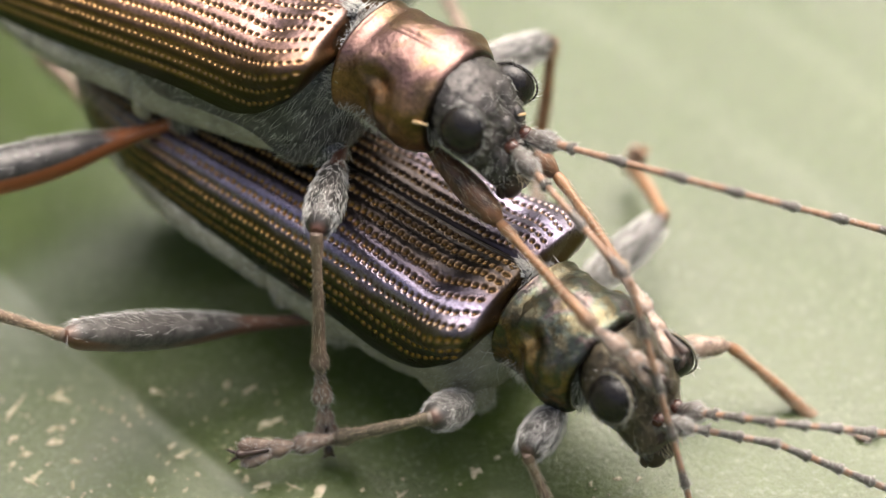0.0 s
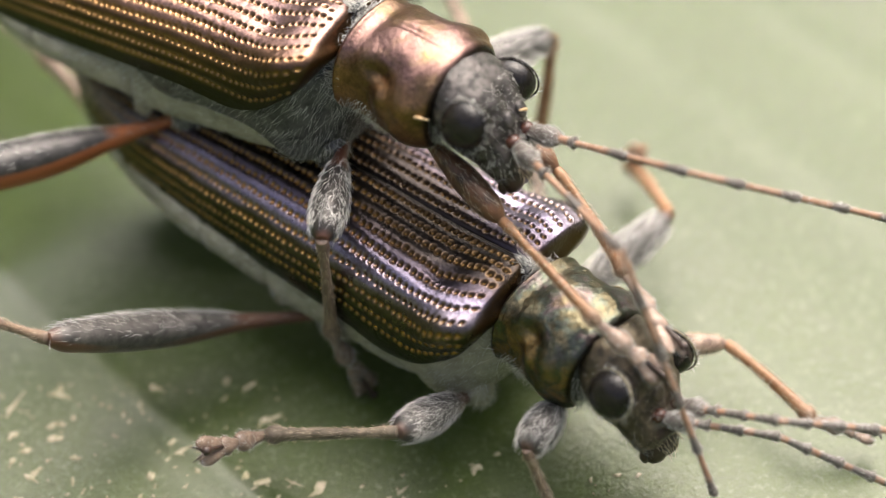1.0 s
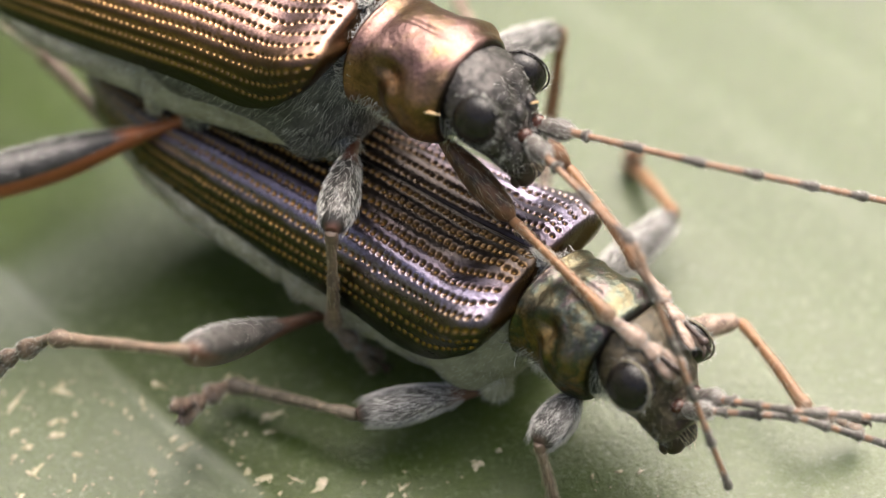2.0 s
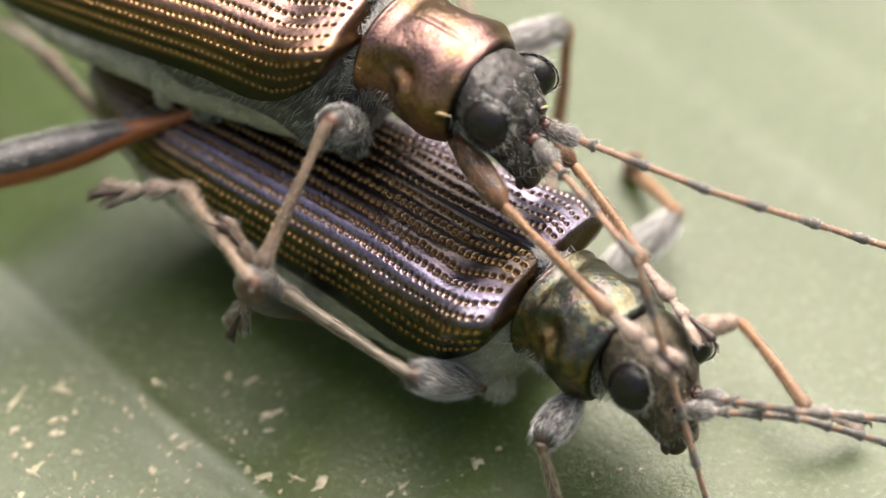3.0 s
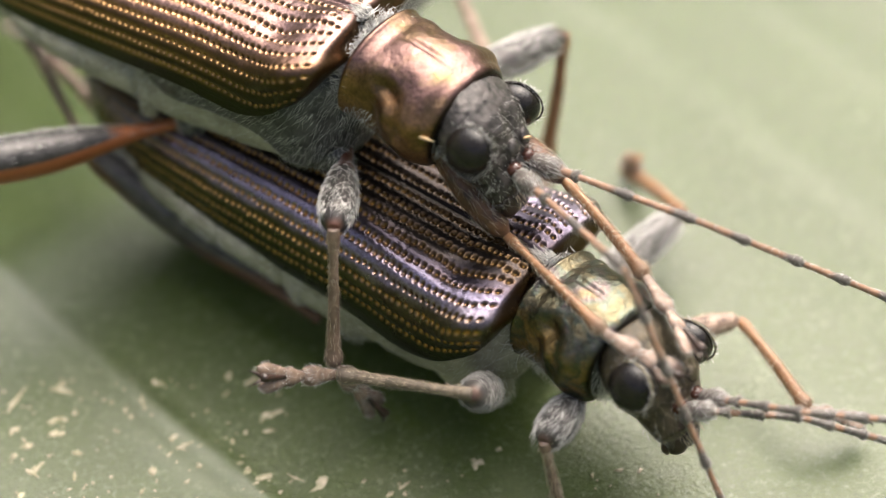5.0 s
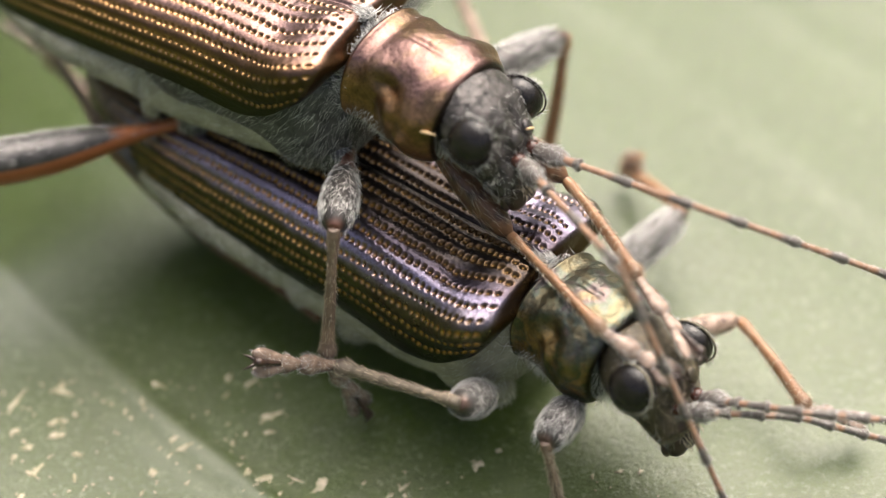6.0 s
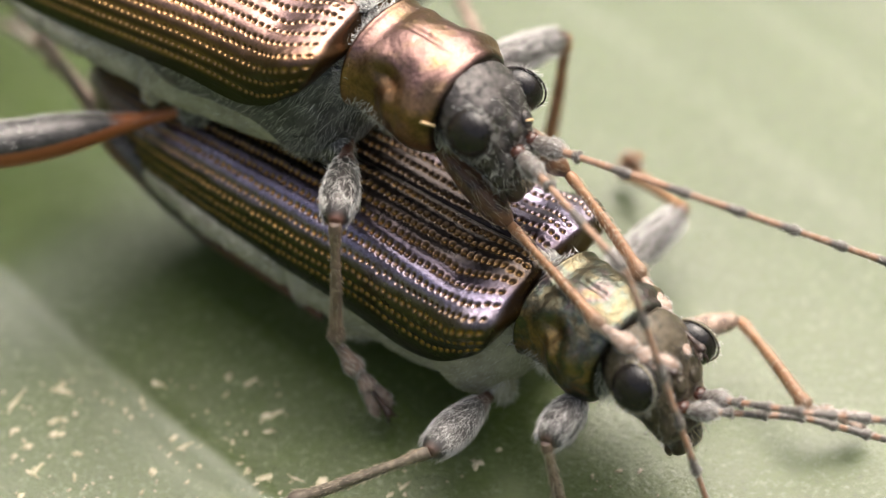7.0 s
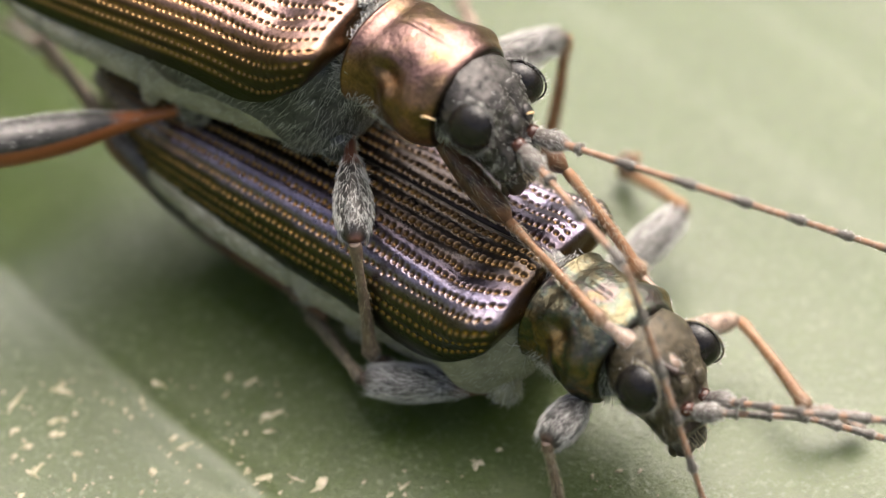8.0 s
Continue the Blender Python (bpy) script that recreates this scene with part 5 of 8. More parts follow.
    swing(UPPER_LEGS["mid_right"], (-0.25, -0.6, -2.1), -1, [
        (0.0, (0.515, -2.338, -2.058), (0.477, -2.801, -4.208), (0.534, -3.056, -5.635)),
        (0.3, (0.507, -2.343, -2.104), (0.434, -2.718, -4.271), (0.355, -2.71, -5.719)),
        (0.5, (0.505, -2.343, -2.154), (0.381, -2.606, -4.335), (0.209, -2.442, -5.765)),
        (0.8, (0.517, -2.333, -2.229), (0.123, -2.134, -4.385), (0.242, -1.776, -5.785)),
        (1.0, (0.537, -2.322, -2.26), (0.105, -2.04, -4.398), (0.362, -1.709, -5.786)),
        (1.2, (0.569, -2.312, -2.192), (0.164, -2.138, -4.347), (0.417, -1.627, -5.681)),
        (1.3, (0.582, -2.307, -2.17), (0.178, -2.178, -4.328), (0.444, -1.683, -5.665)),
        (1.4, (0.582, -2.307, -2.174), (0.157, -2.161, -4.328), (0.414, -1.627, -5.652)),
        (1.5, (0.581, -2.307, -2.179), (0.148, -2.137, -4.33), (0.4, -1.628, -5.664)),
        (1.7, (0.585, -2.301, -2.245), (0.142, -2.082, -4.389), (0.607, -1.582, -5.668)),
        (2.0, (0.504, -2.343, -2.163), (-0.052, -2.118, -4.28), (0.195, -1.479, -5.558)),
        (2.4, (0.301, -2.398, -1.828), (-0.5, -2.268, -3.873), (-0.693, -1.505, -5.09)),
        (2.6, (0.198, -2.379, -1.607), (-0.634, -2.395, -3.643), (-0.984, -1.614, -4.813)),
        (2.8, (0.127, -2.312, -1.367), (-0.593, -2.579, -3.428), (-1.005, -1.794, -4.576)),
        (2.9, (0.267, -1.814, -0.733), (0.513, -3.341, -2.298), (0.084, -2.716, -3.535)),
        (3.0, (0.243, -1.879, -0.785), (-0.134, -3.458, -2.27), (-0.762, -3.729, -3.548)),
        (3.1, (0.276, -2.407, -1.838), (-0.122, -2.895, -3.946), (0.415, -3.586, -5.102)),
        (3.2, (0.215, -2.416, -2.411), (0.166, -3.269, -4.438), (0.776, -3.893, -5.596)),
        (3.35, (0.314, -2.414, -2.102), (0.224, -3.158, -4.171), (0.874, -3.59, -5.393)),
        (3.5, (0.365, -2.374, -1.807), (0.206, -2.979, -3.916), (0.79, -2.982, -5.243)),
        (3.65, (0.531, -2.282, -1.688), (0.427, -2.698, -3.846), (1.067, -2.355, -5.101)),
        (3.8, (0.689, -2.192, -1.66), (0.693, -2.463, -3.843), (1.305, -1.881, -5.022)),
        (3.9, (0.691, -2.207, -1.724), (0.769, -2.503, -3.902), (1.274, -1.786, -5.057)),
        (4.0, (0.679, -2.232, -1.81), (0.838, -2.578, -3.977), (1.235, -1.744, -5.095)),
        (4.1, (0.687, -2.236, -1.864), (0.873, -2.556, -4.032), (1.246, -1.678, -5.124)),
        (4.2, (0.7, -2.233, -1.898), (0.858, -2.509, -4.075), (1.255, -1.645, -5.17)),
        (4.35, (0.654, -2.262, -1.922), (0.691, -2.554, -4.102), (1.067, -1.788, -5.275)),
        (4.5, (0.611, -2.285, -1.927), (0.578, -2.6, -4.104), (0.916, -1.941, -5.351)),
        (4.7, (0.678, -2.249, -1.925), (0.683, -2.707, -4.077), (0.996, -2.089, -5.35)),
        (5.0, (0.701, -2.235, -1.921), (0.666, -2.682, -4.074), (0.944, -2.105, -5.375)),
        (5.4, (0.724, -2.221, -1.915), (0.589, -2.622, -4.074), (0.863, -2.122, -5.407)),
        (5.8, (0.732, -2.216, -1.913), (0.516, -2.578, -4.072), (0.773, -2.143, -5.431)),
        (6.0, (0.688, -2.242, -1.912), (0.464, -2.594, -4.072), (0.676, -2.175, -5.444)),
        (6.3, (0.672, -2.249, -1.899), (0.481, -2.585, -4.065), (0.604, -2.161, -5.446)),
        (6.5, (0.677, -2.245, -1.886), (0.492, -2.581, -4.053), (0.593, -2.135, -5.429)),
        (6.6, (0.693, -2.225, -1.82), (0.451, -2.518, -3.987), (0.625, -2.03, -5.341)),
        (6.7, (0.703, -2.208, -1.758), (0.406, -2.459, -3.923), (0.672, -1.871, -5.222)),
        (6.8, (0.691, -2.226, -1.819), (0.365, -2.397, -3.988), (0.687, -1.691, -5.213)),
        (6.9, (0.674, -2.25, -1.917), (0.321, -2.29, -4.088), (0.685, -1.533, -5.269)),
        (7.0, (0.717, -2.231, -1.984), (0.464, -2.315, -4.168), (1.196, -2.224, -5.416)),
        (7.1, (0.828, -2.162, -2.195), (0.653, -2.149, -4.388), (1.171, -1.91, -5.721)),
        (7.2, (0.89, -2.094, -2.376), (0.754, -1.992, -4.57), (1.135, -1.604, -5.914)),
        (7.3, (0.887, -2.096, -2.385), (0.742, -1.986, -4.577), (1.108, -1.575, -5.918)),
        (7.4, (0.882, -2.097, -2.394), (0.73, -1.98, -4.586), (1.062, -1.521, -5.92)),
        (7.5, (0.878, -2.099, -2.403), (0.726, -1.983, -4.595), (1.015, -1.466, -5.918)),
        (7.6, (0.871, -2.101, -2.416), (0.723, -1.99, -4.609), (0.959, -1.403, -5.913)),
        (7.7, (0.861, -2.105, -2.434), (0.718, -1.998, -4.627), (0.902, -1.344, -5.908)),
        (7.8, (0.851, -2.108, -2.452), (0.712, -2.007, -4.645), (0.852, -1.297, -5.901)),
        (8.0, (0.84, -2.111, -2.472), (0.706, -2.016, -4.666), (0.804, -1.253, -5.895))])
    swing(UPPER_LEGS["hind_right"], (-2.95, -0.85, -2.3), -1, [
        (0.0, (-4.986, -4.244, -1.722), (-6.842, -4.901, -3.42), (-6.602, -6.406, -2.669)),
        (0.3, (-5.026, -4.225, -1.751), (-6.883, -4.882, -3.448), (-6.643, -6.389, -2.698)),
        (0.5, (-5.047, -4.213, -1.761), (-6.904, -4.872, -3.457), (-6.664, -6.378, -2.707)),
        (0.8, (-5.035, -4.217, -1.737), (-6.894, -4.873, -3.433), (-6.654, -6.38, -2.684)),
        (1.0, (-5.035, -4.217, -1.736), (-6.894, -4.873, -3.431), (-6.654, -6.38, -2.682)),
        (1.2, (-5.104, -4.179, -1.772), (-6.97, -4.837, -3.458), (-6.734, -6.343, -2.706)),
        (1.3, (-5.169, -4.142, -1.813), (-7.04, -4.803, -3.493), (-6.808, -6.308, -2.738)),
        (1.4, (-5.368, -4.018, -1.959), (-7.244, -4.688, -3.629), (-7.02, -6.194, -2.873)),
        (1.5, (-5.648, -3.802, -2.213), (-7.528, -4.511, -3.863), (-7.312, -6.019, -3.108)),
        (1.7, (-5.599, -3.847, -2.299), (-7.479, -4.627, -3.917), (-7.262, -6.133, -3.159)),
        (2.0, (-5.599, -3.847, -2.299), (-7.479, -4.658, -3.902), (-7.262, -6.164, -3.144)),
        (2.4, (-5.606, -3.841, -2.288), (-7.486, -4.682, -3.875), (-7.269, -6.188, -3.117)),
        (2.6, (-5.61, -3.837, -2.28), (-7.491, -4.697, -3.856), (-7.274, -6.203, -3.099)),
        (2.8, (-5.616, -3.832, -2.272), (-7.497, -4.72, -3.832), (-7.278, -6.226, -3.075)),
        (2.9, (-5.627, -3.822, -2.254), (-7.509, -4.769, -3.777), (-7.29, -6.275, -3.019)),
        (3.0, (-5.648, -3.802, -2.216), (-7.533, -4.759, -3.73), (-7.314, -6.265, -2.974)),
        (3.1, (-5.688, -3.762, -2.141), (-7.574, -4.668, -3.684), (-7.354, -6.177, -2.932)),
        (3.2, (-5.721, -3.726, -2.076), (-7.604, -4.544, -3.671), (-7.384, -6.054, -2.923)),
        (3.35, (-5.736, -3.709, -2.046), (-7.613, -4.453, -3.684), (-7.393, -5.965, -2.937)),
        (3.5, (-5.739, -3.705, -2.038), (-7.61, -4.412, -3.7), (-7.39, -5.923, -2.954)),
        (3.65, (-5.514, -3.855, -1.667), (-7.374, -4.52, -3.357), (-7.141, -6.034, -2.619)),
        (3.8, (-5.39, -3.858, -1.3), (-7.235, -4.507, -3.013), (-7.5, -6.08, -2.424)),
        (3.9, (-5.524, -3.635, -1.028), (-7.355, -4.278, -2.758), (-7.613, -5.855, -2.175)),
        (4.0, (-5.777, -3.356, -0.985), (-7.598, -4.005, -2.724), (-7.854, -5.584, -2.148)),
        (4.1, (-5.306, -3.733, -0.838), (-7.126, -4.365, -2.583), (-7.372, -5.944, -2.004)),
        (4.2, (-4.974, -4.023, -0.944), (-6.79, -4.653, -2.694), (-7.031, -6.234, -2.118)),
        (4.35, (-5.038, -4.104, -1.274), (-6.861, -4.748, -3.012), (-7.111, -6.328, -2.437)),
        (4.5, (-5.172, -4.091, -1.553), (-7.002, -4.749, -3.278), (-7.261, -6.327, -2.702)),
        (4.7, (-5.171, -4.121, -1.694), (-6.994, -4.786, -3.425), (-6.741, -6.301, -2.697)),
        (5.0, (-5.155, -4.137, -1.723), (-6.974, -4.803, -3.458), (-6.721, -6.318, -2.73)),
        (5.4, (-5.136, -4.154, -1.747), (-6.952, -4.821, -3.485), (-6.697, -6.336, -2.758)),
        (5.8, (-5.128, -4.16, -1.754), (-6.942, -4.828, -3.493), (-6.687, -6.343, -2.767)),
        (6.0, (-5.264, -4.08, -1.844), (-7.08, -4.755, -3.579), (-6.828, -6.271, -2.853)),
        (6.3, (-5.144, -4.144, -1.721), (-6.959, -4.81, -3.46), (-6.704, -6.326, -2.734)),
        (6.5, (-5.075, -4.175, -1.647), (-6.888, -4.837, -3.39), (-6.629, -6.353, -2.666)),
        (6.6, (-5.053, -4.182, -1.609), (-6.862, -4.84, -3.357), (-7.109, -6.425, -2.794)),
        (6.7, (-5.051, -4.179, -1.592), (-6.856, -4.836, -3.344), (-7.102, -6.422, -2.782)),
        (6.8, (-5.093, -4.159, -1.622), (-6.898, -4.818, -3.373), (-7.143, -6.404, -2.812)),
        (6.9, (-5.146, -4.131, -1.661), (-6.951, -4.793, -3.412), (-7.197, -6.379, -2.852)),
        (7.0, (-5.174, -4.117, -1.682), (-6.978, -4.78, -3.432), (-7.225, -6.366, -2.872)),
        (7.1, (-5.175, -4.116, -1.682), (-6.98, -4.779, -3.433), (-7.227, -6.364, -2.873)),
        (7.2, (-5.179, -4.114, -1.684), (-6.984, -4.777, -3.433), (-7.233, -6.363, -2.872)),
        (7.3, (-5.184, -4.111, -1.686), (-6.991, -4.774, -3.433), (-7.24, -6.359, -2.871)),
        (7.4, (-5.19, -4.107, -1.688), (-6.999, -4.77, -3.434), (-7.25, -6.354, -2.871)),
        (7.5, (-5.196, -4.103, -1.69), (-7.008, -4.766, -3.434), (-7.259, -6.349, -2.869)),
        (7.6, (-5.205, -4.098, -1.692), (-7.02, -4.76, -3.432), (-7.273, -6.343, -2.866)),
        (7.7, (-5.217, -4.089, -1.694), (-7.036, -4.751, -3.429), (-7.291, -6.333, -2.86)),
        (7.8, (-5.23, -4.08, -1.695), (-7.054, -4.742, -3.426), (-7.312, -6.322, -2.854)),
        (8.0, (-5.245, -4.07, -1.697), (-7.074, -4.732, -3.423), (-7.334, -6.309, -2.847))])
    swing(UPPER_LEGS["fore_left"], (0.95, 0.4, -1.5), 1, [
        (0.0, (2.655, 0.369, -2.38), (4.148, -0.421, -3.084), (5.463, -1.091, -3.7)),
        (0.3, (2.677, 0.321, -2.333), (4.161, -0.455, -3.072), (5.482, -1.139, -3.656)),
        (0.5, (2.695, 0.29, -2.292), (4.164, -0.462, -3.082), (5.493, -1.165, -3.626)),
        (0.8, (2.709, 0.278, -2.258), (4.152, -0.424, -3.136), (5.491, -1.157, -3.614)),
        (1.0, (2.706, 0.281, -2.264), (4.14, -0.39, -3.182), (5.48, -1.144, -3.621)),
        (1.2, (2.666, 0.345, -2.358), (4.099, -0.33, -3.273), (5.445, -1.074, -3.712)),
        (1.3, (2.606, 0.437, -2.468), (4.042, -0.248, -3.373), (5.391, -0.971, -3.837)),
        (1.4, (2.585, 0.44, -2.503), (4.026, -0.267, -3.383), (5.377, -0.966, -3.875)),
        (1.5, (2.598, 0.394, -2.483), (4.047, -0.334, -3.332), (5.398, -1.011, -3.855)),
        (1.7, (2.522, 0.506, -2.595), (3.996, -0.228, -3.394), (5.328, -0.822, -4.048)),
        (2.0, (2.521, 0.502, -2.597), (4.012, -0.232, -3.364), (5.33, -0.842, -4.032)),
        (2.4, (2.518, 0.493, -2.602), (4.025, -0.237, -3.34), (5.346, -0.89, -3.962)),
        (2.6, (2.515, 0.485, -2.607), (4.024, -0.25, -3.336), (5.348, -0.913, -3.94)),
        (2.8, (2.511, 0.474, -2.614), (4.015, -0.276, -3.339), (5.342, -0.932, -3.943)),
        (2.9, (2.493, 0.432, -2.641), (3.99, -0.342, -3.353), (5.321, -0.941, -4.005)),
        (3.0, (2.49, 0.424, -2.645), (3.98, -0.371, -3.349), (5.312, -0.908, -4.051)),
        (3.1, (2.524, 0.503, -2.593), (3.976, -0.333, -3.328), (5.303, -0.955, -3.968)),
        (3.2, (2.563, 0.61, -2.518), (3.957, -0.21, -3.375), (5.279, -0.91, -3.94)),
        (3.35, (2.578, 0.654, -2.484), (3.938, -0.092, -3.455), (5.286, -0.809, -3.931)),
        (3.5, (2.581, 0.665, -2.476), (3.932, -0.028, -3.498), (5.292, -0.75, -3.927)),
        (3.65, (2.584, 0.68, -2.467), (3.956, -0.001, -3.469), (5.317, -0.707, -3.92)),
        (3.8, (2.678, 0.569, -2.318), (4.078, -0.08, -3.302), (5.443, -0.764, -3.776)),
        (3.9, (2.715, 0.472, -2.25), (4.168, -0.142, -3.178), (5.534, -0.831, -3.643)),
        (4.0, (2.698, 0.416, -2.292), (4.226, -0.161, -3.117), (5.581, -0.883, -3.564)),
        (4.1, (2.57, 0.64, -2.5), (4.134, 0.158, -3.319), (5.468, -0.599, -3.772)),
        (4.2, (2.582, 0.679, -2.47), (4.133, 0.324, -3.375), (5.456, -0.45, -3.828)),
        (4.35, (2.568, 0.632, -2.506), (4.145, 0.204, -3.33), (5.468, -0.589, -3.749)),
        (4.5, (2.672, 0.415, -2.346), (4.254, -0.04, -3.146), (5.578, -0.855, -3.523)),
        (4.7, (2.678, 0.427, -2.334), (4.263, -0.039, -3.122), (5.592, -0.84, -3.507)),
        (5.0, (2.683, 0.436, -2.324), (4.266, -0.094, -3.074), (5.611, -0.845, -3.502)),
        (5.4, (2.688, 0.446, -2.313), (4.258, -0.179, -3.015), (5.622, -0.839, -3.524)),
        (5.8, (2.69, 0.451, -2.308), (4.25, -0.219, -2.99), (5.62, -0.828, -3.548)),
        (6.0, (2.72, 0.373, -2.241), (4.274, -0.296, -2.939), (5.644, -0.93, -3.466)),
        (6.3, (2.663, 0.557, -2.351), (4.189, -0.073, -3.14), (5.559, -0.754, -3.606)),
        (6.5, (2.588, 0.7, -2.454), (4.092, 0.118, -3.318), (5.461, -0.573, -3.77)),
        (6.6, (2.581, 0.676, -2.473), (4.057, 0.181, -3.434), (5.428, -0.504, -3.889)),
        (6.7, (2.573, 0.651, -2.493), (3.993, 0.273, -3.583), (5.365, -0.406, -4.046)),
        (6.8, (2.572, 0.648, -2.495), (4.017, 0.222, -3.534), (5.388, -0.46, -3.994)),
        (6.9, (2.571, 0.644, -2.498), (4.037, 0.172, -3.486), (5.408, -0.513, -3.944)),
        (7.0, (2.571, 0.643, -2.499), (4.045, 0.152, -3.465), (5.414, -0.535, -3.924)),
        (7.1, (2.571, 0.643, -2.498), (4.043, 0.155, -3.469), (5.411, -0.533, -3.931)),
        (7.2, (2.57, 0.641, -2.5), (4.038, 0.159, -3.481), (5.403, -0.53, -3.948)),
        (7.3, (2.569, 0.636, -2.504), (4.03, 0.165, -3.499), (5.393, -0.525, -3.971)),
        (7.4, (2.567, 0.63, -2.508), (4.02, 0.172, -3.522), (5.38, -0.52, -3.998)),
        (7.5, (2.565, 0.624, -2.513), (4.008, 0.179, -3.546), (5.367, -0.513, -4.028)),
        (7.6, (2.561, 0.614, -2.52), (3.989, 0.194, -3.586), (5.344, -0.5, -4.074)),
        (7.7, (2.557, 0.599, -2.53), (3.95, 0.228, -3.658), (5.302, -0.466, -4.154)),
        (7.8, (2.551, 0.584, -2.541), (3.885, 0.293, -3.761), (5.232, -0.397, -4.276)),
        (8.0, (2.546, 0.568, -2.553), (3.877, 0.274, -3.774), (5.219, -0.408, -4.313))])
    swing(UPPER_LEGS["mid_left"], (-0.1, 0.6, -2.15), 1, [
        (0.0, (0.801, 3.162, -2.584), (0.413, 2.769, -4.713), (1.29, 1.614, -4.723)),
        (0.3, (0.782, 3.166, -2.601), (0.396, 2.767, -4.73), (1.273, 1.613, -4.745)),
        (0.5, (0.771, 3.168, -2.608), (0.39, 2.763, -4.736), (1.266, 1.608, -4.762)),
        (0.8, (0.775, 3.168, -2.597), (0.399, 2.755, -4.725), (1.272, 1.598, -4.771)),
        (1.0, (0.777, 3.169, -2.591), (0.402, 2.752, -4.718), (1.273, 1.594, -4.782)),
        (1.2, (0.794, 3.164, -2.587), (0.38, 2.778, -4.713), (1.227, 1.608, -4.84)),
        (1.3, (0.81, 3.159, -2.583), (0.366, 2.799, -4.708), (1.189, 1.619, -4.881)),
        (1.4, (0.789, 3.163, -2.601), (0.321, 2.819, -4.723), (1.12, 1.628, -4.936)),
        (1.5, (0.758, 3.17, -2.621), (0.284, 2.824, -4.741), (1.064, 1.624, -4.969)),
        (1.7, (0.76, 3.171, -2.614), (0.305, 2.811, -4.736), (1.066, 1.596, -4.951)),
        (2.0, (0.767, 3.169, -2.606), (0.347, 2.801, -4.734), (1.088, 1.568, -4.912)),
        (2.4, (0.779, 3.167, -2.601), (0.407, 2.792, -4.737), (1.126, 1.538, -4.857)),
        (2.6, (0.779, 3.166, -2.603), (0.43, 2.782, -4.741), (1.135, 1.519, -4.841)),
        (2.8, (0.772, 3.167, -2.611), (0.442, 2.764, -4.749), (1.13, 1.491, -4.839)),
        (2.9, (0.722, 3.173, -2.666), (0.401, 2.742, -4.8), (1.078, 1.462, -4.889)),
        (3.0, (0.701, 3.177, -2.677), (0.388, 2.727, -4.807), (1.06, 1.445, -4.897)),
        (3.1, (0.696, 3.191, -2.615), (0.381, 2.743, -4.746), (1.06, 1.464, -4.836)),
        (3.2, (0.736, 3.193, -2.525), (0.411, 2.746, -4.655), (1.103, 1.475, -4.744)),
        (3.35, (0.769, 3.188, -2.483), (0.421, 2.737, -4.608), (1.13, 1.475, -4.698)),
        (3.5, (0.788, 3.184, -2.462), (0.428, 2.735, -4.586), (1.147, 1.479, -4.676)),
        (3.65, (0.781, 3.188, -2.447), (0.432, 2.754, -4.575), (1.16, 1.504, -4.668)),
        (3.8, (0.76, 3.197, -2.428), (0.434, 2.783, -4.564), (1.177, 1.542, -4.66)),
        (3.9, (0.707, 3.213, -2.439), (0.404, 2.814, -4.581), (1.159, 1.581, -4.681)),
        (4.0, (0.664, 3.224, -2.455), (0.374, 2.836, -4.601), (1.139, 1.608, -4.703)),
        (4.1, (0.803, 3.192, -2.318), (0.505, 2.814, -4.465), (1.27, 1.586, -4.563)),
        (4.2, (0.959, 3.138, -2.162), (0.651, 2.772, -4.31), (1.415, 1.543, -4.404)),
        (4.35, (0.916, 3.154, -2.226), (0.59, 2.78, -4.369), (1.346, 1.546, -4.463)),
        (4.5, (0.877, 3.167, -2.282), (0.534, 2.786, -4.422), (1.282, 1.547, -4.516)),
        (4.7, (0.887, 3.164, -2.263), (0.544, 2.791, -4.404), (1.294, 1.554, -4.498)),
        (5.0, (0.901, 3.16, -2.249), (0.551, 2.795, -4.39), (1.304, 1.559, -4.484)),
        (5.4, (0.919, 3.153, -2.231), (0.561, 2.798, -4.372), (1.315, 1.563, -4.467)),
        (5.8, (0.933, 3.148, -2.224), (0.565, 2.798, -4.365), (1.32, 1.564, -4.459)),
        (6.0, (0.882, 3.166, -2.271), (0.508, 2.814, -4.41), (1.262, 1.579, -4.505)),
        (6.3, (0.929, 3.148, -2.248), (0.55, 2.802, -4.388), (1.305, 1.568, -4.482)),
        (6.5, (0.957, 3.137, -2.233), (0.577, 2.796, -4.373), (1.334, 1.563, -4.468)),
        (6.6, (0.947, 3.139, -2.296), (0.573, 2.799, -4.437), (1.333, 1.568, -4.533)),
        (6.7, (0.933, 3.14, -2.36), (0.563, 2.801, -4.502), (1.326, 1.572, -4.6)),
        (6.8, (0.913, 3.147, -2.373), (0.542, 2.807, -4.514), (1.306, 1.579, -4.613)),
        (6.9, (0.889, 3.155, -2.387), (0.517, 2.815, -4.529), (1.28, 1.586, -4.628)),
        (7.0, (0.879, 3.158, -2.394), (0.505, 2.818, -4.535), (1.269, 1.589, -4.635)),
        (7.1, (0.881, 3.157, -2.397), (0.505, 2.817, -4.538), (1.268, 1.588, -4.637)),
        (7.2, (0.883, 3.156, -2.404), (0.505, 2.815, -4.544), (1.267, 1.585, -4.644)),
        (7.3, (0.885, 3.154, -2.415), (0.504, 2.812, -4.554), (1.265, 1.582, -4.653)),
        (7.4, (0.887, 3.152, -2.427), (0.503, 2.808, -4.566), (1.263, 1.578, -4.665)),
        (7.5, (0.888, 3.15, -2.44), (0.502, 2.805, -4.578), (1.261, 1.573, -4.677)),
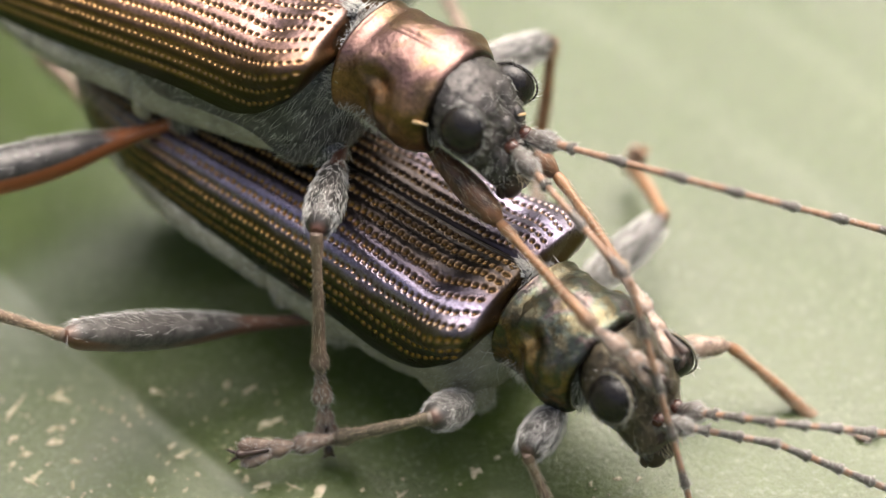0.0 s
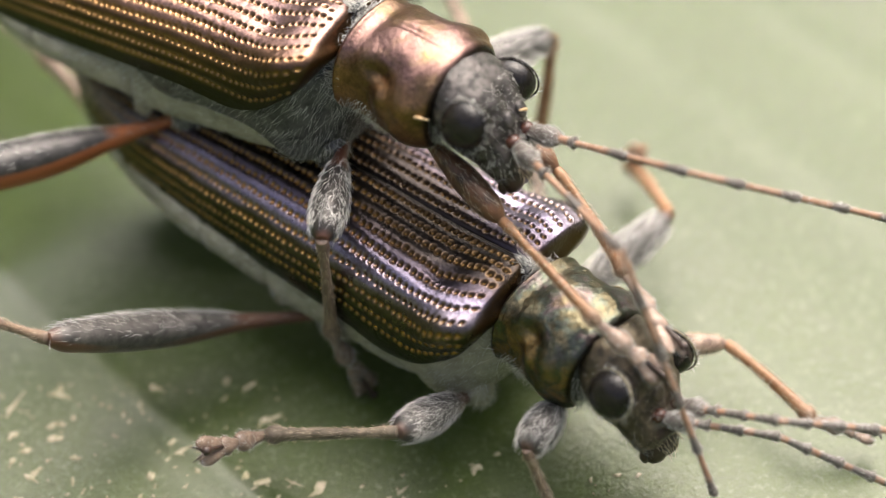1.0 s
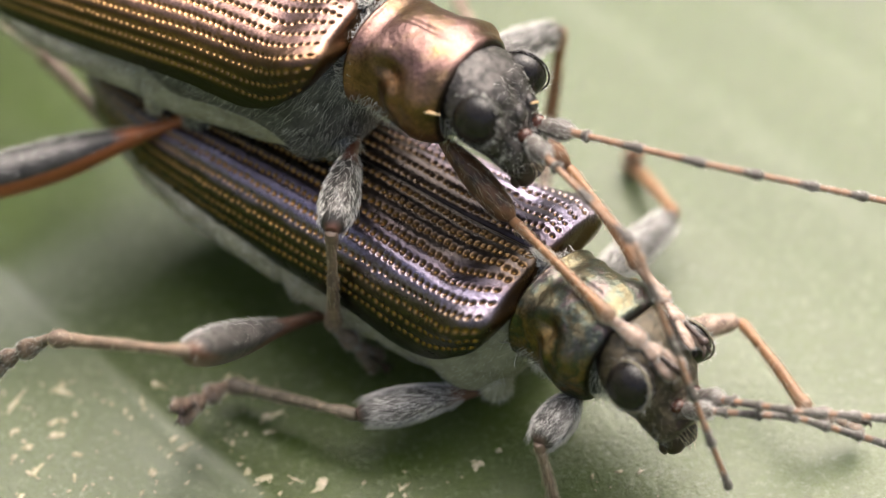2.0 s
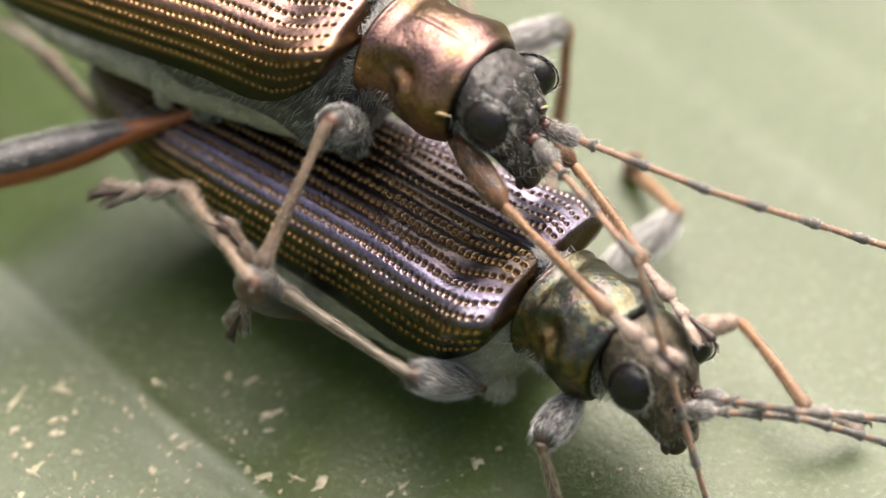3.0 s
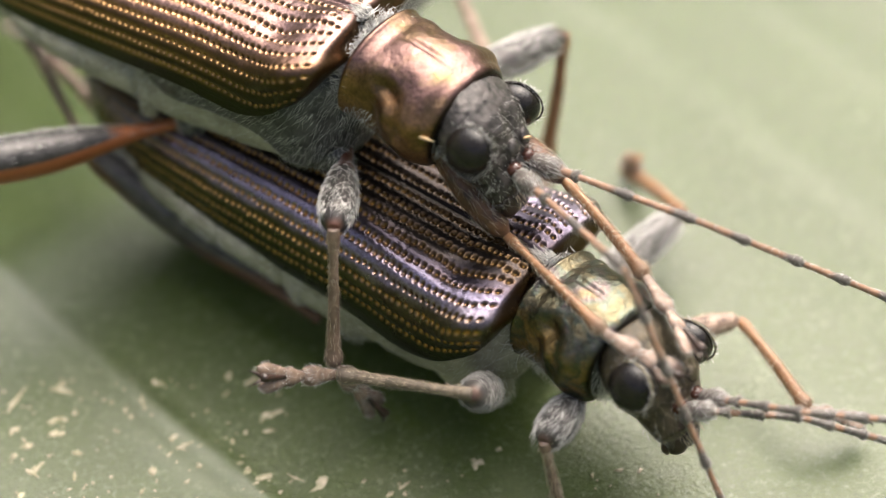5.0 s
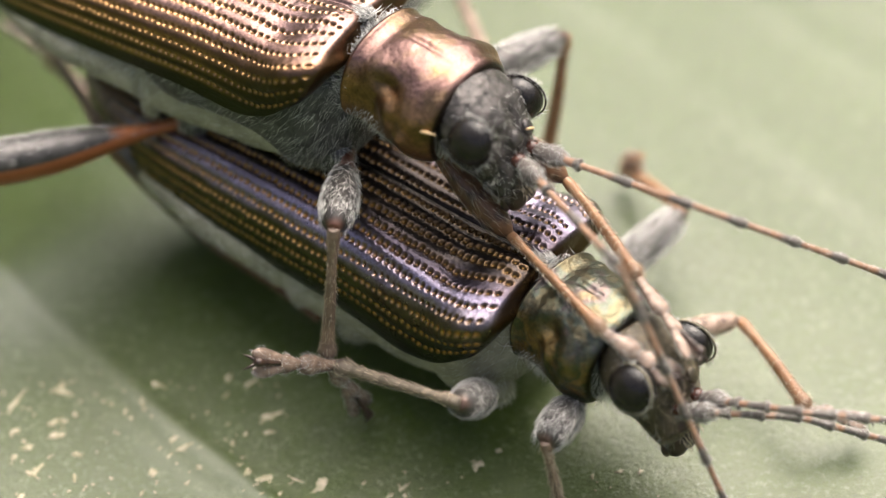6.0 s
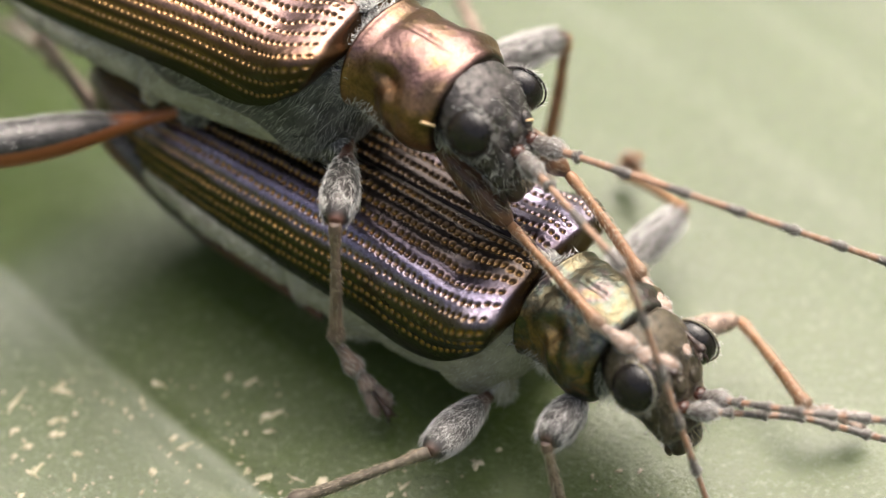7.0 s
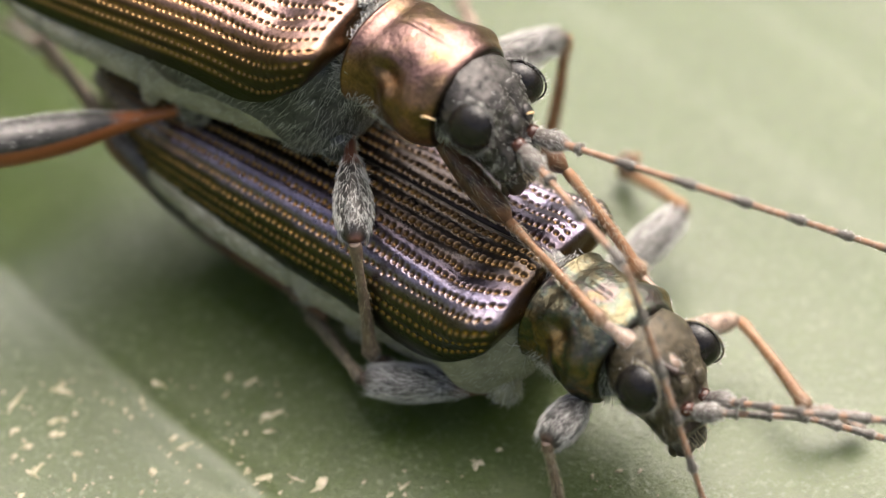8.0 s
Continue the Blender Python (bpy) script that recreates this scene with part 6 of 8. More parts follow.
        (7.6, (0.891, 3.147, -2.457), (0.5, 2.8, -4.594), (1.257, 1.567, -4.693)),
        (7.7, (0.894, 3.143, -2.481), (0.498, 2.793, -4.617), (1.253, 1.558, -4.715)),
        (7.8, (0.896, 3.138, -2.506), (0.496, 2.785, -4.64), (1.248, 1.549, -4.738)),
        (8.0, (0.899, 3.133, -2.533), (0.494, 2.777, -4.665), (1.242, 1.538, -4.763))])
    swing(UPPER_LEGS["hind_left"], (-2.45, 0.85, -2.35), 1, [
        (0.0, (-2.515, 4.74, -3.28), (-0.542, 3.065, -3.529), (-0.81, 3.911, -4.979)),
        (0.3, (-2.522, 4.736, -3.296), (-0.55, 3.059, -3.545), (-0.822, 3.903, -4.995)),
        (0.5, (-2.516, 4.733, -3.309), (-0.547, 3.053, -3.556), (-0.826, 3.894, -5.007)),
        (0.8, (-2.481, 4.732, -3.316), (-0.519, 3.044, -3.559), (-0.814, 3.878, -5.01)),
        (1.0, (-2.453, 4.731, -3.319), (-0.496, 3.036, -3.559), (-0.805, 3.865, -5.011)),
        (1.2, (-2.427, 4.728, -3.33), (-0.482, 3.019, -3.568), (-0.808, 3.839, -5.021)),
        (1.3, (-2.417, 4.726, -3.337), (-0.48, 3.008, -3.575), (-0.815, 3.823, -5.029)),
        (1.4, (-2.433, 4.722, -3.353), (-0.505, 2.994, -3.591), (-0.85, 3.803, -5.046)),
        (1.5, (-2.455, 4.719, -3.367), (-0.534, 2.983, -3.605), (-0.888, 3.786, -5.061)),
        (1.7, (-2.449, 4.717, -3.374), (-0.534, 2.974, -3.61), (-0.904, 3.771, -5.065)),
        (2.0, (-2.434, 4.713, -3.386), (-0.527, 2.961, -3.616), (-0.918, 3.749, -5.071)),
        (2.4, (-2.419, 4.708, -3.405), (-0.521, 2.945, -3.63), (-0.936, 3.722, -5.084)),
        (2.6, (-2.423, 4.704, -3.422), (-0.529, 2.937, -3.645), (-0.953, 3.71, -5.099)),
        (2.8, (-2.442, 4.697, -3.446), (-0.55, 2.928, -3.669), (-0.979, 3.698, -5.122)),
        (2.9, (-2.493, 4.681, -3.499), (-0.603, 2.909, -3.724), (-1.034, 3.678, -5.177)),
        (3.0, (-2.519, 4.676, -3.516), (-0.63, 2.904, -3.742), (-1.061, 3.672, -5.196)),
        (3.1, (-2.523, 4.694, -3.454), (-0.629, 2.927, -3.678), (-1.059, 3.697, -5.131)),
        (3.2, (-2.48, 4.72, -3.36), (-0.582, 2.957, -3.58), (-1.011, 3.729, -5.033)),
        (3.35, (-2.424, 4.74, -3.281), (-0.524, 2.979, -3.499), (-0.953, 3.752, -4.951)),
        (3.5, (-2.395, 4.749, -3.242), (-0.493, 2.99, -3.459), (-0.921, 3.765, -4.91)),
        (3.65, (-2.419, 4.748, -3.245), (-0.502, 3.005, -3.459), (-0.927, 3.784, -4.91)),
        (3.8, (-2.463, 4.746, -3.256), (-0.524, 3.026, -3.467), (-0.942, 3.813, -4.915)),
        (3.9, (-2.528, 4.738, -3.285), (-0.57, 3.04, -3.493), (-0.982, 3.834, -4.939)),
        (4.0, (-2.577, 4.731, -3.309), (-0.606, 3.048, -3.515), (-1.014, 3.846, -4.959)),
        (4.1, (-2.478, 4.754, -3.22), (-0.507, 3.07, -3.423), (-0.916, 3.869, -4.867)),
        (4.2, (-2.374, 4.773, -3.128), (-0.405, 3.087, -3.328), (-0.815, 3.886, -4.772)),
        (4.35, (-2.388, 4.77, -3.143), (-0.43, 3.072, -3.348), (-0.844, 3.866, -4.793)),
        (4.5, (-2.404, 4.767, -3.157), (-0.456, 3.059, -3.366), (-0.872, 3.848, -4.812)),
        (4.7, (-2.408, 4.769, -3.148), (-0.454, 3.067, -3.356), (-0.87, 3.858, -4.803)),
        (5.0, (-2.412, 4.771, -3.14), (-0.453, 3.074, -3.349), (-0.868, 3.866, -4.795)),
        (5.4, (-2.417, 4.773, -3.132), (-0.452, 3.083, -3.341), (-0.866, 3.876, -4.787)),
        (5.8, (-2.422, 4.773, -3.129), (-0.453, 3.089, -3.34), (-0.867, 3.882, -4.785)),
        (6.0, (-2.461, 4.769, -3.149), (-0.492, 3.085, -3.362), (-0.906, 3.877, -4.808)),
        (6.3, (-2.44, 4.77, -3.147), (-0.467, 3.09, -3.361), (-0.88, 3.884, -4.806)),
        (6.5, (-2.431, 4.77, -3.148), (-0.454, 3.095, -3.361), (-0.866, 3.89, -4.806)),
        (6.6, (-2.442, 4.757, -3.209), (-0.458, 3.089, -3.423), (-0.869, 3.886, -4.867)),
        (6.7, (-2.455, 4.743, -3.269), (-0.467, 3.082, -3.483), (-0.876, 3.879, -4.927)),
        (6.8, (-2.472, 4.742, -3.273), (-0.483, 3.081, -3.488), (-0.892, 3.879, -4.933)),
        (6.9, (-2.491, 4.74, -3.279), (-0.502, 3.081, -3.494), (-0.911, 3.878, -4.939)),
        (7.0, (-2.501, 4.74, -3.282), (-0.511, 3.081, -3.498), (-0.92, 3.878, -4.942)),
        (7.1, (-2.502, 4.739, -3.284), (-0.511, 3.08, -3.5), (-0.92, 3.878, -4.945)),
        (7.2, (-2.5, 4.738, -3.289), (-0.511, 3.079, -3.506), (-0.92, 3.876, -4.951)),
        (7.3, (-2.498, 4.736, -3.296), (-0.509, 3.076, -3.514), (-0.919, 3.872, -4.959)),
        (7.4, (-2.496, 4.734, -3.305), (-0.508, 3.072, -3.523), (-0.918, 3.868, -4.968)),
        (7.5, (-2.493, 4.732, -3.313), (-0.507, 3.069, -3.532), (-0.917, 3.864, -4.978)),
        (7.6, (-2.488, 4.729, -3.324), (-0.504, 3.063, -3.545), (-0.916, 3.857, -4.99)),
        (7.7, (-2.481, 4.725, -3.34), (-0.5, 3.055, -3.562), (-0.913, 3.848, -5.008)),
        (7.8, (-2.473, 4.721, -3.356), (-0.497, 3.047, -3.579), (-0.91, 3.838, -5.025)),
        (8.0, (-2.465, 4.717, -3.373), (-0.492, 3.038, -3.597), (-0.907, 3.827, -5.044))])
    swing(LOWER_LEGS["fore_right"], (0.95, -0.45, -1.5), -1, [
        (0.0, (1.223, -1.719, -1.439), (1.614, -1.518, -2.821), (2.737, -2.069, -2.465)),
        (0.3, (1.222, -1.72, -1.445), (1.616, -1.521, -2.826), (2.74, -2.071, -2.476)),
        (0.5, (1.222, -1.72, -1.447), (1.618, -1.524, -2.828), (2.744, -2.076, -2.485)),
        (0.8, (1.224, -1.719, -1.443), (1.625, -1.53, -2.824), (2.754, -2.086, -2.498)),
        (1.0, (1.224, -1.72, -1.445), (1.627, -1.535, -2.825), (2.758, -2.095, -2.515)),
        (1.2, (1.21, -1.723, -1.448), (1.563, -1.558, -2.845), (2.699, -2.128, -2.575)),
        (1.3, (1.204, -1.724, -1.448), (1.514, -1.574, -2.857), (2.653, -2.152, -2.615)),
        (1.4, (1.182, -1.729, -1.466), (1.455, -1.596, -2.884), (2.595, -2.181, -2.667)),
        (1.5, (1.149, -1.735, -1.494), (1.404, -1.615, -2.917), (2.545, -2.203, -2.711)),
        (1.7, (1.115, -1.739, -1.516), (1.367, -1.633, -2.94), (2.507, -2.222, -2.734)),
        (2.0, (1.117, -1.739, -1.501), (1.37, -1.645, -2.926), (2.506, -2.241, -2.716)),
        (2.4, (1.121, -1.739, -1.486), (1.382, -1.655, -2.909), (2.51, -2.264, -2.693)),
        (2.6, (1.122, -1.738, -1.48), (1.387, -1.657, -2.904), (2.511, -2.273, -2.684)),
        (2.8, (1.122, -1.738, -1.477), (1.389, -1.659, -2.9), (2.51, -2.28, -2.678)),
        (2.9, (1.121, -1.738, -1.475), (1.389, -1.66, -2.898), (2.508, -2.282, -2.675)),
        (3.0, (1.122, -1.738, -1.472), (1.389, -1.66, -2.895), (2.507, -2.284, -2.671)),
        (3.1, (1.126, -1.738, -1.469), (1.391, -1.66, -2.893), (2.509, -2.285, -2.668)),
        (3.2, (1.131, -1.737, -1.466), (1.395, -1.66, -2.889), (2.512, -2.287, -2.664)),
        (3.35, (1.139, -1.736, -1.46), (1.401, -1.66, -2.884), (2.516, -2.29, -2.659)),
        (3.5, (1.144, -1.735, -1.457), (1.404, -1.661, -2.882), (2.517, -2.293, -2.656)),
        (3.65, (1.145, -1.735, -1.456), (1.403, -1.662, -2.881), (2.515, -2.296, -2.654)),
        (3.8, (1.145, -1.734, -1.455), (1.401, -1.663, -2.88), (2.512, -2.299, -2.653)),
        (3.9, (1.145, -1.734, -1.455), (1.4, -1.664, -2.88), (2.51, -2.301, -2.653)),
        (4.0, (1.145, -1.734, -1.454), (1.399, -1.665, -2.88), (2.508, -2.303, -2.653)),
        (4.1, (1.145, -1.734, -1.454), (1.397, -1.666, -2.88), (2.506, -2.306, -2.652)),
        (4.2, (1.146, -1.734, -1.454), (1.397, -1.666, -2.88), (2.504, -2.307, -2.652)),
        (4.35, (1.147, -1.734, -1.452), (1.396, -1.667, -2.879), (2.503, -2.31, -2.65)),
        (4.5, (1.149, -1.734, -1.45), (1.397, -1.667, -2.877), (2.503, -2.312, -2.648)),
        (4.7, (1.154, -1.733, -1.445), (1.4, -1.667, -2.873), (2.504, -2.313, -2.642)),
        (5.0, (1.161, -1.731, -1.432), (1.404, -1.667, -2.86), (2.506, -2.316, -2.628)),
        (5.4, (1.169, -1.728, -1.412), (1.408, -1.666, -2.841), (2.508, -2.318, -2.607)),
        (5.8, (1.176, -1.726, -1.396), (1.412, -1.665, -2.826), (2.51, -2.32, -2.59)),
        (6.0, (1.179, -1.725, -1.393), (1.414, -1.664, -2.822), (2.511, -2.321, -2.586)),
        (6.3, (1.171, -1.727, -1.396), (1.404, -1.667, -2.826), (2.499, -2.326, -2.589)),
        (6.5, (1.161, -1.729, -1.401), (1.393, -1.67, -2.831), (2.487, -2.33, -2.594)),
        (6.6, (1.158, -1.73, -1.405), (1.389, -1.671, -2.835), (2.484, -2.331, -2.598)),
        (6.7, (1.155, -1.731, -1.412), (1.387, -1.672, -2.843), (2.482, -2.331, -2.604)),
        (6.8, (1.154, -1.731, -1.421), (1.386, -1.672, -2.851), (2.48, -2.331, -2.612)),
        (6.9, (1.152, -1.732, -1.428), (1.384, -1.672, -2.858), (2.479, -2.331, -2.619)),
        (7.0, (1.15, -1.733, -1.433), (1.383, -1.673, -2.863), (2.477, -2.332, -2.624)),
        (7.1, (1.149, -1.733, -1.435), (1.38, -1.674, -2.865), (2.475, -2.333, -2.626)),
        (7.2, (1.147, -1.734, -1.437), (1.377, -1.675, -2.867), (2.472, -2.335, -2.628)),
        (7.3, (1.144, -1.734, -1.439), (1.375, -1.676, -2.869), (2.468, -2.336, -2.631)),
        (7.4, (1.142, -1.734, -1.441), (1.372, -1.677, -2.871), (2.465, -2.338, -2.632)),
        (7.5, (1.139, -1.735, -1.442), (1.369, -1.677, -2.873), (2.462, -2.339, -2.634)),
        (7.6, (1.132, -1.736, -1.443), (1.362, -1.678, -2.874), (2.455, -2.34, -2.635)),
        (7.7, (1.119, -1.738, -1.443), (1.349, -1.68, -2.874), (2.443, -2.341, -2.635)),
        (7.8, (1.104, -1.74, -1.443), (1.335, -1.681, -2.874), (2.429, -2.341, -2.634)),
        (8.0, (1.087, -1.741, -1.443), (1.319, -1.682, -2.873), (2.413, -2.342, -2.634))])
    swing(LOWER_LEGS["mid_right"], (-0.45, -0.75, -2.25), -1, [
        (0.0, (0.008, -2.246, -1.087), (-1.6, -2.311, -2.512), (-2.611, -3.552, -2.512)),
        (0.3, (-0.042, -2.319, -1.167), (-1.71, -2.51, -2.51), (-2.468, -3.871, -2.144)),
        (0.5, (-0.108, -2.389, -1.25), (-1.838, -2.709, -2.487), (-2.442, -4.096, -1.965)),
        (0.8, (-0.232, -2.471, -1.36), (-2.067, -2.974, -2.362), (-2.363, -4.382, -1.663)),
        (1.0, (-0.358, -2.53, -1.459), (-2.254, -3.12, -2.283), (-2.352, -4.53, -1.533)),
        (1.2, (-0.709, -2.602, -1.699), (-2.689, -3.057, -2.405), (-2.571, -4.534, -1.801)),
        (1.3, (-0.879, -2.605, -1.829), (-2.881, -3.028, -2.49), (-2.722, -4.525, -1.948)),
        (1.4, (-0.986, -2.596, -1.92), (-2.993, -3.05, -2.542), (-2.902, -4.546, -1.983)),
        (1.5, (-1.086, -2.578, -2.013), (-3.096, -3.059, -2.604), (-3.049, -4.547, -2.02)),
        (1.7, (-1.303, -2.503, -2.211), (-3.322, -2.986, -2.768), (-3.065, -4.5, -2.318)),
        (2.0, (-1.594, -2.328, -2.173), (-3.677, -2.636, -2.603), (-3.486, -4.079, -1.939)),
        (2.4, (-2.084, -1.787, -2.01), (-4.209, -2.017, -1.784), (-4.699, -3.091, -0.705)),
        (2.6, (-2.145, -1.627, -1.851), (-4.035, -2.133, -0.96), (-4.867, -2.863, 0.196)),
        (2.8, (-2.162, -1.564, -1.792), (-4.046, -2.019, -0.862), (-5.163, -2.481, 0.186)),
        (2.9, (-1.481, -2.033, -1.205), (-3.401, -2.511, -0.363), (-4.151, -3.17, 0.887)),
        (3.0, (-0.773, -2.183, -0.967), (-2.857, -2.327, -0.46), (-3.701, -2.763, 0.828)),
        (3.1, (-0.143, -2.181, -0.961), (-2.177, -2.614, -0.416), (-2.67, -3.132, 1.016)),
        (3.2, (-0.476, -2.247, -1.001), (-2.62, -2.345, -1.133), (-3.061, -2.681, 0.368)),
        (3.35, (-1.087, -2.217, -1.135), (-3.237, -2.241, -1.11), (-3.696, -3.134, 0.136)),
        (3.5, (-1.523, -2.094, -1.331), (-3.629, -2.186, -0.906), (-4.417, -3.403, -0.23)),
        (3.65, (-1.021, -2.141, -1.009), (-3.166, -2.222, -0.883), (-3.839, -3.314, 0.074)),
        (3.8, (-0.389, -2.032, -0.782), (-2.524, -2.253, -0.904), (-3.191, -3.074, 0.296)),
        (3.9, (-0.109, -1.981, -0.776), (-2.223, -2.373, -0.783), (-2.917, -3.2, 0.399)),
        (4.0, (0.133, -1.902, -0.789), (-1.931, -2.494, -0.669), (-2.592, -3.43, 0.447)),
        (4.1, (0.386, -1.724, -0.782), (-1.645, -2.422, -0.877), (-2.277, -3.479, 0.146)),
        (4.2, (0.528, -1.605, -0.796), (-1.468, -2.359, -1.057), (-2.043, -3.541, -0.144)),
        (4.35, (0.473, -1.708, -0.825), (-1.52, -2.494, -1.002), (-2.05, -3.792, -0.23)),
        (4.5, (0.367, -1.843, -0.857), (-1.647, -2.573, -1.038), (-2.155, -3.921, -0.341)),
        (4.7, (0.24, -1.93, -0.859), (-1.788, -2.472, -1.322), (-2.222, -3.802, -0.547)),
        (5.0, (0.158, -1.999, -0.882), (-1.886, -2.38, -1.431), (-2.333, -3.706, -0.655)),
        (5.4, (0.086, -2.094, -0.943), (-1.985, -2.281, -1.489), (-2.504, -3.589, -0.726)),
        (5.8, (0.06, -2.137, -0.977), (-2.031, -2.231, -1.47), (-2.605, -3.509, -0.698)),
        (6.0, (0.062, -2.135, -0.976), (-2.033, -2.221, -1.45), (-2.624, -3.482, -0.662)),
        (6.3, (0.066, -2.132, -0.975), (-2.036, -2.207, -1.419), (-2.678, -3.426, -0.604)),
        (6.5, (0.072, -2.129, -0.974), (-2.037, -2.194, -1.389), (-2.734, -3.364, -0.55)),
        (6.6, (0.374, -1.829, -0.851), (-1.708, -2.343, -1), (-2.532, -3.381, -0.103)),
        (6.7, (0.632, -1.48, -0.801), (-1.198, -2.562, -0.483), (-2.078, -3.468, 0.499)),
        (6.8, (0.666, -1.532, -0.855), (-1.118, -2.712, -0.637), (-0.736, -4.085, 0.092)),
        (6.9, (-0.011, -2.505, -1.521), (-1.44, -3.968, -2.184), (-1.483, -5.384, -1.44)),
        (7.0, (-0.183, -2.607, -1.718), (-1.67, -3.896, -2.584), (-1.688, -5.285, -1.79)),
        (7.1, (-0.166, -2.595, -1.686), (-1.674, -3.564, -2.873), (-1.784, -5.028, -2.237)),
        (7.2, (-0.124, -2.562, -1.607), (-1.587, -3.558, -2.827), (-1.64, -5.02, -2.19)),
        (7.3, (0.026, -2.412, -1.347), (-1.392, -3.434, -2.599), (-1.386, -4.899, -1.956)),
        (7.4, (0.113, -2.234, -1.117), (-1.279, -3.504, -2.152), (-1.211, -4.895, -1.364)),
        (7.5, (-0.014, -2.237, -1.066), (-1.657, -2.955, -2.252), (-1.879, -4.249, -1.338)),
        (7.6, (-0.242, -2.288, -1.069), (-2.069, -2.389, -2.198), (-2.724, -3.571, -1.341)),
        (7.7, (-0.575, -2.349, -1.142), (-2.473, -1.885, -2.039), (-2.972, -3.029, -1.038)),
        (7.8, (-1.049, -2.364, -1.335), (-2.839, -1.446, -2.093), (-3.184, -2.546, -0.984)),
        (7.9, (-1.65, -2.15, -1.75), (-3.42, -1.16, -2.45), (-3.916, -1.851, -1.205)),
        (8.0, (-2.046, -1.857, -2.076), (-3.79, -0.803, -2.721), (-4.395, -1.06, -1.279))])
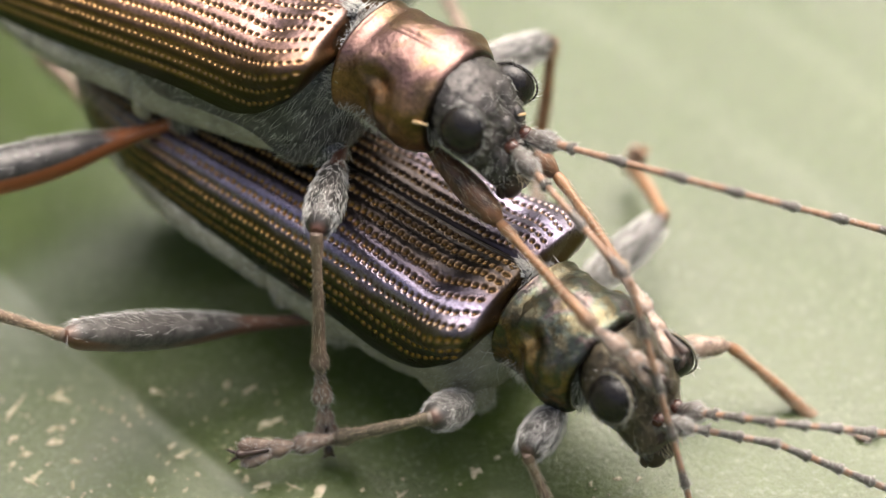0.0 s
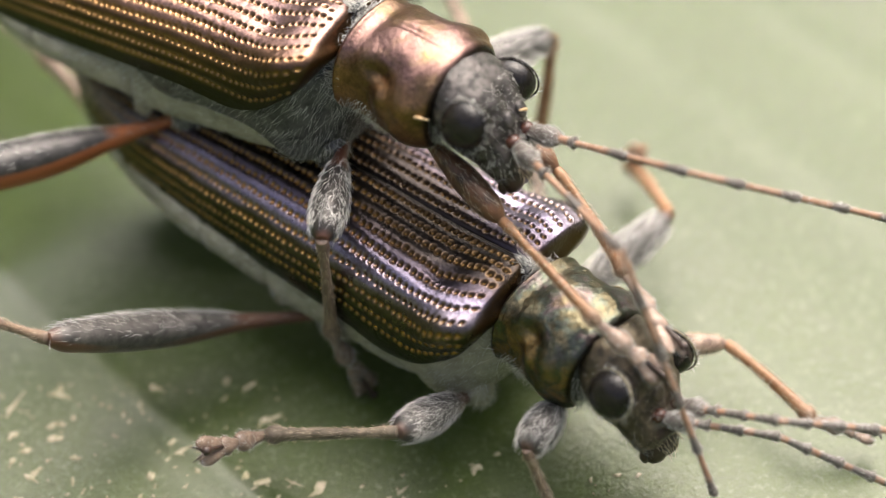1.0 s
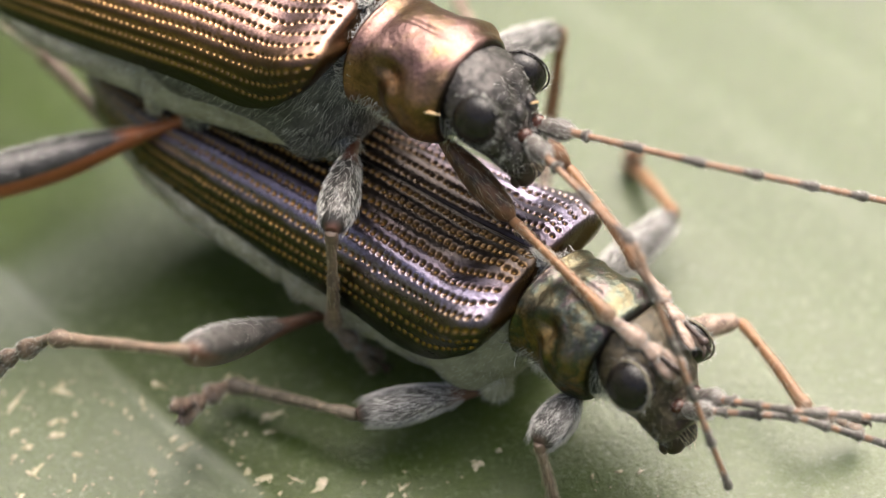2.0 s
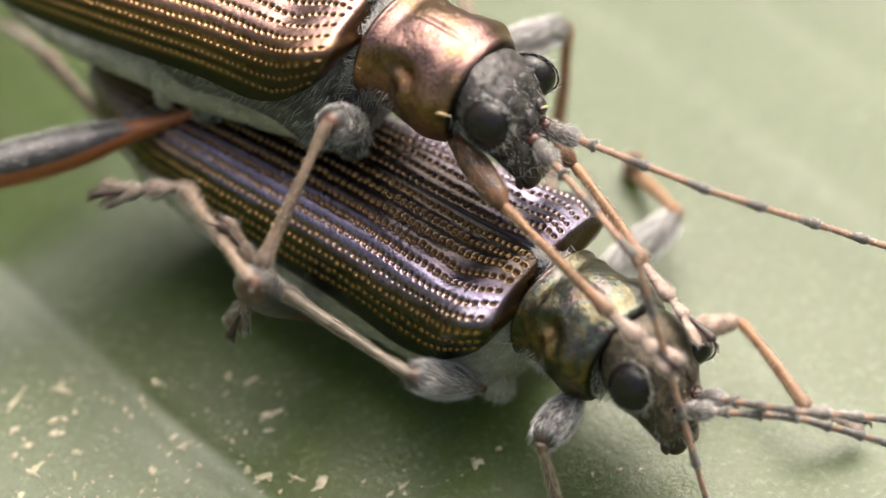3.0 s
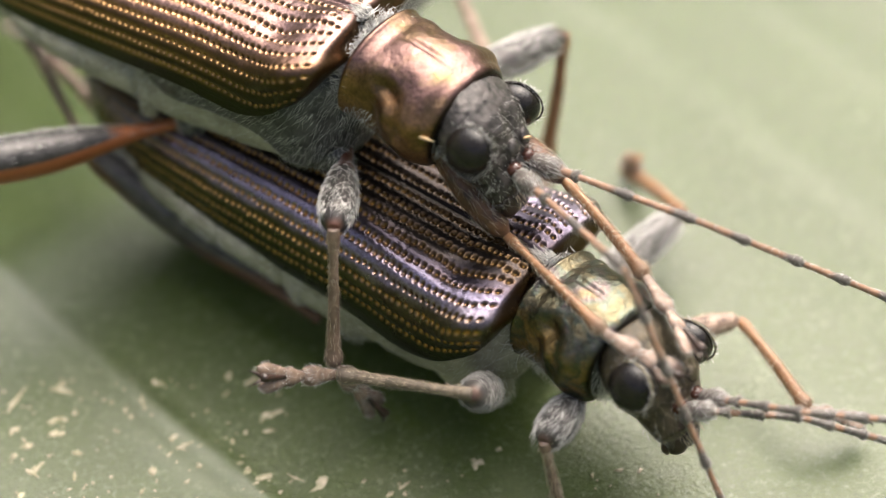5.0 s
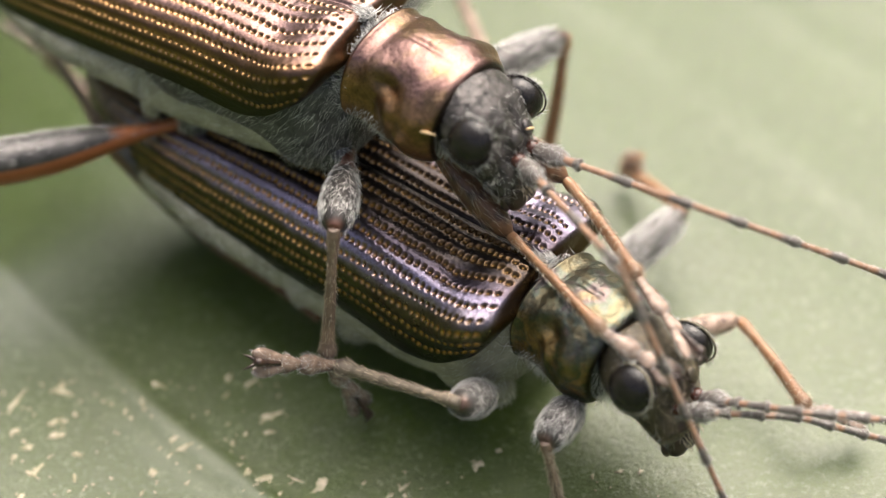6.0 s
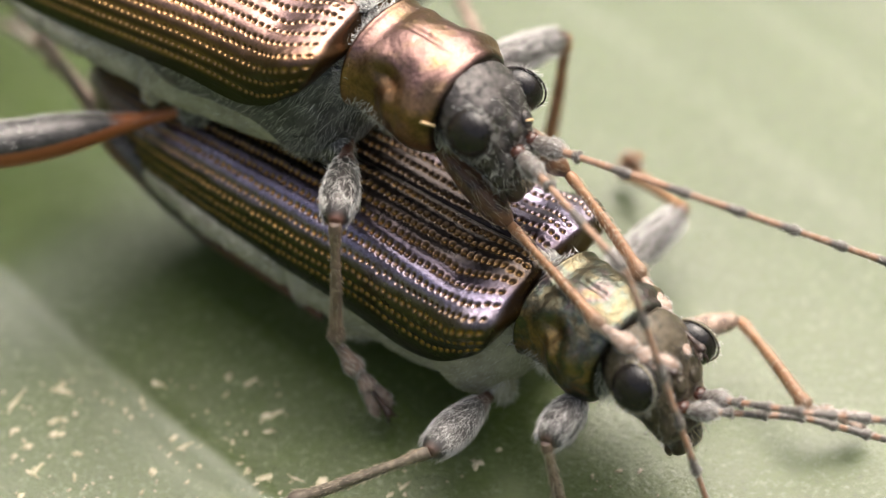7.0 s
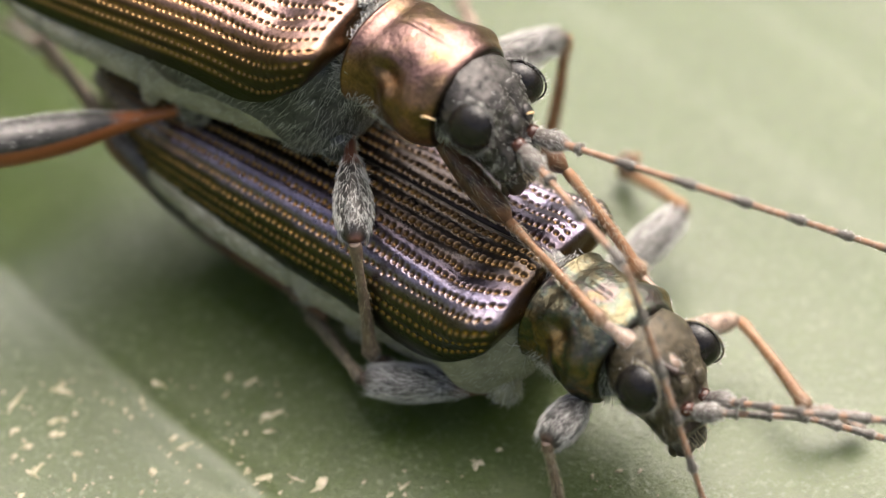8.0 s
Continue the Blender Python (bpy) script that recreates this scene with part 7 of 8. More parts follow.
    swing(LOWER_LEGS["hind_right"], (-3.1, -1.06, -2.1), -1, [
        (0.0, (-4.446, -4.659, -0.356), (-6.619, -4.392, -1.340), (-8.066, -4.916, -2.062)),
        (0.3, (-4.515, -4.668, -0.431), (-6.689, -4.406, -1.414), (-8.139, -4.928, -2.130)),
        (0.5, (-4.609, -4.673, -0.526), (-6.784, -4.415, -1.507), (-8.240, -4.935, -2.213)),
        (0.8, (-4.741, -4.670, -0.657), (-6.919, -4.418, -1.633), (-8.384, -4.933, -2.324)),
        (1.0, (-4.775, -4.671, -0.698), (-6.954, -4.419, -1.671), (-8.422, -4.933, -2.358)),
        (1.2, (-4.261, -4.648, -0.206), (-6.438, -4.459, -1.198), (-7.940, -4.941, -1.831)),
        (1.3, (-3.918, -4.601, 0.044), (-6.128, -4.533, -0.889), (-7.641, -4.952, -1.542)),
        (1.4, (-3.526, -4.587, 0.177), (-5.824, -4.773, -0.492), (-7.253, -5.184, -1.316)),
        (1.5, (-3.183, -4.593, 0.206), (-5.521, -5.015, -0.135), (-6.777, -5.504, -1.172)),
        (1.7, (-2.859, -4.642, 0.119), (-5.103, -5.090, -0.606), (-6.241, -5.436, -1.820)),
        (2.0, (-2.601, -4.493, 0.303), (-4.833, -4.886, -0.488), (-6.027, -5.257, -1.640)),
        (2.4, (-2.380, -4.205, 0.620), (-4.619, -4.542, -0.176), (-5.980, -4.909, -1.127)),
        (2.6, (-2.297, -4.078, 0.739), (-4.557, -4.261, -0.048), (-6.017, -4.618, -0.843)),
        (2.8, (-2.212, -3.999, 0.796), (-4.489, -3.886, 0.046), (-6.043, -4.235, -0.550)),
        (2.9, (-3.047, -0.887, -2.350), (-2.300, -3.831, 0.579), (-4.553, -3.250, -0.011), (-6.223, -3.364, -0.303)),
        (3.0, (-2.995, -0.714, -2.599), (-2.555, -3.309, 0.699), (-4.664, -2.205, 0.396), (-6.152, -2.571, -0.340)),
        (3.1, (-3.037, -0.502, -2.972), (-2.825, -3.084, 0.359), (-4.697, -1.582, 0.313), (-6.142, -1.936, -0.509)),
        (3.2, (-3.079, -0.290, -3.345), (-3.428, -2.860, -0.016), (-5.179, -1.219, -0.090), (-6.646, -0.817, -0.848)),
        (3.35, (-3.079, -0.290, -3.345), (-3.556, -2.925, -0.083), (-5.345, -1.326, -0.145), (-6.900, -0.963, -0.730)),
        (3.5, (-3.079, -0.291, -3.345), (-3.702, -2.991, -0.162), (-5.559, -1.470, -0.201), (-7.221, -1.294, -0.512)),
        (3.65, (-3.079, -0.292, -3.346), (-5.045, -2.654, -0.453), (-6.820, -1.039, -0.410), (-8.386, -0.449, -0.707)),
        (3.8, (-3.583, -0.450, -3.161), (-6.490, -2.111, -0.593), (-8.253, -0.484, -0.634), (-9.642, 0.487, -0.769)),
        (3.9, (-3.424, -0.732, -2.773), (-6.510, -2.064, -0.221), (-8.394, -0.602, -0.494), (-9.769, 0.394, -0.411)),
        (4.0, (-3.353, -0.903, -2.527), (-6.612, -1.931, -0.051), (-8.578, -0.618, -0.467), (-9.948, 0.362, -0.240)),
        (4.1, (-3.316, -0.966, -2.388), (-7.306, -1.002, -1.012), (-9.395, 0.157, -1.245), (-10.815, 1.085, -1.136)),
        (4.2, (-3.326, -0.973, -2.388), (-7.317, -0.944, -1.017), (-9.466, 0.123, -0.996), (-10.912, 1.016, -1.064)),
        (4.35, (-3.339, -0.983, -2.387), (-7.269, -1.226, -0.869), (-9.386, -0.124, -0.620), (-10.799, 0.809, -0.780)),
        (4.5, (-3.339, -0.983, -2.387), (-7.293, -1.357, -0.959), (-9.347, -0.200, -0.510), (-10.744, 0.748, -0.707)),
        (4.7, (-3.339, -0.983, -2.387), (-7.301, -1.415, -0.999), (-9.361, -0.215, -0.723), (-10.755, 0.757, -0.716)),
        (5.0, (-3.339, -0.983, -2.387), (-7.290, -1.343, -0.949), (-9.369, -0.163, -0.736), (-10.781, 0.783, -0.778)),
        (5.4, (-3.350, -0.968, -2.368), (-7.267, -1.146, -0.808), (-9.390, -0.028, -0.761), (-10.848, 0.830, -0.933)),
        (5.8, (-3.356, -0.961, -2.359), (-7.248, -1.030, -0.728), (-9.389, 0.054, -0.769), (-10.875, 0.845, -1.006)),
        (6.0, (-3.356, -0.961, -2.359), (-7.247, -1.029, -0.728), (-9.382, 0.065, -0.775), (-10.875, 0.847, -1.006)),
        (6.3, (-3.356, -0.961, -2.359), (-7.249, -1.035, -0.731), (-9.380, 0.067, -0.787), (-10.882, 0.836, -1.001)),
        (6.5, (-3.356, -0.961, -2.359), (-7.250, -1.041, -0.735), (-9.380, 0.064, -0.796), (-10.887, 0.825, -0.996)),
        (6.6, (-3.356, -0.961, -2.359), (-7.251, -1.046, -0.738), (-9.380, 0.060, -0.806), (-10.890, 0.817, -0.998)),
        (6.7, (-3.356, -0.961, -2.359), (-7.254, -1.056, -0.745), (-9.382, 0.053, -0.823), (-10.894, 0.806, -1.008)),
        (6.8, (-3.356, -0.961, -2.359), (-7.256, -1.067, -0.752), (-9.381, 0.044, -0.842), (-10.897, 0.793, -1.019)),
        (6.9, (-3.356, -0.961, -2.359), (-7.258, -1.076, -0.758), (-9.382, 0.037, -0.859), (-10.901, 0.782, -1.028)),
        (7.0, (-3.356, -0.961, -2.359), (-7.260, -1.082, -0.762), (-9.383, 0.034, -0.872), (-10.903, 0.776, -1.033)),
        (7.1, (-3.356, -0.961, -2.359), (-7.260, -1.082, -0.762), (-9.381, 0.035, -0.878), (-10.903, 0.775, -1.031)),
        (7.2, (-3.356, -0.961, -2.359), (-7.260, -1.081, -0.761), (-9.380, 0.037, -0.884), (-10.904, 0.776, -1.028)),
        (7.3, (-3.356, -0.961, -2.359), (-7.259, -1.080, -0.760), (-9.378, 0.040, -0.888), (-10.903, 0.778, -1.025)),
        (7.4, (-3.356, -0.961, -2.359), (-7.259, -1.079, -0.760), (-9.377, 0.042, -0.891), (-10.903, 0.779, -1.021)),
        (7.5, (-3.356, -0.961, -2.359), (-7.259, -1.079, -0.760), (-9.376, 0.042, -0.895), (-10.904, 0.777, -1.019)),
        (7.6, (-3.356, -0.961, -2.359), (-7.260, -1.084, -0.763), (-9.379, 0.034, -0.896), (-10.908, 0.768, -1.016)),
        (7.7, (-3.356, -0.961, -2.359), (-7.262, -1.092, -0.768), (-9.386, 0.018, -0.894), (-10.916, 0.750, -1.010)),
        (7.8, (-3.356, -0.961, -2.359), (-7.264, -1.101, -0.774), (-9.393, -0.000, -0.891), (-10.924, 0.730, -1.004)),
        (8.0, (-3.356, -0.961, -2.360), (-7.267, -1.112, -0.782), (-9.403, -0.022, -0.886), (-10.935, 0.706, -0.998))])
    swing(LOWER_LEGS["hind_left"], (-3.1, 0.85, -2.35), 1, [
        (0.0, (-7.281, -0.133, -2.151), (-9.561, 0.425, -1.649), (-10.962, 1.115, -2.321)),
        (1.0, (-7.286, -0.126, -2.237), (-9.567, 0.429, -1.736), (-10.971, 1.116, -2.404)),
        (1.7, (-7.149, -0.501, -1.833), (-9.421, 0.106, -1.354), (-10.825, 0.803, -2.013)),
        (2.8, (-7.133, -0.532, -1.791), (-9.409, 0.076, -1.33), (-10.823, 0.759, -1.98)),
        (3.0, (-7.131, -0.534, -1.782), (-9.408, 0.074, -1.325), (-10.825, 0.754, -1.973)),
        (3.2, (-7.146, -0.5, -1.804), (-9.422, 0.108, -1.347), (-10.841, 0.786, -1.993)),
        (3.5, (-7.169, -0.442, -1.837), (-9.445, 0.168, -1.379), (-10.868, 0.843, -2.019)),
        (3.8, (-7.175, -0.423, -1.839), (-9.451, 0.188, -1.384), (-10.877, 0.859, -2.02)),
        (4.0, (-7.178, -0.414, -1.838), (-9.454, 0.198, -1.385), (-10.883, 0.867, -2.018)),
        (4.2, (-7.181, -0.406, -1.837), (-9.457, 0.208, -1.387), (-10.888, 0.874, -2.018)),
        (4.5, (-7.186, -0.391, -1.844), (-9.463, 0.222, -1.397), (-10.898, 0.884, -2.024)),
        (4.7, (-7.19, -0.379, -1.85), (-9.468, 0.233, -1.407), (-10.906, 0.892, -2.031)),
        (5.2, (-7.199, -0.35, -1.855), (-9.479, 0.26, -1.418), (-10.922, 0.911, -2.037)),
        (5.8, (-7.208, -0.32, -1.858), (-9.49, 0.289, -1.429), (-10.94, 0.932, -2.041)),
        (6.2, (-7.209, -0.318, -1.854), (-9.491, 0.291, -1.431), (-10.945, 0.929, -2.039)),
        (6.6, (-7.19, -0.363, -1.812), (-9.474, 0.246, -1.396), (-10.93, 0.88, -2.003)),
        (7.0, (-7.176, -0.41, -1.814), (-9.463, 0.194, -1.407), (-10.922, 0.822, -2.013)),
        (7.5, (-7.17, -0.419, -1.792), (-9.457, 0.188, -1.388), (-10.917, 0.816, -1.991)),
        (8.0, (-7.077, -0.603, -1.599), (-9.366, 0.006, -1.214), (-10.826, 0.631, -1.822))])
    swing(LOWER_LEGS["fore_left"], (0.95, 0.4, -1.5), 1, [
        (0.0, (2.024, 1.935, -1.816), (3.313, 2.35, -2.925), (4.282, 2.528, -2.757)),
        (0.3, (2.006, 1.942, -1.839), (3.302, 2.356, -2.94), (4.272, 2.545, -2.783)),
        (0.5, (1.987, 1.95, -1.865), (3.289, 2.363, -2.958), (4.258, 2.569, -2.82)),
        (0.8, (1.97, 1.954, -1.892), (3.683, 1.673, -2.114), (4.449, 2.236, -2.424)),
        (1.0, (1.968, 1.952, -1.904), (3.68, 1.654, -2.111), (4.473, 2.195, -2.391)),
        (1.2, (1.996, 1.953, -1.823), (3.667, 1.449, -1.94), (4.398, 2.044, -2.275)),
        (1.3, (1.994, 1.961, -1.791), (3.639, 1.377, -1.906), (4.332, 1.996, -2.276)),
        (1.4, (1.956, 1.981, -1.812), (3.587, 1.366, -1.97), (4.259, 1.991, -2.366)),
        (1.5, (1.92, 2.003, -1.815), (3.535, 1.363, -2.026), (4.191, 1.993, -2.441)),
        (1.7, (1.882, 2.03, -1.791), (3.481, 1.372, -2.064), (4.121, 2.008, -2.494)),
        (2.0, (1.862, 2.038, -1.806), (3.461, 1.381, -2.079), (4.103, 2.017, -2.509)),
        (2.4, (1.845, 2.046, -1.817), (3.444, 1.39, -2.091), (4.088, 2.024, -2.519)),
        (2.6, (1.838, 2.049, -1.822), (3.437, 1.393, -2.095), (4.082, 2.028, -2.522)),
        (2.8, (1.83, 2.052, -1.827), (3.429, 1.397, -2.101), (4.076, 2.031, -2.526)),
        (2.9, (1.824, 2.055, -1.829), (3.424, 1.4, -2.103), (4.071, 2.033, -2.527)),
        (3.0, (1.82, 2.056, -1.83), (3.42, 1.402, -2.103), (4.069, 2.035, -2.527)),
        (3.1, (1.822, 2.056, -1.827), (3.422, 1.402, -2.101), (4.071, 2.034, -2.524)),
        (3.2, (1.828, 2.054, -1.823), (3.427, 1.399, -2.097), (4.077, 2.03, -2.519)),
        (3.35, (1.838, 2.05, -1.817), (3.436, 1.393, -2.09), (4.088, 2.023, -2.512)),
        (3.5, (1.842, 2.048, -1.814), (3.44, 1.39, -2.089), (4.093, 2.019, -2.51)),
        (3.65, (1.839, 2.049, -1.817), (3.437, 1.391, -2.092), (4.093, 2.019, -2.512)),
        (3.8, (1.836, 2.05, -1.821), (3.434, 1.392, -2.097), (4.091, 2.018, -2.515)),
        (3.9, (1.833, 2.051, -1.824), (3.431, 1.392, -2.1), (4.09, 2.018, -2.517)),
        (4.0, (1.831, 2.052, -1.827), (3.428, 1.393, -2.103), (4.089, 2.018, -2.52)),
        (4.1, (1.828, 2.052, -1.83), (3.426, 1.394, -2.107), (4.087, 2.018, -2.522)),
        (4.2, (1.825, 2.053, -1.832), (3.423, 1.395, -2.109), (4.086, 2.019, -2.523)),
        (4.35, (1.822, 2.055, -1.834), (3.42, 1.397, -2.112), (4.085, 2.019, -2.524)),
        (4.5, (1.82, 2.055, -1.835), (3.418, 1.398, -2.113), (4.086, 2.02, -2.523)),
        (4.7, (1.818, 2.057, -1.833), (3.416, 1.4, -2.111), (4.087, 2.021, -2.518)),
        (5.0, (1.815, 2.06, -1.825), (3.413, 1.405, -2.104), (4.088, 2.023, -2.507)),
        (5.4, (1.81, 2.065, -1.813), (3.409, 1.412, -2.092), (4.089, 2.028, -2.489)),
        (5.8, (1.806, 2.069, -1.804), (3.406, 1.417, -2.083), (4.091, 2.031, -2.474)),
        (6.0, (1.804, 2.07, -1.802), (3.405, 1.419, -2.082), (4.093, 2.031, -2.471)),
        (6.3, (1.785, 2.077, -1.819), (3.385, 1.428, -2.1), (4.078, 2.038, -2.484)),
        (6.5, (1.766, 2.083, -1.834), (3.367, 1.435, -2.117), (4.062, 2.044, -2.499)),
        (6.6, (1.759, 2.085, -1.842), (3.36, 1.438, -2.124), (4.056, 2.047, -2.505)),
        (6.7, (1.751, 2.087, -1.85), (3.353, 1.442, -2.133), (4.051, 2.05, -2.511)),
        (6.8, (1.745, 2.088, -1.858), (3.348, 1.445, -2.141), (4.046, 2.054, -2.517)),
        (6.9, (1.739, 2.089, -1.866), (3.343, 1.447, -2.149), (4.042, 2.056, -2.523)),
        (7.0, (1.735, 2.09, -1.871), (3.339, 1.449, -2.154), (4.039, 2.058, -2.528)),
        (7.1, (1.732, 2.091, -1.876), (3.335, 1.45, -2.159), (4.037, 2.058, -2.532)),
        (7.2, (1.729, 2.091, -1.88), (3.333, 1.45, -2.164), (4.035, 2.057, -2.536)),
        (7.3, (1.727, 2.091, -1.884), (3.33, 1.45, -2.169), (4.033, 2.056, -2.54)),
        (7.4, (1.724, 2.091, -1.888), (3.327, 1.45, -2.173), (4.031, 2.056, -2.545)),
        (7.5, (1.72, 2.092, -1.892), (3.323, 1.451, -2.178), (4.028, 2.056, -2.548)),
        (7.6, (1.709, 2.096, -1.898), (3.312, 1.455, -2.184), (4.017, 2.061, -2.554)),
        (7.7, (1.688, 2.103, -1.906), (3.292, 1.464, -2.193), (3.998, 2.07, -2.561)),
        (7.8, (1.665, 2.111, -1.915), (3.27, 1.474, -2.202), (3.976, 2.08, -2.569)),
        (8.0, (1.639, 2.119, -1.924), (3.245, 1.485, -2.212), (3.951, 2.091, -2.577))])
    swing(LOWER_LEGS["mid_left"], (-0.55, 0.8, -2.3), 1, [
        (0.0, (-0.062, 3.247, -1.57), (-1.513, 4.44, -2.258), (-0.89, 4.175, -1.149)),
        (0.3, (-0.055, 3.246, -1.571), (-1.515, 4.429, -2.258), (-0.888, 4.163, -1.151)),
        (0.5, (-0.035, 3.238, -1.558), (-1.507, 4.407, -2.243), (-0.875, 4.138, -1.139)),
        (0.8, (0.026, 3.21, -1.511), (-1.47, 4.351, -2.189), (-0.826, 4.077, -1.093)),
        (1.0, (0.069, 3.19, -1.485), (-1.444, 4.312, -2.159), (-0.793, 4.037, -1.068)),
        (1.2, (0.016, 3.239, -1.601), (-1.512, 4.346, -2.265), (-0.851, 4.07, -1.179)),
        (1.3, (-0.031, 3.273, -1.687), (-1.565, 4.373, -2.345), (-0.901, 4.098, -1.262)),
        (1.4, (-0.088, 3.307, -1.79), (-1.629, 4.404, -2.442), (-0.993, 4.013, -1.377)),
        (1.5, (-0.14, 3.331, -1.87), (-1.686, 4.423, -2.518), (-1.047, 4.034, -1.454)),
        (1.7, (-0.184, 3.346, -1.921), (-1.739, 4.425, -2.567), (-1.1, 4.038, -1.504)),
        (2.0, (-0.173, 3.343, -1.912), (-1.739, 4.399, -2.57), (-1.098, 4.014, -1.507)),
        (2.4, (-0.152, 3.337, -1.895), (-1.727, 4.361, -2.58), (-1.084, 3.978, -1.517)),
        (2.6, (-0.141, 3.334, -1.886), (-1.72, 4.341, -2.587), (-1.076, 3.96, -1.524)),
        (2.8, (-0.132, 3.331, -1.879), (-1.715, 4.323, -2.595), (-1.07, 3.943, -1.532)),
        (2.9, (-0.129, 3.33, -1.874), (-1.713, 4.314, -2.597), (-1.068, 3.935, -1.534)),
        (3.0, (-0.124, 3.328, -1.867), (-1.71, 4.306, -2.597), (-1.064, 3.927, -1.534)),
        (3.1, (-0.115, 3.325, -1.859), (-1.702, 4.296, -2.594), (-1.055, 3.918, -1.531)),
        (3.2, (-0.102, 3.321, -1.85), (-1.69, 4.287, -2.588), (-1.043, 3.91, -1.525)),
        (3.35, (-0.081, 3.315, -1.836), (-1.671, 4.275, -2.577), (-1.023, 3.898, -1.515)),
        (3.5, (-0.068, 3.311, -1.827), (-1.661, 4.266, -2.568), (-1.011, 3.891, -1.507)),
        (3.65, (-0.062, 3.309, -1.823), (-1.658, 4.26, -2.563), (-1.007, 3.886, -1.502)),
        (3.8, (-0.057, 3.307, -1.82), (-1.657, 4.254, -2.558), (-1.004, 3.882, -1.498)),
        (3.9, (-0.055, 3.306, -1.817), (-1.656, 4.25, -2.555), (-1.002, 3.879, -1.495)),
        (4.0, (-0.052, 3.305, -1.815), (-1.656, 4.245, -2.552), (-1.001, 3.876, -1.492)),
        (4.1, (-0.05, 3.304, -1.811), (-1.656, 4.24, -2.549), (-1, 3.873, -1.488)),
        (4.2, (-0.047, 3.303, -1.808), (-1.655, 4.235, -2.545), (-0.998, 3.87, -1.484)),
        (4.35, (-0.042, 3.3, -1.8), (-1.654, 4.227, -2.537), (-0.995, 3.864, -1.477)),
        (4.5, (-0.036, 3.297, -1.79), (-1.652, 4.217, -2.528), (-0.991, 3.858, -1.468)),
        (4.7, (-0.027, 3.291, -1.772), (-1.647, 4.202, -2.511), (-0.984, 3.847, -1.45)),
        (5.0, (-0.012, 3.28, -1.734), (-1.638, 4.177, -2.476), (-0.972, 3.83, -1.415)),
        (5.4, (0.011, 3.261, -1.675), (-1.624, 4.138, -2.422), (-0.953, 3.802, -1.36)),
        (5.8, (0.033, 3.24, -1.619), (-1.609, 4.099, -2.371), (-0.902, 3.888, -1.301)),
        (6.0, (0.043, 3.232, -1.597), (-1.603, 4.082, -2.352), (-0.894, 3.877, -1.283)),
        (6.3, (0.033, 3.233, -1.592), (-1.617, 4.07, -2.351), (-0.906, 3.873, -1.281)),
        (6.5, (0.019, 3.238, -1.597), (-1.635, 4.066, -2.358), (-0.922, 3.875, -1.288)),
        (6.6, (0.012, 3.241, -1.602), (-1.643, 4.065, -2.364), (-0.93, 3.876, -1.293)),
        (6.7, (0.003, 3.245, -1.611), (-1.654, 4.066, -2.374), (-0.941, 3.879, -1.303)),
        (6.8, (-0.007, 3.251, -1.622), (-1.665, 4.066, -2.387), (-0.952, 3.882, -1.315)),
        (6.9, (-0.015, 3.255, -1.632), (-1.675, 4.066, -2.397), (-0.96, 3.884, -1.326)),
        (7.0, (-0.02, 3.257, -1.636), (-1.681, 4.065, -2.403), (-0.966, 3.885, -1.331)),
        (7.1, (-0.022, 3.258, -1.637), (-1.683, 4.063, -2.405), (-0.969, 3.885, -1.333)),
        (7.2, (-0.022, 3.258, -1.638), (-1.685, 4.061, -2.406), (-0.97, 3.886, -1.334)),
        (7.3, (-0.023, 3.259, -1.639), (-1.686, 4.06, -2.407), (-0.97, 3.885, -1.336)),
        (7.4, (-0.024, 3.259, -1.64), (-1.688, 4.059, -2.409), (-0.973, 3.886, -1.338)),
        (7.5, (-0.027, 3.26, -1.641), (-1.692, 4.058, -2.411), (-0.976, 3.886, -1.34)),
        (7.6, (-0.039, 3.264, -1.646), (-1.704, 4.06, -2.416), (-0.987, 3.89, -1.345)),
        (7.7, (-0.06, 3.27, -1.654), (-1.726, 4.064, -2.424), (-1.01, 3.894, -1.351)),
        (7.8, (-0.084, 3.277, -1.662), (-1.751, 4.069, -2.433), (-1.065, 3.785, -1.366)),
        (8.0, (-0.112, 3.284, -1.67), (-1.779, 4.074, -2.442), (-1.094, 3.791, -1.375))])
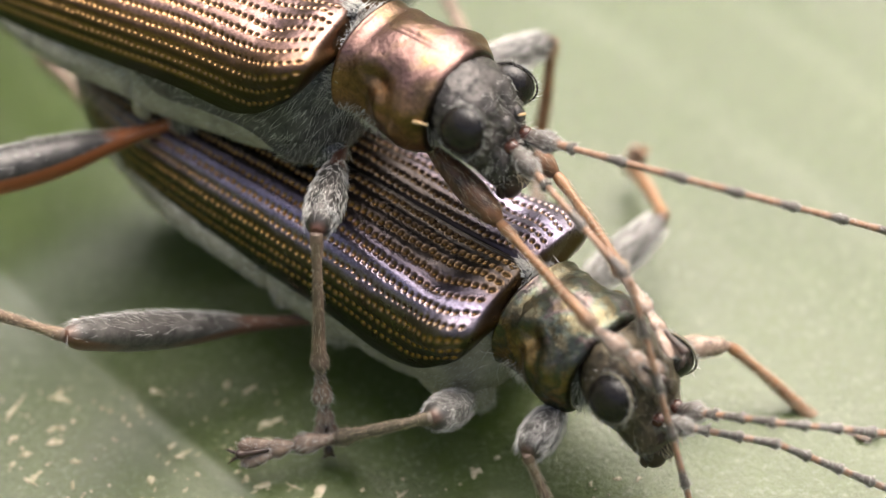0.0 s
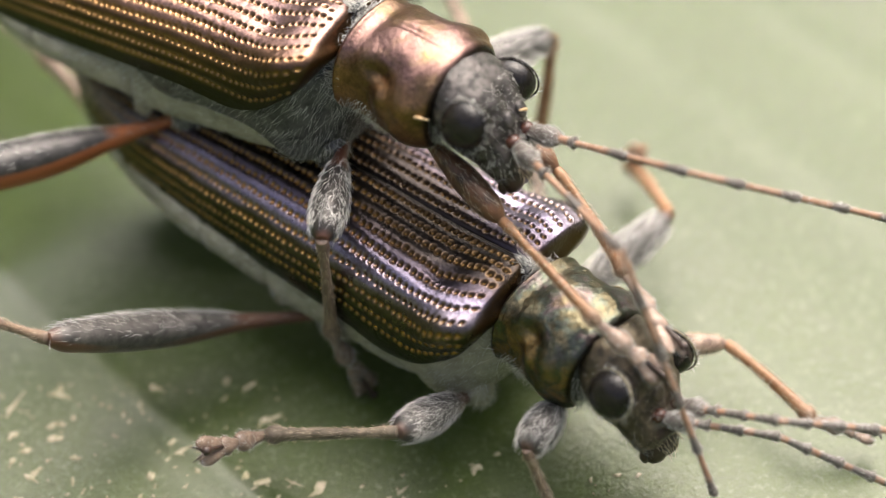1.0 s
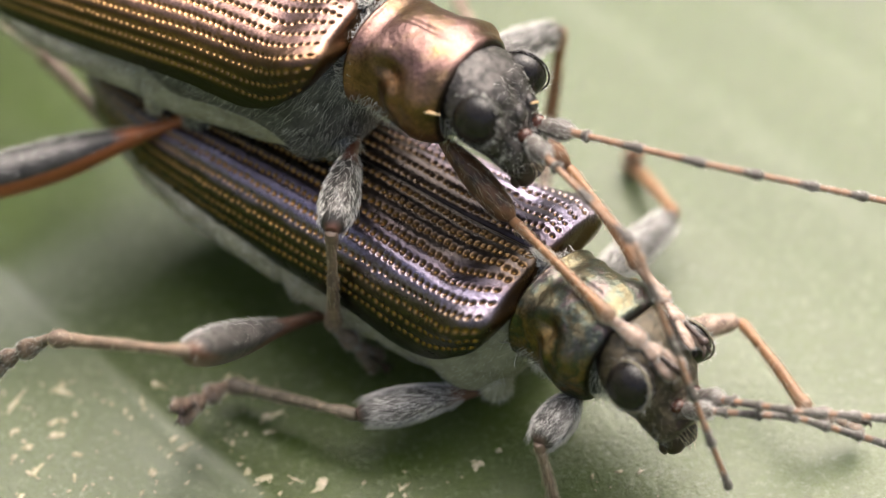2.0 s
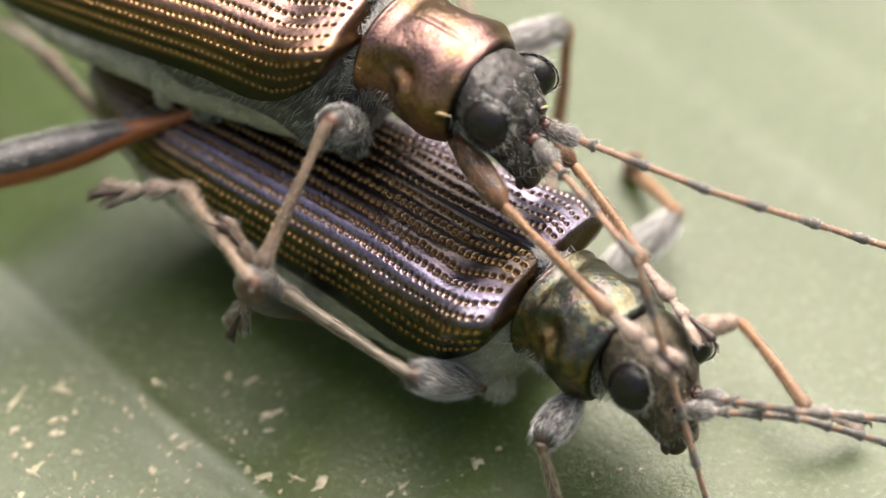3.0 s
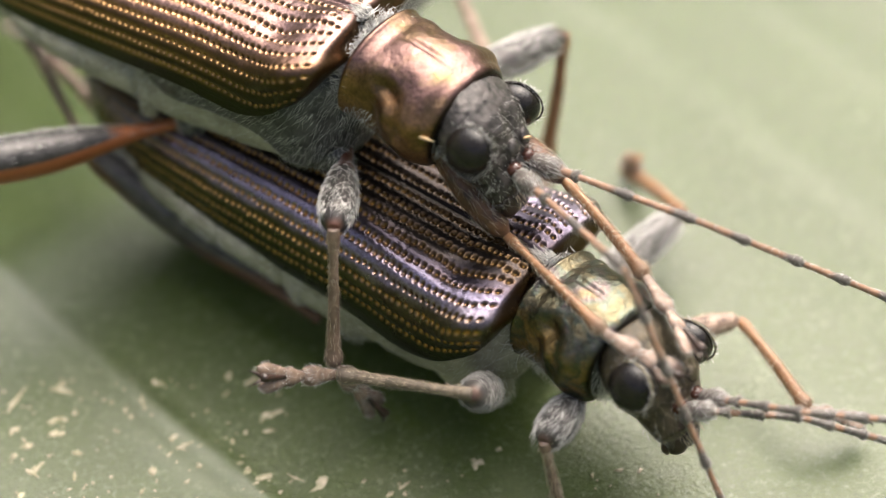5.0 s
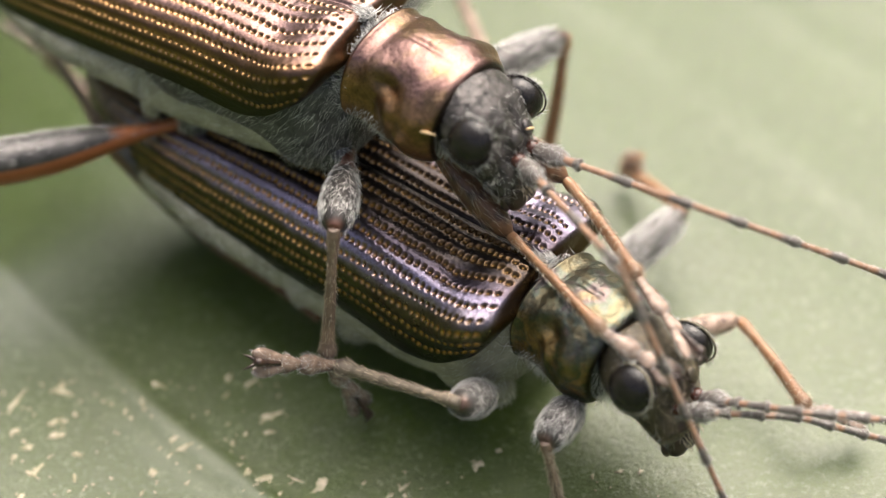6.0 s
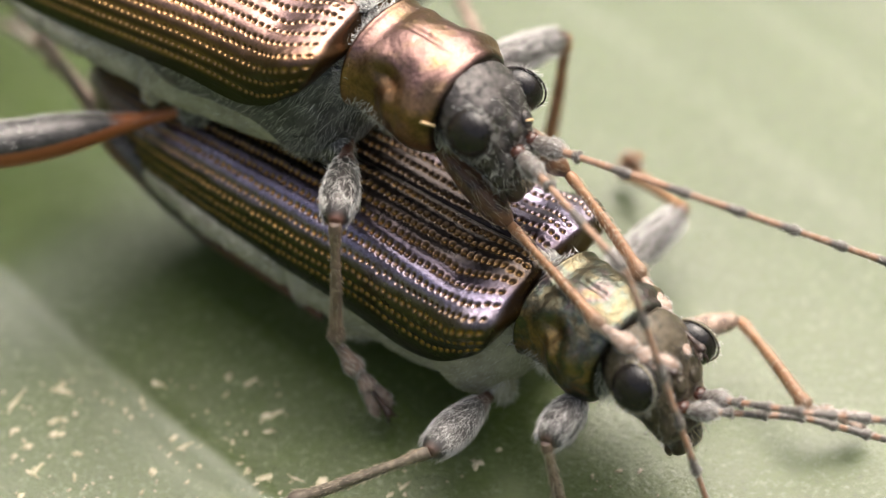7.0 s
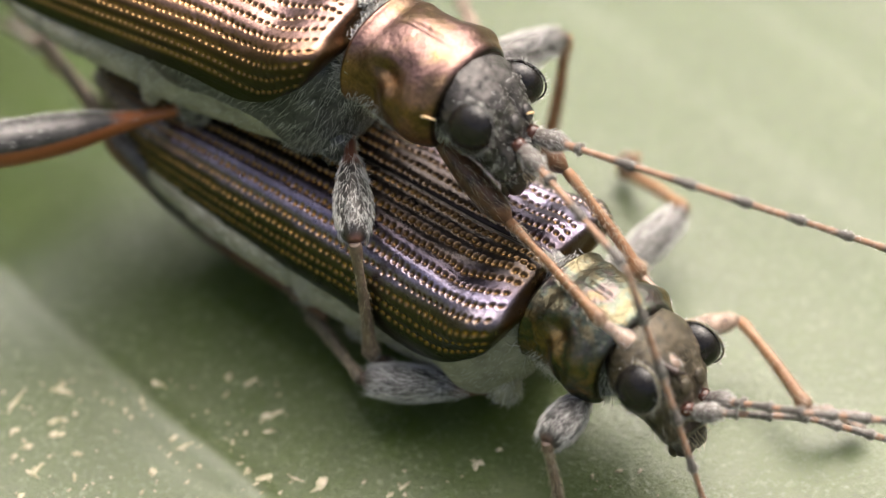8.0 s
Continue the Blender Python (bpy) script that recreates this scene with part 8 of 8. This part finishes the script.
    swing(UPPER_FEELERS["left"], None, 1, [
        (0.0, (2.473, 0.089, -1.542), (5.022, 0.093, -1.469), (7.461, 2.346, -3.514)),
        (0.3, (2.477, 0.088, -1.529), (5.026, 0.066, -1.449), (7.462, 2.329, -3.488)),
        (0.5, (2.48, 0.088, -1.521), (5.028, 0.053, -1.43), (7.461, 2.329, -3.457)),
        (0.8, (2.481, 0.088, -1.519), (5.028, 0.061, -1.407), (7.457, 2.361, -3.411)),
        (1.0, (2.481, 0.088, -1.518), (5.028, 0.065, -1.39), (7.455, 2.381, -3.379)),
        (1.2, (2.481, 0.088, -1.517), (5.029, 0.101, -1.413), (7.461, 2.414, -3.399)),
        (1.3, (2.481, 0.088, -1.517), (5.029, 0.127, -1.433), (7.466, 2.438, -3.416)),
        (1.4, (2.481, 0.088, -1.517), (5.029, 0.121, -1.429), (7.466, 2.451, -3.391)),
        (1.5, (2.481, 0.088, -1.517), (5.029, 0.113, -1.419), (7.464, 2.458, -3.364)),
        (1.7, (2.481, 0.088, -1.517), (5.029, 0.143, -1.434), (7.469, 2.482, -3.381)),
        (2.0, (2.477, 0.088, -1.529), (5.025, 0.191, -1.517), (7.477, 2.507, -3.475)),
        (2.4, (2.462, 0.09, -1.578), (5.002, 0.27, -1.705), (7.479, 2.527, -3.699)),
        (2.6, (2.45, 0.091, -1.611), (4.986, 0.287, -1.793), (7.474, 2.506, -3.817)),
        (2.8, (2.436, 0.092, -1.649), (4.973, 0.265, -1.851), (7.466, 2.444, -3.91)),
        (2.9, (2.414, 0.094, -1.706), (4.957, 0.183, -1.873), (7.449, 2.316, -3.983)),
        (3.0, (2.395, 0.096, -1.753), (4.926, 0.07, -2.067), (7.424, 2.1, -4.269)),
        (3.1, (2.408, 0.095, -1.721), (4.944, 0.121, -1.995), (7.44, 2.134, -4.214)),
        (3.2, (2.425, 0.093, -1.678), (4.94, 0.004, -2.091), (7.42, 1.837, -4.479)),
        (3.35, (2.436, 0.092, -1.649), (4.964, 0.037, -1.981), (7.44, 1.915, -4.337)),
        (3.5, (2.441, 0.092, -1.636), (4.976, 0.07, -1.916), (7.452, 1.987, -4.241)),
        (3.65, (2.438, 0.092, -1.646), (4.974, 0.115, -1.906), (7.453, 2.049, -4.214)),
        (3.8, (2.429, 0.093, -1.67), (4.967, 0.184, -1.899), (7.45, 2.133, -4.19)),
        (3.9, (2.408, 0.095, -1.723), (4.943, 0.166, -1.99), (7.43, 2.095, -4.292)),
        (4.0, (2.377, 0.097, -1.795), (4.908, 0.115, -2.106), (7.399, 2.012, -4.431)),
        (4.1, (2.354, 0.099, -1.846), (4.882, 0.217, -2.158), (7.382, 2.094, -4.49)),
        (4.2, (2.33, 0.101, -1.897), (4.841, 0.368, -2.247), (7.357, 2.226, -4.577)),
        (4.35, (2.272, 0.106, -2.007), (4.754, 0.452, -2.477), (7.294, 2.258, -4.821)),
        (4.5, (2.233, 0.11, -2.074), (4.678, 0.528, -2.664), (7.239, 2.291, -5.019)),
        (4.7, (2.34, 0.101, -1.876), (4.845, 0.341, -2.285), (7.367, 2.221, -4.59)),
        (5.0, (2.373, 0.098, -1.804), (4.897, 0.293, -2.11), (7.404, 2.234, -4.381)),
        (5.4, (2.399, 0.095, -1.745), (4.937, 0.246, -1.94), (7.429, 2.251, -4.17)),
        (5.8, (2.429, 0.093, -1.67), (4.975, 0.179, -1.77), (7.45, 2.238, -3.971)),
        (6.0, (2.459, 0.09, -1.585), (5.008, 0.043, -1.608), (7.462, 2.134, -3.804)),
        (6.3, (2.471, 0.089, -1.551), (5.019, 0.017, -1.482), (7.459, 2.155, -3.646)),
        (6.5, (2.473, 0.089, -1.542), (5.021, 0.028, -1.455), (7.459, 2.183, -3.605)),
        (6.6, (2.472, 0.089, -1.547), (5.021, 0.032, -1.524), (7.464, 2.179, -3.677)),
        (6.7, (2.468, 0.089, -1.557), (5.017, 0.032, -1.592), (7.465, 2.169, -3.75)),
        (6.8, (2.464, 0.09, -1.57), (5.013, 0.03, -1.571), (7.459, 2.171, -3.726)),
        (6.9, (2.461, 0.09, -1.581), (5.01, 0.038, -1.542), (7.455, 2.19, -3.687)),
        (7.0, (2.459, 0.09, -1.585), (5.008, 0.058, -1.536), (7.455, 2.221, -3.668)),
        (7.1, (2.46, 0.09, -1.583), (5.01, 0.093, -1.565), (7.461, 2.261, -3.688)),
        (7.2, (2.462, 0.09, -1.578), (5.011, 0.113, -1.589), (7.466, 2.285, -3.703)),
        (7.3, (2.464, 0.09, -1.571), (5.014, 0.106, -1.586), (7.467, 2.287, -3.691)),
        (7.4, (2.465, 0.09, -1.566), (5.015, 0.101, -1.57), (7.467, 2.287, -3.672)),
        (7.5, (2.466, 0.089, -1.564), (5.016, 0.097, -1.552), (7.466, 2.284, -3.655)),
        (7.6, (2.465, 0.09, -1.569), (5.015, 0.093, -1.55), (7.464, 2.277, -3.657)),
        (7.7, (2.461, 0.09, -1.58), (5.011, 0.097, -1.573), (7.463, 2.271, -3.687)),
        (7.8, (2.456, 0.09, -1.594), (5.006, 0.114, -1.607), (7.462, 2.275, -3.73)),
        (8.0, (2.45, 0.091, -1.611), (4.999, 0.143, -1.653), (7.462, 2.287, -3.786))])
    swing(UPPER_FEELERS["right"], None, -1, [
        (0.0, (2.522, -0.301, -1.466), (4.873, -1.274, -2.206), (5.828, -1.853, -5.943)),
        (0.3, (2.526, -0.301, -1.452), (4.881, -1.333, -2.093), (5.87, -1.858, -5.829)),
        (0.5, (2.528, -0.301, -1.444), (4.891, -1.392, -1.945), (5.927, -1.844, -5.677)),
        (0.8, (2.529, -0.301, -1.442), (4.902, -1.446, -1.725), (6.015, -1.781, -5.448)),
        (1.0, (2.529, -0.301, -1.441), (4.907, -1.456, -1.629), (6.064, -1.73, -5.344)),
        (1.2, (2.529, -0.301, -1.44), (4.918, -1.434, -1.613), (6.113, -1.668, -5.318)),
        (1.3, (2.529, -0.301, -1.44), (4.922, -1.427, -1.614), (6.118, -1.659, -5.319)),
        (1.4, (2.529, -0.301, -1.44), (4.909, -1.457, -1.595), (6.086, -1.704, -5.305)),
        (1.5, (2.529, -0.301, -1.439), (4.896, -1.485, -1.583), (6.059, -1.744, -5.296)),
        (1.7, (2.529, -0.301, -1.439), (4.902, -1.469, -1.604), (6.068, -1.73, -5.317)),
        (2.0, (2.526, -0.301, -1.452), (4.893, -1.472, -1.669), (6.027, -1.775, -5.388)),
        (2.4, (2.511, -0.3, -1.502), (4.864, -1.475, -1.831), (5.926, -1.876, -5.562)),
        (2.6, (2.501, -0.299, -1.537), (4.846, -1.475, -1.909), (5.874, -1.921, -5.644)),
        (2.8, (2.488, -0.298, -1.576), (4.832, -1.474, -1.961), (5.836, -1.95, -5.699)),
        (2.9, (2.468, -0.296, -1.635), (4.807, -1.479, -2.024), (5.785, -1.989, -5.765)),
        (3.0, (2.45, -0.294, -1.684), (4.756, -1.548, -2.051), (5.68, -2.108, -5.798)),
        (3.1, (2.463, -0.296, -1.651), (4.763, -1.523, -2.124), (5.676, -2.109, -5.87)),
        (3.2, (2.478, -0.297, -1.606), (4.686, -1.762, -1.644), (5.55, -2.307, -5.408)),
        (3.35, (2.488, -0.298, -1.577), (4.709, -1.744, -1.618), (5.529, -2.325, -5.386)),
        (3.5, (2.493, -0.298, -1.563), (4.719, -1.731, -1.673), (5.534, -2.328, -5.44)),
        (3.65, (2.489, -0.298, -1.573), (4.745, -1.671, -1.797), (5.577, -2.275, -5.559)),
        (3.8, (2.481, -0.297, -1.598), (4.779, -1.587, -1.876), (5.643, -2.18, -5.633)),
        (3.9, (2.462, -0.295, -1.653), (4.784, -1.555, -1.866), (5.694, -2.106, -5.618)),
        (4.0, (2.434, -0.293, -1.727), (4.774, -1.527, -1.873), (5.727, -2.043, -5.619)),
        (4.1, (2.412, -0.291, -1.781), (4.769, -1.496, -1.678), (5.799, -1.914, -5.416)),
        (4.2, (2.389, -0.289, -1.833), (4.749, -1.448, -1.505), (5.881, -1.744, -5.225)),
        (4.35, (2.334, -0.284, -1.948), (4.774, -1.305, -1.791), (6.057, -1.505, -5.469)),
        (4.5, (2.297, -0.281, -2.019), (4.798, -1.154, -2.085), (6.178, -1.312, -5.729)),
        (4.7, (2.398, -0.29, -1.812), (4.847, -1.301, -1.832), (6.152, -1.483, -5.503)),
        (5.0, (2.429, -0.293, -1.737), (4.855, -1.361, -1.724), (6.181, -1.495, -5.39)),
        (5.4, (2.453, -0.295, -1.676), (4.855, -1.413, -1.625), (6.217, -1.486, -5.279)),
        (5.8, (2.481, -0.297, -1.598), (4.867, -1.449, -1.57), (6.244, -1.492, -5.219)),
        (6.0, (2.509, -0.3, -1.51), (4.872, -1.497, -1.572), (6.232, -1.556, -5.226)),
        (6.3, (2.52, -0.301, -1.474), (4.91, -1.42, -1.712), (6.24, -1.54, -5.376)),
        (6.5, (2.522, -0.301, -1.466), (4.927, -1.352, -1.828), (6.231, -1.526, -5.499)),
        (6.6, (2.521, -0.301, -1.47), (4.92, -1.301, -1.984), (6.163, -1.566, -5.671)),
        (6.7, (2.518, -0.3, -1.481), (4.904, -1.259, -2.119), (6.09, -1.606, -5.818)),
        (6.8, (2.514, -0.3, -1.495), (4.924, -1.342, -1.852), (6.158, -1.587, -5.544)),
        (6.9, (2.51, -0.3, -1.505), (4.895, -1.293, -2.097), (6.096, -1.62, -5.793)),
        (7.0, (2.509, -0.3, -1.51), (4.907, -1.382, -1.829), (6.122, -1.641, -5.526)),
        (7.1, (2.51, -0.3, -1.508), (4.907, -1.379, -1.838), (6.121, -1.641, -5.535)),
        (7.2, (2.511, -0.3, -1.502), (4.908, -1.371, -1.862), (6.117, -1.643, -5.561)),
        (7.3, (2.513, -0.3, -1.496), (4.909, -1.36, -1.896), (6.111, -1.645, -5.595)),
        (7.4, (2.515, -0.3, -1.49), (4.908, -1.348, -1.932), (6.103, -1.647, -5.633)),
        (7.5, (2.516, -0.3, -1.488), (4.906, -1.34, -1.965), (6.095, -1.65, -5.666)),
        (7.6, (2.514, -0.3, -1.493), (4.9, -1.339, -1.994), (6.083, -1.659, -5.697)),
        (7.7, (2.511, -0.3, -1.505), (4.89, -1.356, -1.998), (6.063, -1.686, -5.703)),
        (7.8, (2.506, -0.299, -1.519), (4.881, -1.386, -1.971), (6.038, -1.724, -5.68)),
        (8.0, (2.501, -0.299, -1.536), (4.868, -1.426, -1.922), (6.005, -1.772, -5.637))])
    swing(LOWER_FEELERS["left"], None, 1, [
        (0.0, (2.506, -0.005, -1.168), (3.976, 0.116, -0.547), (6.065, 2.448, -1.591)),
        (0.3, (2.506, -0.005, -1.168), (3.978, 0.117, -0.553), (6.065, 2.453, -1.591)),
        (0.5, (2.506, -0.005, -1.168), (3.982, 0.123, -0.563), (6.067, 2.463, -1.595)),
        (0.8, (2.506, -0.005, -1.168), (3.991, 0.142, -0.591), (6.074, 2.49, -1.612)),
        (1.0, (2.506, -0.005, -1.168), (4, 0.155, -0.616), (6.08, 2.508, -1.628)),
        (1.2, (2.506, -0.005, -1.168), (4.016, 0.168, -0.667), (6.084, 2.547, -1.644)),
        (1.3, (2.506, -0.005, -1.168), (4.022, 0.154, -0.68), (6.083, 2.544, -1.643)),
        (1.4, (2.506, -0.005, -1.168), (4.02, 0.105, -0.661), (6.085, 2.486, -1.639)),
        (1.5, (2.506, -0.005, -1.168), (4.01, 0.074, -0.628), (6.088, 2.432, -1.634)),
        (1.7, (2.506, -0.005, -1.168), (3.993, 0.071, -0.581), (6.088, 2.398, -1.623)),
        (2.0, (2.506, -0.005, -1.168), (3.993, 0.071, -0.582), (6.089, 2.397, -1.625)),
        (2.4, (2.506, -0.005, -1.168), (3.995, 0.08, -0.588), (6.094, 2.402, -1.633)),
        (2.6, (2.506, -0.005, -1.168), (3.996, 0.085, -0.592), (6.096, 2.405, -1.638)),
        (2.8, (2.506, -0.005, -1.168), (3.997, 0.089, -0.595), (6.099, 2.408, -1.642)),
        (2.9, (2.506, -0.005, -1.168), (3.997, 0.09, -0.595), (6.099, 2.409, -1.642)),
        (3.0, (2.506, -0.005, -1.168), (3.997, 0.094, -0.596), (6.1, 2.411, -1.644)),
        (3.1, (2.506, -0.005, -1.168), (3.999, 0.1, -0.602), (6.103, 2.417, -1.65)),
        (3.2, (2.506, -0.005, -1.168), (4.001, 0.109, -0.61), (6.107, 2.423, -1.66)),
        (3.35, (2.506, -0.005, -1.168), (4.006, 0.122, -0.625), (6.115, 2.431, -1.678)),
        (3.5, (2.506, -0.005, -1.168), (4.009, 0.13, -0.635), (6.121, 2.436, -1.691)),
        (3.65, (2.506, -0.005, -1.168), (4.011, 0.133, -0.641), (6.124, 2.436, -1.699)),
        (3.8, (2.506, -0.005, -1.168), (4.012, 0.136, -0.646), (6.127, 2.436, -1.706)),
        (3.9, (2.506, -0.005, -1.168), (4.013, 0.137, -0.649), (6.129, 2.435, -1.71)),
        (4.0, (2.506, -0.005, -1.168), (4.014, 0.138, -0.651), (6.131, 2.434, -1.714)),
        (4.1, (2.506, -0.005, -1.168), (4.014, 0.139, -0.654), (6.133, 2.434, -1.718)),
        (4.2, (2.506, -0.005, -1.168), (4.015, 0.14, -0.656), (6.135, 2.434, -1.722)),
        (4.35, (2.506, -0.005, -1.168), (4.016, 0.143, -0.66), (6.137, 2.435, -1.727)),
        (4.5, (2.506, -0.005, -1.168), (4.017, 0.148, -0.665), (6.14, 2.439, -1.733)),
        (4.7, (2.506, -0.005, -1.168), (4.018, 0.158, -0.67), (6.142, 2.446, -1.739)),
        (5.0, (2.506, -0.005, -1.168), (4.018, 0.172, -0.675), (6.144, 2.458, -1.744)),
        (5.4, (2.506, -0.005, -1.168), (4.016, 0.193, -0.678), (6.145, 2.475, -1.749)),
        (5.8, (2.506, -0.005, -1.168), (4.016, 0.21, -0.683), (6.147, 2.489, -1.755)),
        (6.0, (2.506, -0.005, -1.168), (4.016, 0.216, -0.687), (6.149, 2.494, -1.76)),
        (6.3, (2.506, -0.005, -1.168), (4.015, 0.204, -0.678), (6.148, 2.481, -1.754)),
        (6.5, (2.506, -0.005, -1.168), (4.013, 0.189, -0.667), (6.145, 2.465, -1.745)),
        (6.6, (2.506, -0.005, -1.168), (4.013, 0.183, -0.663), (6.144, 2.46, -1.741)),
        (6.7, (2.506, -0.005, -1.168), (4.013, 0.178, -0.662), (6.143, 2.457, -1.738)),
        (6.8, (2.506, -0.005, -1.168), (4.013, 0.174, -0.66), (6.142, 2.454, -1.735)),
        (6.9, (2.506, -0.005, -1.168), (4.013, 0.17, -0.66), (6.142, 2.451, -1.733)),
        (7.0, (2.506, -0.005, -1.168), (4.013, 0.166, -0.659), (6.142, 2.448, -1.732)),
        (7.1, (2.506, -0.005, -1.168), (4.014, 0.163, -0.658), (6.142, 2.444, -1.733)),
        (7.2, (2.506, -0.005, -1.168), (4.014, 0.159, -0.659), (6.143, 2.44, -1.734)),
        (7.3, (2.506, -0.005, -1.168), (4.014, 0.155, -0.659), (6.144, 2.435, -1.736)),
        (7.4, (2.506, -0.005, -1.168), (4.015, 0.152, -0.658), (6.144, 2.43, -1.737)),
        (7.5, (2.506, -0.005, -1.168), (4.014, 0.147, -0.656), (6.144, 2.425, -1.735)),
        (7.6, (2.506, -0.005, -1.168), (4.012, 0.139, -0.646), (6.14, 2.417, -1.725)),
        (7.7, (2.506, -0.005, -1.168), (4.006, 0.124, -0.626), (6.132, 2.405, -1.705)),
        (7.8, (2.506, -0.005, -1.168), (3.999, 0.109, -0.604), (6.123, 2.392, -1.682)),
        (8.0, (2.506, -0.005, -1.168), (3.991, 0.092, -0.579), (6.111, 2.379, -1.656))])
    swing(LOWER_FEELERS["right"], None, -1, [
        (0.0, (2.505, -0.397, -1.088), (3.927, 0.329, -1.194), (6.381, 1.963, -2.676)),
        (0.3, (2.505, -0.397, -1.088), (3.926, 0.332, -1.191), (6.383, 1.961, -2.674)),
        (0.5, (2.505, -0.397, -1.088), (3.924, 0.337, -1.186), (6.389, 1.954, -2.669)),
        (0.8, (2.505, -0.397, -1.088), (3.918, 0.35, -1.172), (6.407, 1.931, -2.653)),
        (1.0, (2.505, -0.397, -1.088), (3.914, 0.359, -1.163), (6.421, 1.912, -2.643)),
        (1.2, (2.505, -0.397, -1.088), (3.874, 0.432, -1.083), (6.421, 2.13, -2.316)),
        (1.3, (2.505, -0.397, -1.088), (3.863, 0.45, -1.063), (6.381, 2.229, -2.24)),
        (1.4, (2.505, -0.397, -1.088), (3.872, 0.435, -1.08), (6.312, 2.25, -2.363)),
        (1.5, (2.505, -0.397, -1.088), (3.879, 0.423, -1.093), (6.251, 2.267, -2.459)),
        (1.7, (2.505, -0.397, -1.088), (3.912, 0.362, -1.021), (6.219, 2.239, -2.452)),
        (2.0, (2.505, -0.397, -1.088), (3.942, 0.291, -0.939), (6.237, 2.183, -2.368)),
        (2.4, (2.505, -0.397, -1.088), (3.951, 0.265, -0.91), (6.241, 2.171, -2.331)),
        (2.6, (2.505, -0.397, -1.088), (3.953, 0.26, -0.906), (6.24, 2.172, -2.322)),
        (2.8, (2.505, -0.397, -1.088), (3.954, 0.257, -0.903), (6.24, 2.174, -2.314)),
        (2.9, (2.505, -0.397, -1.088), (3.954, 0.255, -0.898), (6.239, 2.174, -2.307)),
        (3.0, (2.505, -0.397, -1.088), (3.953, 0.258, -0.899), (6.238, 2.179, -2.306)),
        (3.1, (2.505, -0.397, -1.088), (3.948, 0.273, -0.916), (6.234, 2.194, -2.32)),
        (3.2, (2.505, -0.397, -1.088), (3.94, 0.298, -0.946), (6.229, 2.218, -2.347)),
        (3.35, (2.505, -0.397, -1.088), (3.916, 0.354, -1.016), (6.213, 2.27, -2.411)),
        (3.5, (2.505, -0.397, -1.088), (3.882, 0.418, -1.098), (6.191, 2.327, -2.482)),
        (3.65, (2.505, -0.397, -1.088), (3.883, 0.417, -1.099), (6.195, 2.325, -2.478)),
        (3.8, (2.505, -0.397, -1.088), (3.884, 0.415, -1.1), (6.199, 2.322, -2.476)),
        (3.9, (2.505, -0.397, -1.088), (3.884, 0.415, -1.101), (6.202, 2.321, -2.474)),
        (4.0, (2.505, -0.397, -1.088), (3.885, 0.414, -1.102), (6.204, 2.319, -2.473)),
        (4.1, (2.505, -0.397, -1.088), (3.885, 0.413, -1.102), (6.207, 2.318, -2.471)),
        (4.2, (2.505, -0.397, -1.088), (3.885, 0.413, -1.103), (6.21, 2.316, -2.468)),
        (4.35, (2.505, -0.397, -1.088), (3.886, 0.412, -1.103), (6.215, 2.314, -2.462)),
        (4.5, (2.505, -0.397, -1.088), (3.886, 0.412, -1.103), (6.221, 2.312, -2.454)),
        (4.7, (2.505, -0.397, -1.088), (3.885, 0.414, -1.101), (6.231, 2.31, -2.44)),
        (5.0, (2.505, -0.397, -1.088), (3.882, 0.419, -1.095), (6.244, 2.308, -2.416)),
        (5.4, (2.505, -0.397, -1.088), (3.878, 0.426, -1.087), (6.26, 2.306, -2.383)),
        (5.8, (2.505, -0.397, -1.088), (3.874, 0.432, -1.08), (6.278, 2.301, -2.352)),
        (6.0, (2.505, -0.397, -1.088), (3.873, 0.433, -1.079), (6.287, 2.297, -2.34)),
        (6.3, (2.505, -0.397, -1.088), (3.874, 0.432, -1.079), (6.283, 2.299, -2.345)),
        (6.5, (2.505, -0.397, -1.088), (3.874, 0.432, -1.079), (6.273, 2.304, -2.356)),
        (6.6, (2.505, -0.397, -1.088), (3.874, 0.432, -1.079), (6.271, 2.305, -2.358)),
        (6.7, (2.505, -0.397, -1.088), (3.875, 0.431, -1.08), (6.269, 2.307, -2.359)),
        (6.8, (2.505, -0.397, -1.088), (3.875, 0.43, -1.081), (6.268, 2.309, -2.36)),
        (6.9, (2.505, -0.397, -1.088), (3.876, 0.429, -1.082), (6.267, 2.31, -2.36)),
        (7.0, (2.505, -0.397, -1.088), (3.877, 0.428, -1.083), (6.266, 2.31, -2.362)),
        (7.1, (2.505, -0.397, -1.088), (3.877, 0.427, -1.084), (6.266, 2.309, -2.364)),
        (7.2, (2.505, -0.397, -1.088), (3.878, 0.425, -1.086), (6.267, 2.307, -2.368)),
        (7.3, (2.505, -0.397, -1.088), (3.879, 0.424, -1.087), (6.267, 2.305, -2.372)),
        (7.4, (2.505, -0.397, -1.088), (3.88, 0.422, -1.088), (6.266, 2.303, -2.376)),
        (7.5, (2.505, -0.397, -1.088), (3.88, 0.422, -1.089), (6.264, 2.304, -2.38)),
        (7.6, (2.505, -0.397, -1.088), (3.879, 0.424, -1.087), (6.253, 2.311, -2.387)),
        (7.7, (2.505, -0.397, -1.088), (3.877, 0.428, -1.083), (6.233, 2.326, -2.4)),
        (7.8, (2.505, -0.397, -1.088), (3.874, 0.433, -1.077), (6.209, 2.344, -2.413)),
        (8.0, (2.505, -0.397, -1.088), (3.87, 0.439, -1.07), (6.182, 2.363, -2.427))])


motions()
